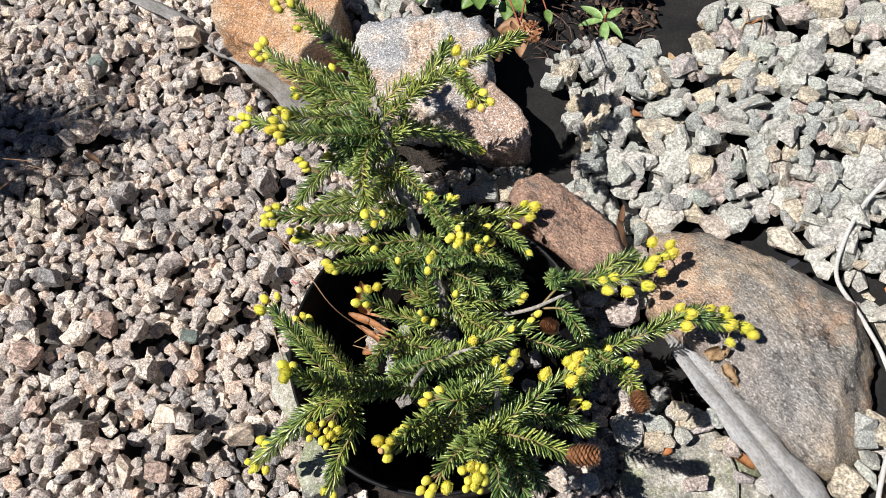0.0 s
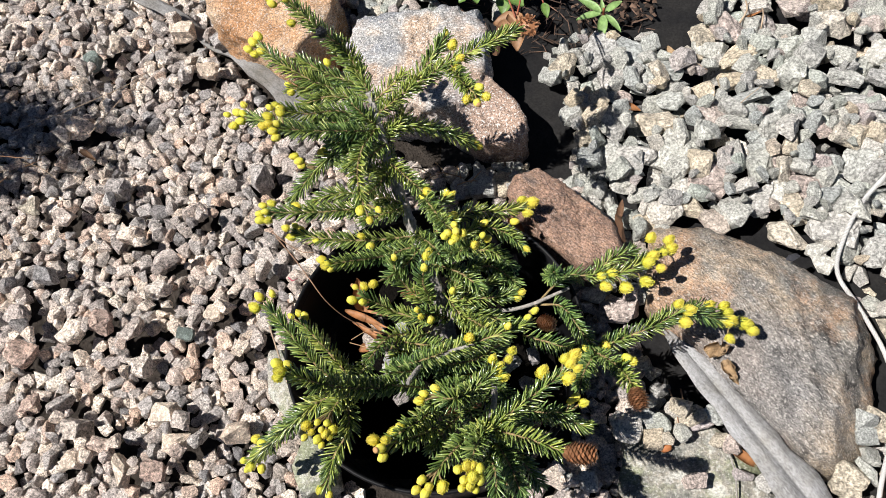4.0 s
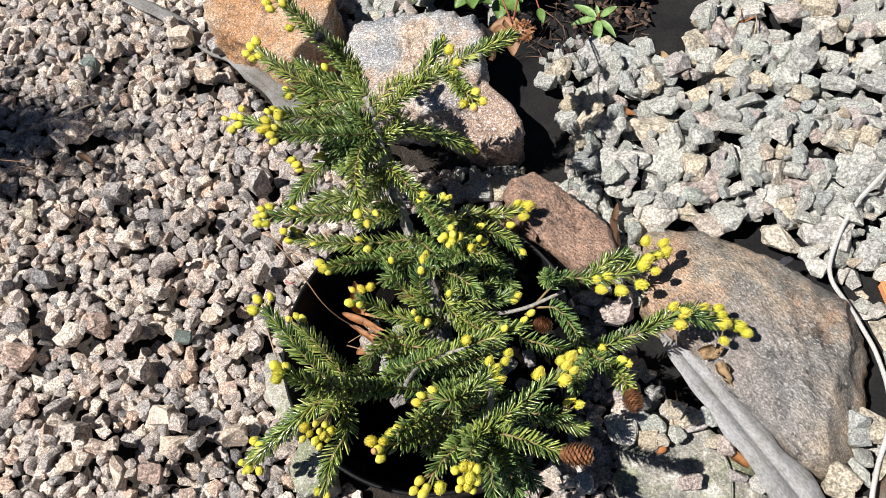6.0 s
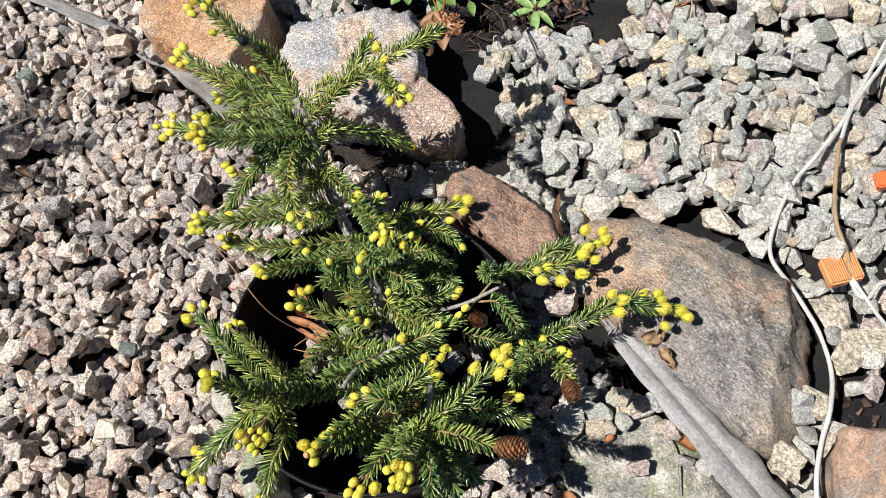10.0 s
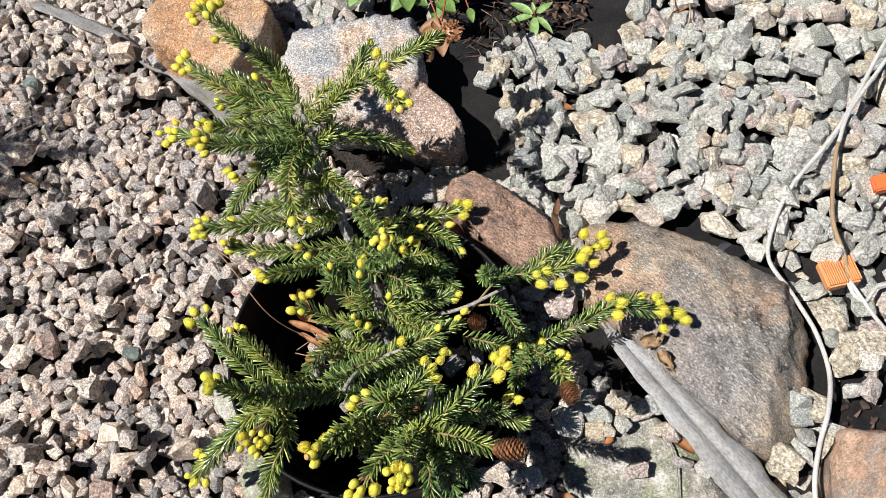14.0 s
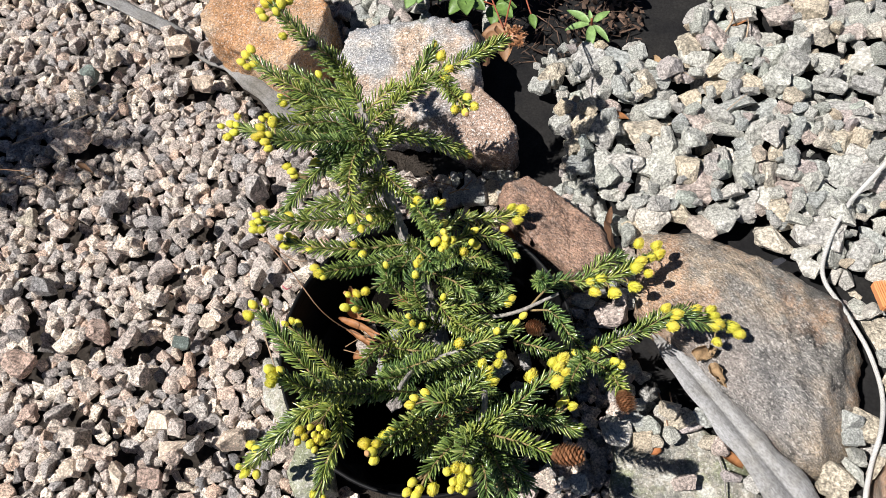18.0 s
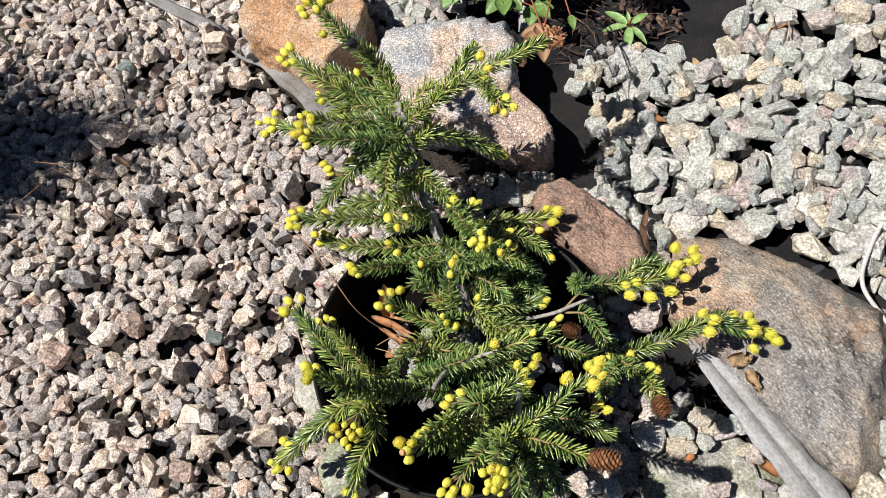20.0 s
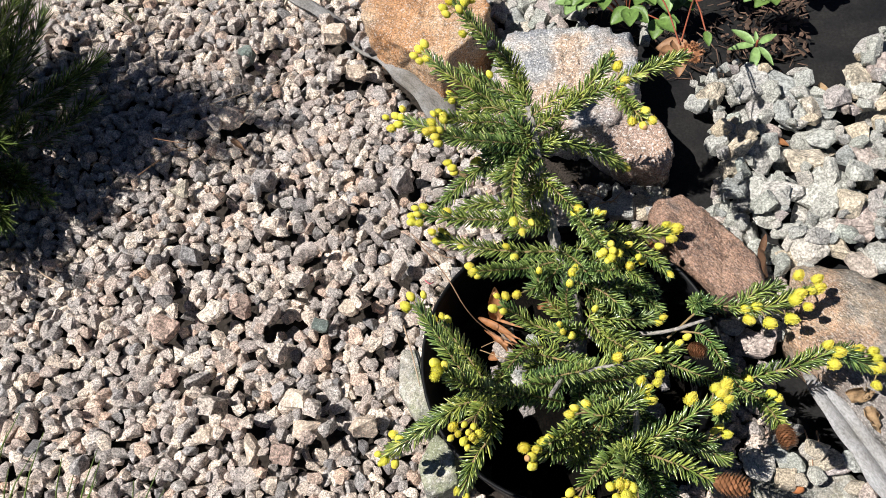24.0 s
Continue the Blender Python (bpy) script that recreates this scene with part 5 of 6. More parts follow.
coarse_stone(0.069, 0.668, 0.0176, 0.78, 16, "g")
coarse_stone(0.086, 0.635, 0.0197, 0.81, 54, "y")
coarse_stone(0.120, 0.648, 0.0242, 0.75, -63, "g")
coarse_stone(0.132, 0.686, 0.0161, 0.67, -30, "p")
coarse_stone(0.176, 0.643, 0.0280, 0.65, -7, "g")
coarse_stone(0.144, 0.593, 0.0255, 0.56, 8, "g")
coarse_stone(0.085, 0.595, 0.0159, 0.76, -8, "g")
coarse_stone(0.188, 0.596, 0.0242, 0.94, -40, "g")
coarse_stone(0.240, 0.643, 0.0226, 0.81, -60, "g")
coarse_stone(0.217, 0.613, 0.0189, 0.80, -8, "g")
coarse_stone(0.293, 0.649, 0.0163, 0.91, -8, "g")
coarse_stone(0.282, 0.629, 0.0255, 0.28, -8, "g")
coarse_stone(0.318, 0.629, 0.0219, 0.81, 76, "g")
coarse_stone(0.337, 0.593, 0.0184, 0.89, 77, "y")
coarse_stone(0.371, 0.637, 0.0255, 0.56, -34, "g")
coarse_stone(0.380, 0.612, 0.0148, 0.62, -50, "p")
coarse_stone(0.403, 0.633, 0.0150, 0.57, 76, "g")
coarse_stone(0.415, 0.602, 0.0219, 0.68, -34, "y")
coarse_stone(0.434, 0.584, 0.0163, 0.78, 76, "g")
coarse_stone(0.455, 0.625, 0.0219, 0.61, 0, "g")
coarse_stone(0.433, 0.637, 0.0148, 0.95, -8, "g")
coarse_stone(0.293, 0.570, 0.0246, 0.86, 54, "g")
coarse_stone(0.230, 0.553, 0.0262, 0.84, 76, "p")
coarse_stone(0.268, 0.590, 0.0184, 0.54, -84, "g")
coarse_stone(0.324, 0.565, 0.0161, 0.74, -34, "p")
coarse_stone(0.363, 0.564, 0.0182, 0.88, -8, "g")
coarse_stone(0.311, 0.528, 0.0171, 0.69, -97, "l")
coarse_stone(0.344, 0.532, 0.0204, 0.68, -9, "p")
coarse_stone(0.385, 0.535, 0.0204, 0.58, -9, "g")
coarse_stone(0.192, 0.544, 0.0191, 0.93, -8, "g")
coarse_stone(0.121, 0.552, 0.0165, 0.77, 77, "g")
coarse_stone(0.169, 0.511, 0.0198, 0.82, -50, "g")
coarse_stone(0.148, 0.537, 0.0184, 0.58, 8, "g")
coarse_stone(0.202, 0.515, 0.0177, 0.64, -16, "g")
coarse_stone(0.230, 0.495, 0.0197, 0.77, -56, "g")
coarse_stone(0.255, 0.505, 0.0212, 0.73, -67, "g")
coarse_stone(0.286, 0.523, 0.0226, 0.84, 63, "g")
coarse_stone(0.326, 0.504, 0.0219, 0.84, -74, "y")
coarse_stone(0.312, 0.469, 0.0233, 0.64, -27, "g")
coarse_stone(0.367, 0.472, 0.0287, 0.84, 8, "g")
coarse_stone(0.342, 0.435, 0.0178, 0.74, -39, "l")
coarse_stone(0.370, 0.516, 0.0218, 0.58, 16, "g")
coarse_stone(0.436, 0.549, 0.0237, 0.58, 23, "g")
coarse_stone(0.490, 0.532, 0.0210, 0.81, -18, "y")
coarse_stone(0.518, 0.572, 0.0204, 0.61, -45, "g")
coarse_stone(0.516, 0.534, 0.0132, 0.75, 76, "g")
coarse_stone(0.456, 0.465, 0.0144, 0.88, -31, "l")
coarse_stone(0.480, 0.502, 0.0171, 0.73, 8, "g")
coarse_stone(0.455, 0.513, 0.0150, 0.87, 76, "g")
coarse_stone(0.423, 0.508, 0.0171, 0.77, -45, "g")
coarse_stone(0.410, 0.441, 0.0215, 0.82, 54, "g")
coarse_stone(0.431, 0.421, 0.0137, 0.90, -8, "g")
coarse_stone(0.477, 0.439, 0.0202, 0.45, 18, "g")
coarse_stone(0.501, 0.483, 0.0150, 0.83, 40, "g")
coarse_stone(0.506, 0.774, 0.0212, 0.67, 14, "g")
coarse_stone(0.469, 0.775, 0.0189, 0.80, -8, "g")
coarse_stone(0.332, 0.824, 0.0202, 0.60, 0, "g")
coarse_stone(0.270, 0.831, 0.0244, 0.43, 36, "g")
coarse_stone(0.377, 0.816, 0.0227, 0.60, -7, "g")
coarse_stone(0.427, 0.829, 0.0229, 0.67, -16, "g")
coarse_stone(0.480, 0.586, 0.0164, 0.72, -34, "y")
coarse_stone(0.265, 0.662, 0.0151, 0.75, -7, "g")
coarse_stone(0.362, 0.662, 0.0153, 0.75, 84, "p")
coarse_stone(0.402, 0.335, 0.0250, 0.80, -74, "y")
coarse_stone(0.447, 0.342, 0.0126, 0.86, -9, "g")
coarse_stone(0.418, 0.292, 0.0253, 0.80, 60, "y")
coarse_stone(0.450, 0.298, 0.0230, 0.62, -11, "y")
coarse_stone(0.365, 0.236, 0.0187, 0.74, -31, "y")
coarse_stone(0.386, 0.200, 0.0171, 0.52, -22, "g")
coarse_stone(0.351, 0.202, 0.0121, 0.91, -11, "g")
coarse_stone(0.367, 0.193, 0.0175, 0.41, 51, "y")
coarse_stone(0.323, 0.172, 0.0187, 0.71, -37, "y")
coarse_stone(0.344, 0.185, 0.0171, 0.42, -53, "g")
coarse_stone(0.436, 0.260, 0.0120, 0.80, 72, "p")
coarse_stone(0.349, 0.222, 0.0120, 0.75, -9, "g")
coarse_stone(0.342, 0.445, 0.0130, 0.90, -8, "l")
coarse_stone(0.098, 0.242, 0.0156, 0.96, 0, "g")
coarse_stone(0.128, 0.228, 0.0138, 0.78, 0, "g")
coarse_stone(0.168, 0.250, 0.0181, 0.50, 18, "y")
coarse_stone(0.199, 0.252, 0.0162, 0.72, 0, "g")
coarse_stone(0.222, 0.238, 0.0120, 0.90, 0, "g")
coarse_stone(0.246, 0.257, 0.0098, 0.87, 0, "g")
coarse_stone(0.240, 0.179, 0.0132, 0.68, 39, "g")
coarse_stone(0.165, 0.181, 0.0132, 0.68, 9, "p")
coarse_stone(0.214, 0.186, 0.0108, 0.72, 0, "g")
coarse_stone(0.118, 0.254, 0.0130, 0.75, -18, "g")
coarse_stone(0.326, 0.183, 0.0165, 0.67, -37, "y")
coarse_stone(0.364, 0.237, 0.0110, 0.90, 0, "y")
coarse_stone(0.025, 0.187, 0.0120, 0.75, 59, "g")
coarse_stone(-0.000, 0.191, 0.0120, 0.85, 0, "g")
coarse_stone(0.049, 0.183, 0.0117, 0.83, 0, "g")
coarse_stone(0.136, 0.488, 0.0140, 0.65, 50, "g")
fine_stone(-0.641, 0.826, 0.0188, 0.85, 100, "d")
fine_stone(-0.612, 0.856, 0.0201, 0.86, -6, "l")
fine_stone(-0.442, 0.275, 0.0218, 0.94, 0, "l")
fine_stone(-0.420, 0.243, 0.0295, 0.52, 18, "l")
fine_stone(-0.490, 0.211, 0.0252, 0.69, 98, "l")
fine_stone(-0.554, 0.224, 0.0203, 0.85, 0, "l")
fine_stone(-0.478, 0.440, 0.0233, 0.52, 8, "g")
fine_stone(-0.434, 0.378, 0.0157, 0.75, -16, "d")
fine_stone(-0.398, 0.403, 0.0168, 0.88, -8, "l")
fine_stone(-0.358, 0.353, 0.0182, 0.62, 39, "g")
fine_stone(-0.550, 0.400, 0.0208, 0.88, 74, "p")
fine_stone(-0.507, 0.387, 0.0248, 0.73, 74, "g")
fine_stone(-0.585, 0.387, 0.0233, 0.77, 59, "g")
fine_stone(-0.664, 0.412, 0.0216, 0.89, 0, "g")
fine_stone(-0.649, 0.362, 0.0248, 0.81, 74, "p")
fine_stone(-0.581, 0.292, 0.0233, 0.90, 16, "g")
fine_stone(-0.622, 0.297, 0.0195, 0.77, 0, "p")
fine_stone(-0.554, 0.260, 0.0287, 0.71, 0, "g")
fine_stone(-0.355, 0.252, 0.0224, 0.91, 0, "l")
fine_stone(-0.451, 0.208, 0.0203, 0.86, 0, "p")
fine_stone(-0.517, 0.240, 0.0217, 0.90, 0, "g")
fine_stone(-0.439, 0.841, 0.0226, 0.72, 21, "g")
fine_stone(-0.494, 0.793, 0.0226, 0.72, 95, "g")
fine_stone(-0.636, 0.469, 0.0240, 0.77, -7, "g")
fine_stone(-0.473, 0.481, 0.0240, 0.60, 27, "g")
fine_stone(-0.685, 0.580, 0.0187, 0.91, -6, "y")
fine_stone(-0.559, 0.594, 0.0231, 0.89, -7, "g")
fine_stone(-0.527, 0.521, 0.0240, 0.80, 0, "g")
fine_stone(-0.444, 0.551, 0.0216, 0.74, 34, "g")
fine_stone(-0.341, 0.461, 0.0188, 0.88, 67, "g")
fine_stone(-0.631, 0.558, 0.0230, 0.74, 0, "g")
fine_stone(-0.639, 0.704, 0.0272, 0.83, -6, "g")
fine_stone(-0.505, 0.869, 0.0287, 0.67, 6, "l")
fine_stone(-0.454, 0.790, 0.0230, 0.67, -7, "l")
fine_stone(-0.523, 0.346, 0.0188, 0.80, 0, "g")
fine_stone(-0.354, 0.598, 0.0250, 0.87, -7, "g")
fine_stone(-0.484, 0.337, 0.0225, 0.73, -16, "g")
# stones beside the branch and the cord
coarse_stone(0.106, 0.384, 0.0260, 0.62, 8, "p")
coarse_stone(0.152, 0.402, 0.0150, 0.80, 40, "g")
coarse_stone(0.074, 0.404, 0.0140, 0.75, -20, "g")
coarse_stone(0.133, 0.244, 0.0125, 0.80, 20, "g")
coarse_stone(0.151, 0.259, 0.0095, 0.80, -30, "g")
coarse_stone(0.178, 0.246, 0.0160, 0.60, 15, "g")
coarse_stone(0.196, 0.226, 0.0100, 0.80, 40, "g")
coarse_stone(0.099, 0.238, 0.0120, 0.80, -20, "g")
coarse_stone(0.106, 0.257, 0.0090, 0.80, 10, "p")
coarse_stone(0.209, 0.220, 0.0110, 0.80, 70, "p")
coarse_stone(0.156, 0.233, 0.0100, 0.70, -60, "g")
coarse_stone(0.123, 0.270, 0.0100, 0.80, 0, "g")
coarse_stone(0.139, 0.226, 0.0080, 0.80, 30, "g")
coarse_stone(0.422, 0.308, 0.0160, 0.70, 20, "y")
coarse_stone(0.433, 0.281, 0.0160, 0.80, -30, "g")
coarse_stone(0.433, 0.248, 0.0140, 0.70, 60, "g")
coarse_stone(0.412, 0.250, 0.0120, 0.70, 10, "l")
coarse_stone(0.422, 0.336, 0.0130, 0.70, 80, "g")
coarse_stone(0.448, 0.316, 0.0140, 0.80, 15, "p")

fine, rough = [], []
fine_area = ~coarse & ~blocked & ~bare & ~topped
settle(fine_area, 2400, lambda g: g.uniform(0.009, 0.013), 0.55, 6, 1, fine, 0, 0.25, 0.3)
settle(fine_area, 3500, lambda g: 0.0094 + 0.0076 * g.beta(1.4, 2.4), 0.60, 18, 2, fine, 0, 0.34)
settle(fine_area, 2600, lambda g: g.uniform(0.0072, 0.0108), 0.6, 60, 12, fine, 0, 0.36, 0.5)
settle(fine_area, 1000, lambda g: g.uniform(0.0065, 0.0095), 0.6, 300, 13, fine, 0, 0.4, 0.5)
rough_area = coarse & ~blocked & ~bare & ~topped
settle(rough_area, 1300, lambda g: g.uniform(0.009, 0.016), 0.55, 8, 3, rough, 0, 0.25, 0.15)
settle(rough_area & (grid_y > 0.42), 700, lambda g: 0.0145 + 0.018 * g.beta(1.3, 2.4), 0.42, 16, 4, rough, 0, 0.10)
settle(rough_area & (grid_y > 0.42), 800, lambda g: g.uniform(0.009, 0.015), 0.46, 40, 14, rough, 0, 0.15)
settle(rough_area & (grid_y > 0.42), 800, lambda g: g.uniform(0.006, 0.0105), 0.55, 60, 15, rough, 0, 0.25)
settle(rough_area & (grid_y > 0.42), 350, lambda g: g.uniform(0.009, 0.014), 0.5, 60, 16, rough, 0, 0.25)
settle(rough_area & (grid_y > 0.42), 900, lambda g: g.uniform(0.007, 0.012), 0.55, 260, 18, rough, 0, 0.2, 0.45)
settle(rough_area & (grid_y <= 0.42), 200, lambda g: 0.012 + 0.022 * g.beta(1.3, 2.6), 0.5, 10, 5, rough, 0, 0.25)
scatter(fine, fine_shapes, lambda x, y: -0.50 < x < -0.24 and 0.15 < y < 0.60, "gravel", "angular pinkish-grey granite gravel", ground)
scatter(rough, rough_shapes, lambda x, y: 0.0 < x < 0.48 and 0.42 < y < 0.85, "crushed_rock", "coarse angular pale grey crushed rock", cloth)


def lay_out(heap, shapes, tints, parent, big):
    for i, (x, y, z, sx, sy, sz, th, tint) in enumerate(heap):
        me = shapes[(i * 7) % len(shapes)][1]
        ob = child("stone", me, parent, m=Matrix.Translation((x, y, z)) @ Euler((rng.normal() * 0.12, rng.normal() * 0.12, th)).to_matrix().to_4x4() @ Matrix.Diagonal((sx * big, sy * big * 0.98, sz, 1)))
        if tint in tints:
            ob.data = tints[tint][(i * 7) % len(shapes)]


def tinted(shapes, mat):
    out = []
    for me, one, _ in shapes:
        c = one.copy()
        c.materials[0] = mat
        out.append(c)
    return out


lay_out(hand_rough, rough_shapes, {"y": tinted(rough_shapes, M_STONE_YELLOW), "p": tinted(rough_shapes, M_STONE_PINK), "l": tinted(rough_shapes, M_STONE_LIGHT)}, cloth, 1.14)
lay_out(hand_fine, fine_shapes, {"d": tinted(fine_shapes, M_STONE_TEAL), "p": tinted(fine_shapes, M_STONE_BROWN), "l": tinted(fine_shapes, M_STONE_CREAM), "y": tinted(fine_shapes, M_STONE_YELLOW)}, ground, 0.8)

# ---- pine at the edge of the gravel ----
pine = thing("pine_bush", "dark green dwarf pine with long needles", "shrub", (-1.06, 0.632, -0.02))


def pine_limb(pts, r0, r1, n, seed):
    g = np.random.default_rng(seed)
    C = spline(pts, 0.008)
    v, f = tube(C, np.linspace(r0, r1, len(C)), 6, 0.08)
    limb = child("branch", mesh_of("branch", v, f, M_BARK, True), pine)
    T, U, V = frames(C)
    s = np.sort(g.uniform(0.35, 1.0, n)) ** 0.8
    i = np.clip((s * (len(C) - 1)).astype(int), 0, len(C) - 1)
    a = np.arange(n) * 2.39996
    rad = np.cos(a)[:, None] * U[i] + np.sin(a)[:, None] * V[i] + np.array((0, 0, 0.3))
    ang = np.radians(np.interp(s, [0.3, 1], [58, 24]) + g.normal(0, 9, n))
    way = T[i] * np.cos(ang)[:, None] + rad * np.sin(ang)[:, None]
    way /= np.linalg.norm(way, axis=1)[:, None]
    nv, nf = needles(C[i], way, g.uniform(0.034, 0.048, n), np.full(n, 0.0019), g.normal(0.08, 0.05, n)[:, None], T[i])
    child("needles", mesh_of("needles", nv, nf, M_PINE, True), limb, "long dark green needles")


g = np.random.default_rng(5)
for i in range(150):
    low = i < 95                         # thick low limbs, a thin upper part
    u = ((i + 0.5) / 95) if low else (i - 94.5) / 55
    a = i * 2.39996 + g.uniform(-0.3, 0.3)
    zb = 0.03 + 0.24 * u if low else 0.27 + 0.38 * u
    reach = (0.235 - 0.06 * u) * g.uniform(0.55, 1.1) if low else (0.14 - 0.09 * u) * g.uniform(0.6, 1.25)
    tip = (reach * math.cos(a), 1.2 * reach * math.sin(a), zb + g.uniform(0.02, 0.09))
    pine_limb([(0, 0, zb * 0.75), (tip[0] * 0.55, tip[1] * 0.55, zb), tip], 0.005, 0.002, 125 if low else 40, i)
pine_limb([(0, 0, 0.4), (0.015, -0.02, 0.62), (0.03, -0.035, 0.80)], 0.006, 0.003, 130, 99)
for i in range(6):                       # an unseen whorl under the leader, added to widen its shadow on the gravel
    a = i * 1.05
    pine_limb([(0.024, -0.030, 0.70), (0.024 + 0.03 * math.cos(a), -0.03 + 0.04 * math.sin(a), 0.72), (0.026 + 0.05 * math.cos(a), -0.032 + 0.07 * math.sin(a), 0.75)], 0.003, 0.002, 45, 300 + i)
v, f = tube(spline([(0, 0, -0.02), (0.004, 0, 0.2), (0.01, -0.005, 0.62)], 0.02), np.linspace(0.016, 0.004, len(spline([(0, 0, -0.02), (0.004, 0, 0.2), (0.01, -0.005, 0.62)], 0.02))), 9, 0.1)
child("trunk", mesh_of("trunk", v, f, M_BARK, True), pine)

for i in range(30):                      # limbs that trail on the gravel towards the path
    a = radians(-150 + 120 * i / 29) + g.uniform(-0.2, 0.2)
    reach, zb = g.uniform(0.13, 0.22), g.uniform(0.02, 0.10)
    pine_limb([(0, 0, zb * 0.7), (reach * 0.5 * math.cos(a), reach * 0.55 * math.sin(a), zb), (reach * math.cos(a), reach * 1.1 * math.sin(a), zb + g.uniform(0.0, 0.05))], 0.005, 0.002, 150, 200 + i)

# ---- grass tufts ----


def tuft(x, y, n, high, spread, seed):
    g = np.random.default_rng(seed)
    t = thing("grass_tuft", "thin green grass blades growing through gravel", "grass", (x, y, -0.01), "grass tufts")
    for i in range(n):
        a, h = g.uniform(0, 6.28), high * g.uniform(0.6, 1.1)
        b = np.array((g.normal() * spread, g.normal() * spread, 0))
        lean = np.array((math.cos(a), math.sin(a), 0)) * h * g.uniform(0.15, 0.6)
        C = spline([b, b + lean * 0.35 + (0, 0, h * 0.6), b + lean + (0, 0, h)], h / 6)
        v, f = tube(C, np.linspace(0.0020, 0.0004, len(C)), 4, 0, 0.35)
        child("blade", mesh_of("blade", v, f, M_GRASS, True), t)


def near_tuft(x, y, tips):
    """A tuft just outside the gravel, its long blades bent over it."""
    t = thing("grass_tuft", "long green grass blades bent over the gravel", "grass", (x, y, -0.01), "grass tufts")
    for i, (tx, ty, tz) in enumerate(tips):
        b, e = np.array((0.012 * (i % 3 - 1), 0.008 * (i % 2), 0)), np.array((tx - x, ty - y, tz + 0.01))
        C = spline([b, b * 0.5 + e * 0.5 + (0, 0, 0.22 * tz), e], 0.02)
        v, f = tube(C, np.linspace(0.0021, 0.0004, len(C)), 4, 0, 0.35)
        child("blade", mesh_of("blade", v, f, M_GRASS, True), t)


near_tuft(-0.76, 0.06, [(-0.670, 0.188, 0.20), (-0.707, 0.174, 0.16), (-0.706, 0.190, 0.10), (-0.696, 0.163, 0.12), (-0.734, 0.146, 0.10), (-0.745, 0.160, 0.13)])
near_tuft(-0.68, 0.06, [(-0.673, 0.164, 0.10), (-0.639, 0.177, 0.09), (-0.638, 0.170, 0.08), (-0.665, 0.150, 0.08), (-0.622, 0.143, 0.10)])
near_tuft(-0.60, 0.06, [(-0.569, 0.166, 0.07), (-0.601, 0.153, 0.06), (-0.585, 0.140, 0.07), (-0.560, 0.146, 0.06)])
tuft(-0.874, 0.921, 5, 0.035, 0.004, 7)

# ---- leafy plants behind the rocks ----


def leaf_part(plant, base, heading, pitch, length, width, mat, name="leaf", tooth=0.0, curl=0.2, fold=0.25, label=""):
    v, f = leaf_blade(length, width, curl, fold, 18 if tooth else 9, tooth)
    m = Matrix.Translation(base) @ Euler((0, -radians(pitch), radians(heading))).to_matrix().to_4x4()
    ob = child(name, mesh_of(name, v, f, mat, True), plant, label, m)
    return ob


herb = thing("herb", "small herb with pale green pointed leaves", "plant", (0.121, 0.821, -0.02))
for h, p, l, w in ((142, 22, 0.036, 0.42), (186, 10, 0.033, 0.40), (262, 4, 0.036, 0.44), (308, 2, 0.032, 0.34), (32, 22, 0.027, 0.50), (95, 45, 0.016, 0.45)):
    leaf_part(herb, (0.004 * math.cos(radians(h)), 0.004 * math.sin(radians(h)), 0.045), h, p, l, l * w, M_LEAF_PALE, curl=0.3)
v, f = tube(spline([(0, 0, 0), (0.001, 0.001, 0.03), (0, 0, 0.055)], 0.006), 0.0016, 6)
child("stem", mesh_of("stem", v, f, M_STEM_RED, True), herb)


def strawberry(x, y, seed, n):
    g = np.random.default_rng(seed)
    plant = thing("strawberry_plant", "low plant with toothed green leaves and reddish stems", "plant", (x, y, -0.02), "leafy plants behind the rocks")
    for i in range(n):
        a = g.uniform(180, 360) if i % 3 else g.uniform(0, 360)
        r, h = g.uniform(0.03, 0.075), g.uniform(0.05, 0.10)
        end = np.array((r * math.cos(radians(a)), r * math.sin(radians(a)), h))
        v, f = tube(spline([(0, 0, 0), end * 0.5 + (0, 0, 0.015), end], 0.006), 0.0011, 5)
        child("stem", mesh_of("stem", v, f, M_STEM_RED, True), plant)
        for k in (-52, 0, 52):
            leaf_part(plant, tuple(end), a + k, g.uniform(-5, 25), 0.030 * g.uniform(0.8, 1.15), 0.027, M_LEAF if i % 4 else M_LEAF_PALE, tooth=0.09, curl=0.25, fold=0.3)


strawberry(-0.055, 0.905, 1, 9)
strawberry(-0.005, 0.955, 2, 8)
strawberry(0.130, 0.960, 4, 6)
strawberry(-0.115, 0.965, 6, 6)

# red runner with a dried flower head that hangs over the pale rock
runner = thing("dried_flower", "dried brown flower head with papery petals on a red stem", "plant", (0.012, 0.86, -0.02))
o = np.array((0.012, 0.86, -0.02))
for way in (((-0.045, 0.93, 0.0), (-0.040, 0.84, 0.13), (-0.018, 0.74, 0.200), (0.000, 0.668, 0.206)), ((0.030, 0.92, 0.0), (0.030, 0.83, 0.12), (0.014, 0.73, 0.196), (0.002, 0.672, 0.206)), ((-0.015, 0.94, 0.0), (-0.005, 0.86, 0.12), (0.022, 0.77, 0.170), (0.034, 0.716, 0.172))):
    v, f = tube(spline([np.array(p) - o for p in way], 0.008), 0.0010, 6)
    child("stem", mesh_of("stem", v, f, M_STEM_RED, True), runner)
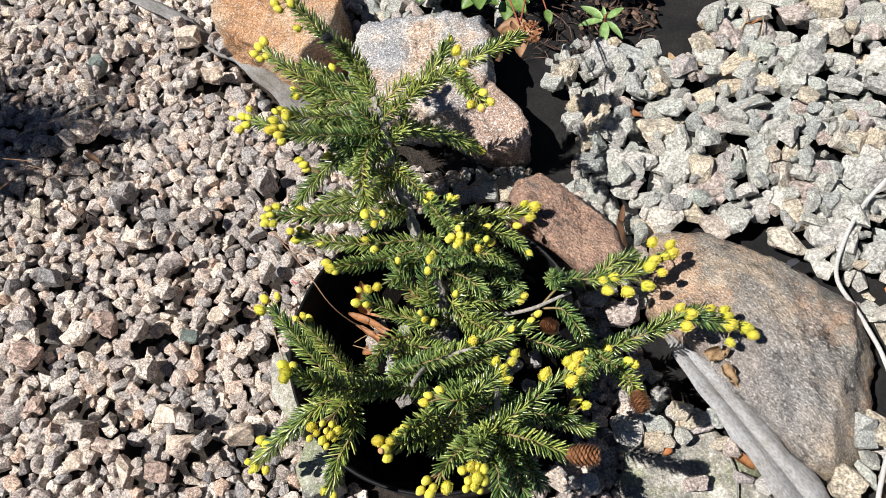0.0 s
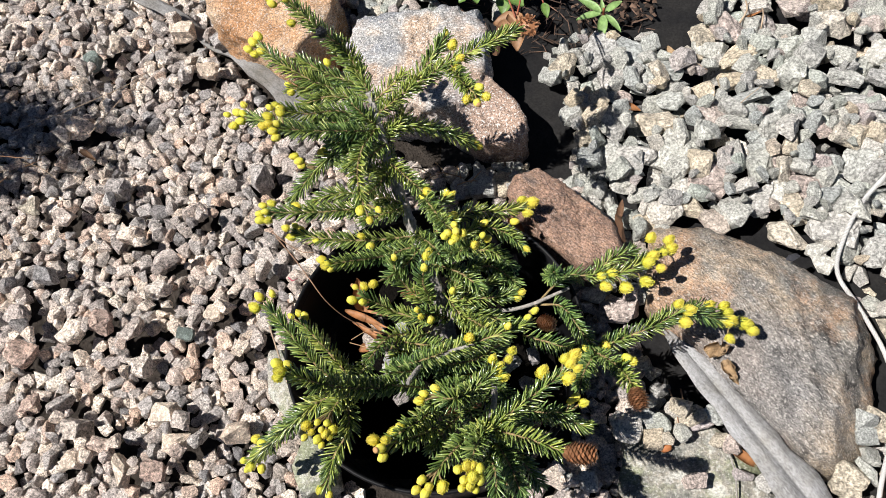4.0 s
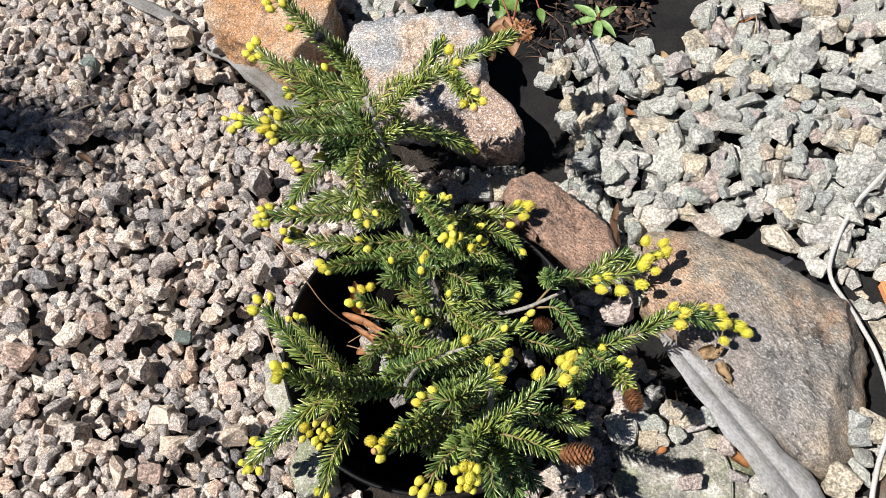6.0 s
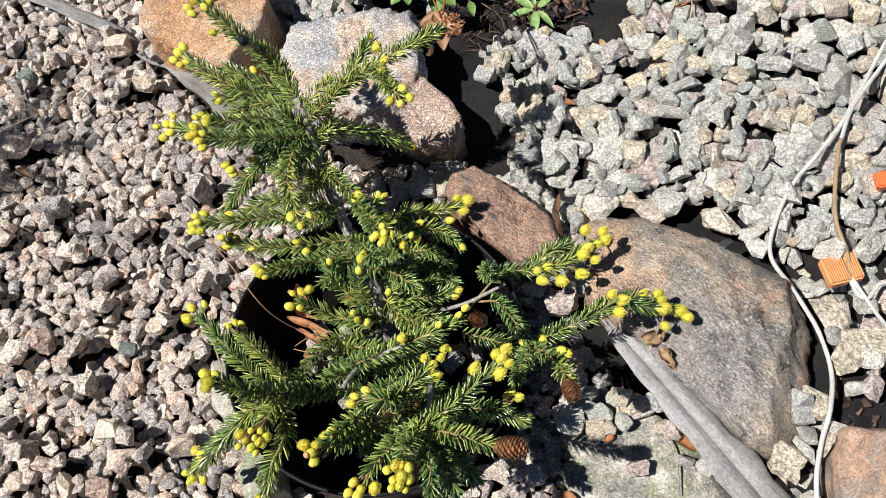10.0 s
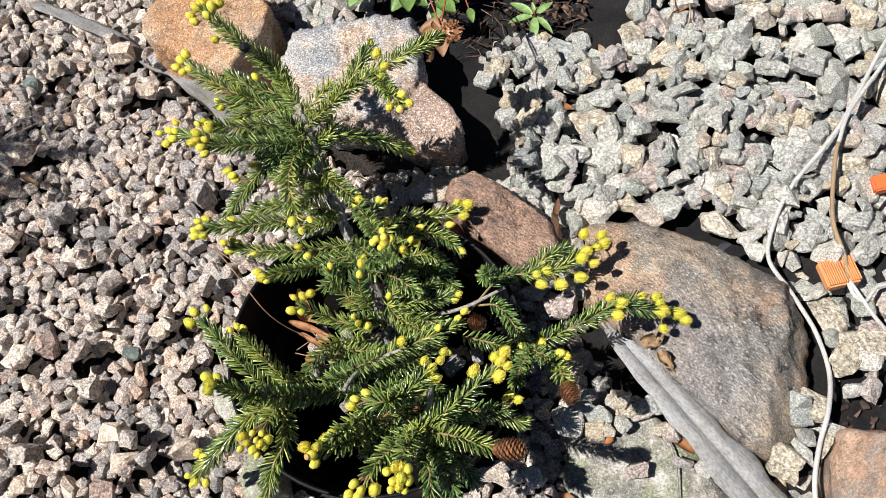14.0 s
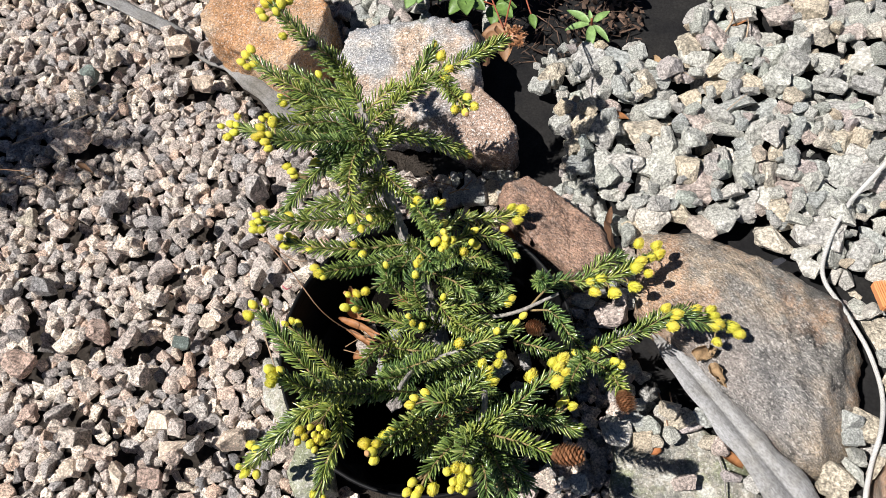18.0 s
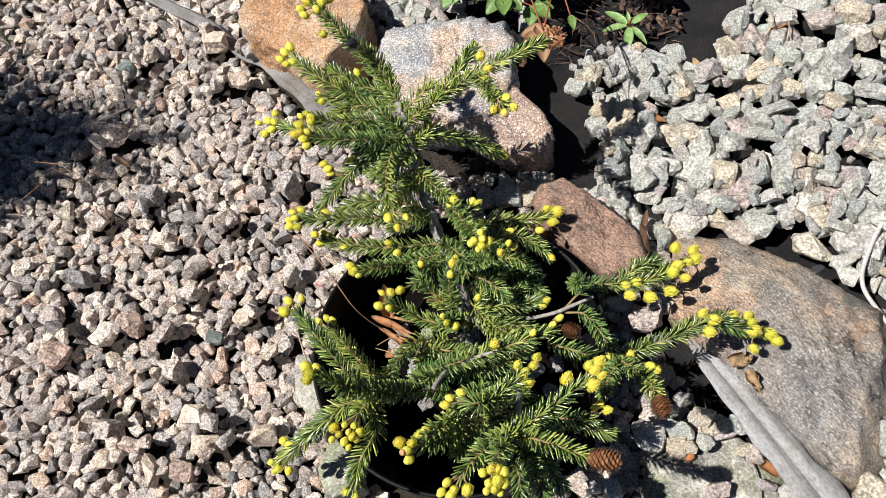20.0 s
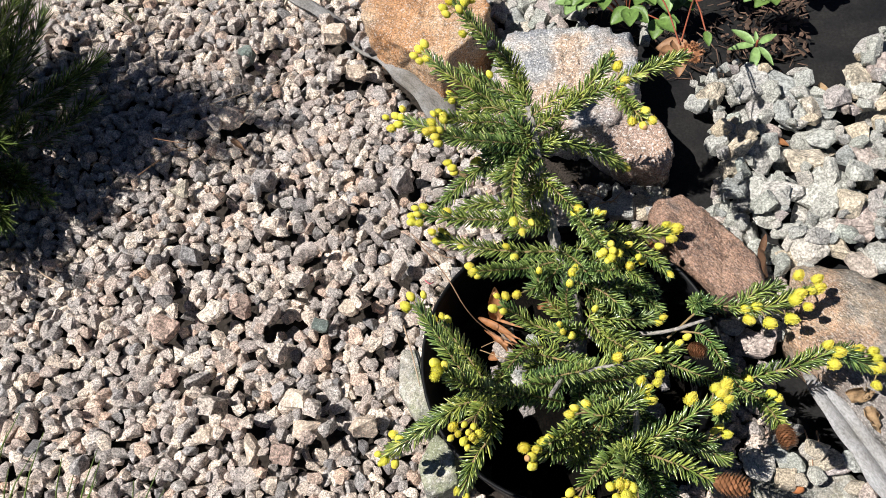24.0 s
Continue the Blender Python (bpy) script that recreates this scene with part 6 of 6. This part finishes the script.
for at, h, l in (((0.034, 0.716, 0.172), 280, 0.020), ((0.020, 0.765, 0.172), 20, 0.016), ((-0.022, 0.755, 0.194), 190, 0.016), ((0.022, 0.770, 0.165), 130, 0.015)):
    leaf_part(runner, tuple(np.array(at) - o), h, 5, l, l * 0.6, M_LEAF if h != 20 else M_STEM_RED, curl=0.25)
for h, l, wdt, p in ((165, 0.026, 0.030, 10), (215, 0.028, 0.030, 0), (270, 0.030, 0.022, -6), (100, 0.018, 0.022, 22)):
    leaf_part(runner, tuple(np.array((0.000, 0.662, 0.200)) - o), h, p, l, wdt, M_PETAL, "petal", curl=0.25, fold=0.45)
vv, ff = ball(2)
head = vv * (0.0125, 0.012, 0.010)
g = np.random.default_rng(3)
d = g.normal(size=(90, 3)) + np.array((0, 0, 0.8)); d /= np.linalg.norm(d, axis=1)[:, None]
nv, nf = needles(d * (0.0115, 0.011, 0.009), d, np.full(90, 0.0045), np.full(90, 0.0020), np.zeros((90, 1)), np.roll(d, 1, 1))
child("seed_head", mesh_of("seed_head", np.vstack([head, nv]) + (np.array((0.013, 0.656, 0.203)) - o), list(ff) + [tuple(q + len(head) for q in p) for p in nf], M_CONE), runner, "bristly red-brown seed head")

# bark crumbs and dead needles on the bare soil
BARK_BITS = [mesh_arrays(stone_mesh(M_SEED, 700 + i, 0.22, 8, 0, (0.35, 0.7))) for i in range(8)]
g = np.random.default_rng(11)
n = 600
base = np.stack([g.uniform(-0.13, 0.20, n), g.uniform(0.80, 1.03, n), g.uniform(-0.026, -0.004, n)], 1)
keep = ~((base[:, 0] < 0.0) & (base[:, 1] < 0.86))
base = base[keep]
way = np.stack([g.normal(size=len(base)), g.normal(size=len(base)), g.normal(size=len(base)) * 0.25], 1)
way /= np.linalg.norm(way, axis=1)[:, None]
nv, nf = needles(base, way, g.uniform(0.008, 0.03, len(base)), g.uniform(0.0008, 0.003, len(base)), g.normal(0, 0.1, len(base))[:, None], np.tile((0.0, 0.1, 1.0), (len(base), 1)))
V, Fs, off = [nv], list(nf), len(nv)
for k in range(280):                     # flat bark crumbs among the needles
    cv, cf = BARK_BITS[k % len(BARK_BITS)]
    x, y, l = g.uniform(0.085, 0.20), g.uniform(0.83, 1.04), g.uniform(0.003, 0.009)
    r = np.array(Euler((g.normal() * 0.35, g.normal() * 0.35, g.uniform(0, 6.28))).to_matrix())
    V.append(cv @ r.T * l + (x, y, -0.020 + g.uniform(0, 0.010)))
    Fs += [tuple(q + off for q in p) for p in cf]
    off += len(cv)
for k in range(90):                      # and on the bare cloth beside the tan rock
    cv, cf = BARK_BITS[k % len(BARK_BITS)]
    r = np.array(Euler((g.normal() * 0.3, g.normal() * 0.3, g.uniform(0, 6.28))).to_matrix())
    V.append(cv @ r.T * g.uniform(0.002, 0.008) + (g.uniform(0.40, 0.54), g.uniform(0.205, 0.275), -0.020 + g.uniform(0, 0.006)))
    Fs += [tuple(q + off for q in p) for p in cf]
    off += len(cv)
tagged(new("bark_litter", mesh_of("bark_litter", np.vstack(V), Fs, plain("brown bark litter", (0.085, 0.052, 0.036), 0.85, 0.5, 90, island=0.7))), "brown bark crumbs and dead needles on soil", "litter", kind="stuff")

# ---- cords and clip ----


def cord(pts, r, mat, label, parent=None):
    C = spline(pts, 0.0045)
    C[:, 2] += 0.0015 * fnoise(C, 30, 2)
    sides = 10
    v, f = tube(C, r, sides)
    me = mesh_of("cord", v, f, mat, True)
    uv = me.uv_layers.new(name="UVMap")
    run = np.concatenate([[0], np.cumsum(np.linalg.norm(np.diff(C, axis=0), axis=1))]) / (r * 2.0)
    for poly in me.polygons:
        for li, vi in zip(poly.loop_indices, poly.vertices):
            k = vi % sides
            if k == 0 and any(w % sides == sides - 1 for w in poly.vertices):
                k = sides
            uv.data[li].uv = (run[min(vi // sides, len(run) - 1)], k / sides * 3)
    if parent:
        return child("cord", me, parent, label)
    return tagged(new("cord", me), label, "cord", "cords on the stones")


cord([(0.72, 0.90, 0.016), (0.64, 0.795, 0.018), (0.557, 0.687, 0.032), (0.471, 0.571, 0.034), (0.399, 0.499, 0.032), (0.367, 0.450, 0.024), (0.356, 0.414, 0.016), (0.371, 0.376, 0.010), (0.390, 0.327, 0.002), (0.393, 0.278, 0.006), (0.377, 0.228, 0.020), (0.357, 0.187, 0.018), (0.342, 0.136, 0.014), (0.335, 0.04, 0.012)], 0.0027, M_CORD, "white braided cord lying over the grey stones")
fast = thing("cord_clip", "orange ribbed plastic clip holding cords", "clip", (0.430, 0.385, 0.016))


def clip_half(x0, x1, ridges, turn):
    bm = bmesh.new()
    bmesh.ops.create_cube(bm, size=1)
    bmesh.ops.scale(bm, vec=(x1 - x0, 0.034, 0.013), verts=bm.verts)
    bmesh.ops.translate(bm, vec=((x0 + x1) / 2, 0, 0.004), verts=bm.verts)
    bmesh.ops.bevel(bm, geom=list(bm.edges), offset=0.0016, segments=2, affect="EDGES")
    half = child("clip_half", bm_mesh("clip_half", bm, M_ORANGE), fast, "", Euler((0, 0, radians(turn))).to_matrix().to_4x4())
    bm = bmesh.new()
    bmesh.ops.create_cube(bm, size=1)
    bmesh.ops.scale(bm, vec=(0.0014, 0.031, 0.0022), verts=bm.verts)
    bmesh.ops.bevel(bm, geom=list(bm.edges), offset=0.0003, segments=1, affect="EDGES")
    ridge = bm_mesh("ridge", bm, M_ORANGE)
    for i in range(ridges):
        child("ridge", ridge, half, "", Matrix.Translation((x0 + (x1 - x0) * (i + 0.5) / ridges, 0, 0.0125)))
    return half


clip_half(-0.022, 0.001, 9, 8)
clip_half(0.004, 0.017, 5, 8)
oc = np.array((0.430, 0.385, 0.016))
cord([np.array(p) - oc for p in ((0.74, 0.87, 0.016), (0.65, 0.775, 0.018), (0.560, 0.671, 0.033), (0.492, 0.595, 0.036), (0.466, 0.550, 0.036))], 0.0026, M_CORD, "white braided cord", fast)
cord([np.array(p) - oc for p in ((0.466, 0.550, 0.036), (0.458, 0.533, 0.036), (0.441, 0.478, 0.033), (0.435, 0.441, 0.028), (0.436, 0.402, 0.030), (0.435, 0.375, 0.024))], 0.0026, M_ROPE, "tan weathered cord", fast)
cord([np.array(p) - oc for p in ((0.434, 0.374, 0.022), (0.437, 0.355, 0.022), (0.446, 0.346, 0.022), (0.460, 0.358, 0.020), (0.474, 0.365, 0.018), (0.55, 0.37, 0.010))], 0.0023, M_CORD, "thin white cord", fast)
cord([np.array(p) - oc for p in ((0.436, 0.372, 0.024), (0.446, 0.345, 0.022), (0.461, 0.314, 0.016), (0.51, 0.26, -0.010), (0.56, 0.22, -0.014))], 0.0023, M_CORD, "thin white cord", fast)
bm = bmesh.new()
bmesh.ops.create_cube(bm, size=1)
bmesh.ops.scale(bm, vec=(0.05, 0.020, 0.016), verts=bm.verts)
bmesh.ops.bevel(bm, geom=list(bm.edges), offset=0.002, segments=2, affect="EDGES")
bar = tagged(new("plastic_clip", bm_mesh("plastic_clip", bm, M_RED)), "orange-red plastic clip among the stones", "clip")
bar.matrix_basis = pose(0.515, 0.490, 0.033, 6, -8, 4)

# ---- dry leaves, twigs and straws ----


def dry_leaf(x, y, z, heading, pitch, length, width, curl=0.5, fold=0.6, roll=0, label="curled orange-brown dry leaf on the ground"):
    v, f = leaf_blade(length, width, curl, fold, 8, 0, 0.0008)
    v[:, 2] += 0.12 * length * fnoise(v, 60, heading * 0.1)
    ob = tagged(new("dry_leaf", mesh_of("dry_leaf", v, f, M_LEAF_DRY, True)), label, "leaf", "dry leaves")
    ob.matrix_basis = Matrix.Translation((x, y, z)) @ Euler((radians(roll), -radians(pitch), radians(heading))).to_matrix().to_4x4()
    return ob


dry_leaf(0.205, 0.216, 0.006, -32, 6, 0.036, 0.013)
for x, y, z, h, l in ((0.188, 0.320, 0.040, -15, 0.028), (0.202, 0.312, 0.046, 50, 0.020), (0.208, 0.304, 0.044, -75, 0.026)):
    ob = dry_leaf(x, y, z, h, 8, l, l * 0.55, 0.7, 1.4, 25, "crumpled tan dry leaf between branch and rock")
    ob.data.materials[0] = M_LEAF_TAN
    for p in ob.data.vertices:
        p.co += Vector((1, 1, 1.5)) * 0.006 * noise.noise(p.co * 160 + Vector((h, 0, 0)))
dry_leaf(-0.022, 0.505, 0.026, -55, -10, 0.034, 0.018)
dry_leaf(0.205, 0.772, 0.004, -80, 6, 0.045, 0.016, 0.1, 0.2, label="flat brown bark flake between stones").data.materials[0] = M_LEAF_TAN
dry_leaf(0.135, 0.668, 0.016, -5, 4, 0.022, 0.012)
dry_leaf(0.318, 0.812, 0.006, 40, 10, 0.040, 0.024)
dry_leaf(0.112, 0.498, 0.012, 75, 12, 0.032, 0.010, 0.2, 0.5, label="dark brown dry leaf wedged between rocks").data.materials[0] = M_SEED
dry_leaf(0.085, 0.165, 0.0, -70, 10, 0.030, 0.016)
dry_leaf(-0.204, 0.396, 0.014, 95, 66, 0.046, 0.022, 0.2, 0.7, label="upright orange-brown dry leaf inside the pot")
for x, y, z, h, l, w in ((-0.222, 0.392, 0.010, -24, 0.055, 0.0055), (-0.220, 0.384, 0.004, -33, 0.052, 0.0045), (-0.214, 0.398, 0.014, -18, 0.046, 0.0040), (-0.196, 0.380, 0.012, -40, 0.040, 0.0050), (-0.208, 0.374, 0.002, -12, 0.044, 0.0036)):
    dry_leaf(x, y, z, h, 6, l, w, 0.05, 0.15, 12, label="long dry leaf shard inside the pot")
dry_leaf(-0.228, 0.396, 0.016, -26, 4, 0.052, 0.011, 0.15, 0.5, 14, label="broad split orange-brown dry leaf inside the pot")
dry_leaf(-0.216, 0.383, 0.006, -38, 2, 0.036, 0.008, 0.3, 0.6, -10, label="folded orange-brown dry leaf inside the pot")
dry_leaf(-0.182, 0.342, 0.012, 42, 12, 0.032, 0.017, 0.3, 0.4, label="pale tan dry leaf inside the pot").data.materials[0] = M_LEAF_TAN
dry_leaf(-0.214, 0.352, -0.010, 20, 10, 0.026, 0.014, label="curled dark dry leaf inside the pot")
dry_leaf(-0.152, 0.395, 0.055, 15, 5, 0.030, 0.014, label="orange-brown dry leaf caught among the twigs")
dry_leaf(-0.105, 0.24, 0.10, 15, 5, 0.05, 0.018, label="brown dry leaf caught among the twigs")
for x, y, z in ((0.138, 0.220, 0.002), (0.248, 0.203, 0.006), (0.17, 0.13, 0.0)):
    v, f = ball(2)
    tagged(new("dry_berry", mesh_of("dry_berry", v * (0.0085, 0.006, 0.0055) * (1 + 0.12 * fnoise(v, 2.5, x * 50))[:, None] + (x, y, z), f, plain("orange-brown husk", (0.42, 0.16, 0.06), 0.5, 0.3, 200), True)), "small orange-brown dry husk on the stones", "seed", "dry husks")


def straw(pts, r=0.0007, label="thin dry straw lying on the gravel", mat=M_STRAW):
    C = spline(pts, 0.008)
    v, f = tube(C, np.linspace(r, r * 0.6, len(C)), 5)
    return tagged(new("straw", mesh_of("straw", v, f, mat, True)), label, "straw", "dry straws")


straw([(-0.73, 0.694, 0.024), (-0.66, 0.718, 0.026), (-0.572, 0.757, 0.026), (-0.540, 0.778, 0.027)])
straw([(-0.610, 0.680, 0.023), (-0.58, 0.722, 0.026), (-0.548, 0.768, 0.027)])
straw([(-0.885, 0.460, 0.022), (-0.846, 0.427, 0.027), (-0.805, 0.410, 0.023)], 0.0014)
straw([(-0.70, 0.64, 0.024), (-0.67, 0.628, 0.026), (-0.64, 0.606, 0.024)])
straw([(-0.320, 0.496, 0.030), (-0.280, 0.443, 0.075), (-0.253, 0.405, 0.098), (-0.236, 0.383, 0.080), (-0.220, 0.374, 0.050), (-0.199, 0.369, 0.025), (-0.168, 0.361, 0.015), (-0.128, 0.353, 0.030)], 0.0009, "long dry stalk bent over the pot rim", M_STALK)
straw([(-0.326, 0.504, 0.030), (-0.298, 0.475, 0.050), (-0.265, 0.444, 0.085), (-0.251, 0.441, 0.090)], 0.0008, "long dry stalk bent over the pot rim", M_STALK)
straw([(-0.318, 0.375, 0.028), (-0.300, 0.335, 0.040), (-0.285, 0.295, 0.038)], 0.0012)
straw([(0.150, 0.285, 0.004), (0.153, 0.262, 0.014), (0.156, 0.236, 0.004)], 0.0011, mat=M_STALK)
straw([(0.163, 0.285, 0.004), (0.162, 0.262, 0.014), (0.158, 0.236, 0.004)], 0.0011, mat=M_STALK)
straw([(0.204, 0.212, 0.006), (0.208, 0.19, 0.008), (0.205, 0.15, 0.004)], 0.0013, "thin dark twig lying on the slab", M_BARK)
straw([(0.216, 0.745, 0.016), (0.235, 0.728, 0.020), (0.25, 0.715, 0.018)])
straw([(0.275, 0.650, 0.020), (0.290, 0.662, 0.024), (0.315, 0.682, 0.022)])
straw([(0.30, 0.79, 0.010), (0.315, 0.81, 0.02), (0.318, 0.84, 0.012)], 0.0016)
straw([(0.330, 0.78, 0.010), (0.335, 0.80, 0.02), (0.338, 0.82, 0.012)], 0.0013)
g = np.random.default_rng(44)
for k in range(5):
    x, y, h = -0.185 + g.uniform(-0.02, 0.05), 0.362 + g.uniform(-0.02, 0.02), g.uniform(-0.9, 0.6)
    l = g.uniform(0.012, 0.03)
    straw([(x - l * math.cos(h), y - l * math.sin(h), -0.004), (x, y + g.uniform(-0.005, 0.005), 0.006), (x + l * math.cos(h), y + l * math.sin(h), 0.0)], 0.0007, "dry brown stalk in the pot", M_LEAF_TAN)
straw([(-0.299, 0.438, 0.030), (-0.291, 0.430, 0.036), (-0.287, 0.436, 0.030)], 0.0009, "tiny pink thread caught beside the pot rim", plain("pink thread", (0.55, 0.10, 0.14), 0.7))
dry_leaf(-0.617, 0.652, 0.026, -30, 8, 0.024, 0.010, label="curled brown dry leaf in the shade on gravel").data.materials[0] = M_PETAL
for pts in (([(-0.149, 0.604, 0.002), (-0.136, 0.595, 0.012), (-0.124, 0.589, 0.004)]),
            ([(-0.135, 0.577, 0.002), (-0.120, 0.582, 0.012), (-0.108, 0.590, 0.004)]),
            ([(-0.116, 0.594, 0.002), (-0.099, 0.584, 0.012), (-0.081, 0.581, 0.004)]),
            ([(-0.118, 0.609, 0.002), (-0.108, 0.592, 0.012), (-0.105, 0.588, 0.004)]),
            ([(-0.089, 0.572, 0.002), (-0.073, 0.571, 0.012), (-0.062, 0.575, 0.004)]),
            ([(-0.089, 0.601, 0.002), (-0.085, 0.587, 0.012), (-0.084, 0.579, 0.004)]),
            ([(-0.141, 0.575, 0.002), (-0.129, 0.570, 0.012), (-0.118, 0.568, 0.004)]),
            ([(-0.071, 0.575, 0.002), (-0.064, 0.576, 0.012), (-0.056, 0.591, 0.004)]),
            ([(-0.154, 0.596, 0.002), (-0.145, 0.576, 0.012), (-0.142, 0.570, 0.004)])):
    straw(pts, 0.0010, "grey-brown dead stalk lying in shade between rocks", M_LEAF_TAN)
for pts in (([(-0.748, 0.591, 0.022), (-0.731, 0.602, 0.027), (-0.719, 0.619, 0.023)]),
            ([(-0.744, 0.656, 0.022), (-0.713, 0.648, 0.027), (-0.687, 0.646, 0.023)]),
            ([(-0.697, 0.634, 0.022), (-0.682, 0.636, 0.027), (-0.674, 0.644, 0.023)])):
    straw(pts, 0.0009, "red-brown fallen pine needles on gravel", M_PETAL)
chip = stone_mesh(M_SEED, 77, 0.3)
stub = tagged(new("bark_chip", chip), "dark brown bark chip wedged between rocks", "bark")
stub.matrix_basis = Matrix.Translation((0.112, 0.482, 0.022)) @ Euler((0.3, 0.2, 1.5)).to_matrix().to_4x4() @ Matrix.Diagonal((0.026, 0.010, 0.012, 1))

flake = tagged(new("bark_chip", stone_mesh(M_SEED, 52, 0.25)), "dark brown bark flake leaning on the pale rock", "bark")
flake.matrix_basis = Matrix.Translation((-0.030, 0.762, 0.040)) @ Euler((0.2, 0.5, 1.5)).to_matrix().to_4x4() @ Matrix.Diagonal((0.024, 0.008, 0.010, 1))

pit = tagged(new("bark_chip", stone_mesh(M_DEADBUD, 41, 0.5)), "small black chip lying on the big rock", "bark")
pit.matrix_basis = Matrix.Translation((0.302, 0.425, 0.040)) @ Euler((0.1, 0.2, 0.5)).to_matrix().to_4x4() @ Matrix.Diagonal((0.010, 0.005, 0.006, 1))

# stones lying on the soil in the pot
g = np.random.default_rng(21)
for k, (x, y, s) in enumerate(((-0.166, 0.322, 0.024), (-0.136, 0.334, 0.018), (-0.162, 0.350, 0.022), (-0.172, 0.342, 0.016), (-0.196, 0.362, 0.017), (-0.188, 0.385, 0.013), (-0.160, 0.378, 0.012), (-0.205, 0.335, 0.010), (-0.15, 0.34, 0.012), (-0.03, 0.33, 0.016), (-0.01, 0.30, 0.014), (-0.05, 0.28, 0.015), (-0.08, 0.25, 0.014), (-0.16, 0.29, 0.011), (0.0, 0.34, 0.012), (-0.06, 0.39, 0.013), (-0.10, 0.40, 0.012))):
    me = (fine_shapes if k % 3 else rough_shapes)[k][1]
    child("stone", me, soil, m=Matrix.Translation((x - POT[0], y - POT[1], -0.014)) @ Euler((g.normal() * 0.2, g.normal() * 0.2, g.uniform(0, 3))).to_matrix().to_4x4() @ Matrix.Diagonal((s, s, s, 1)))
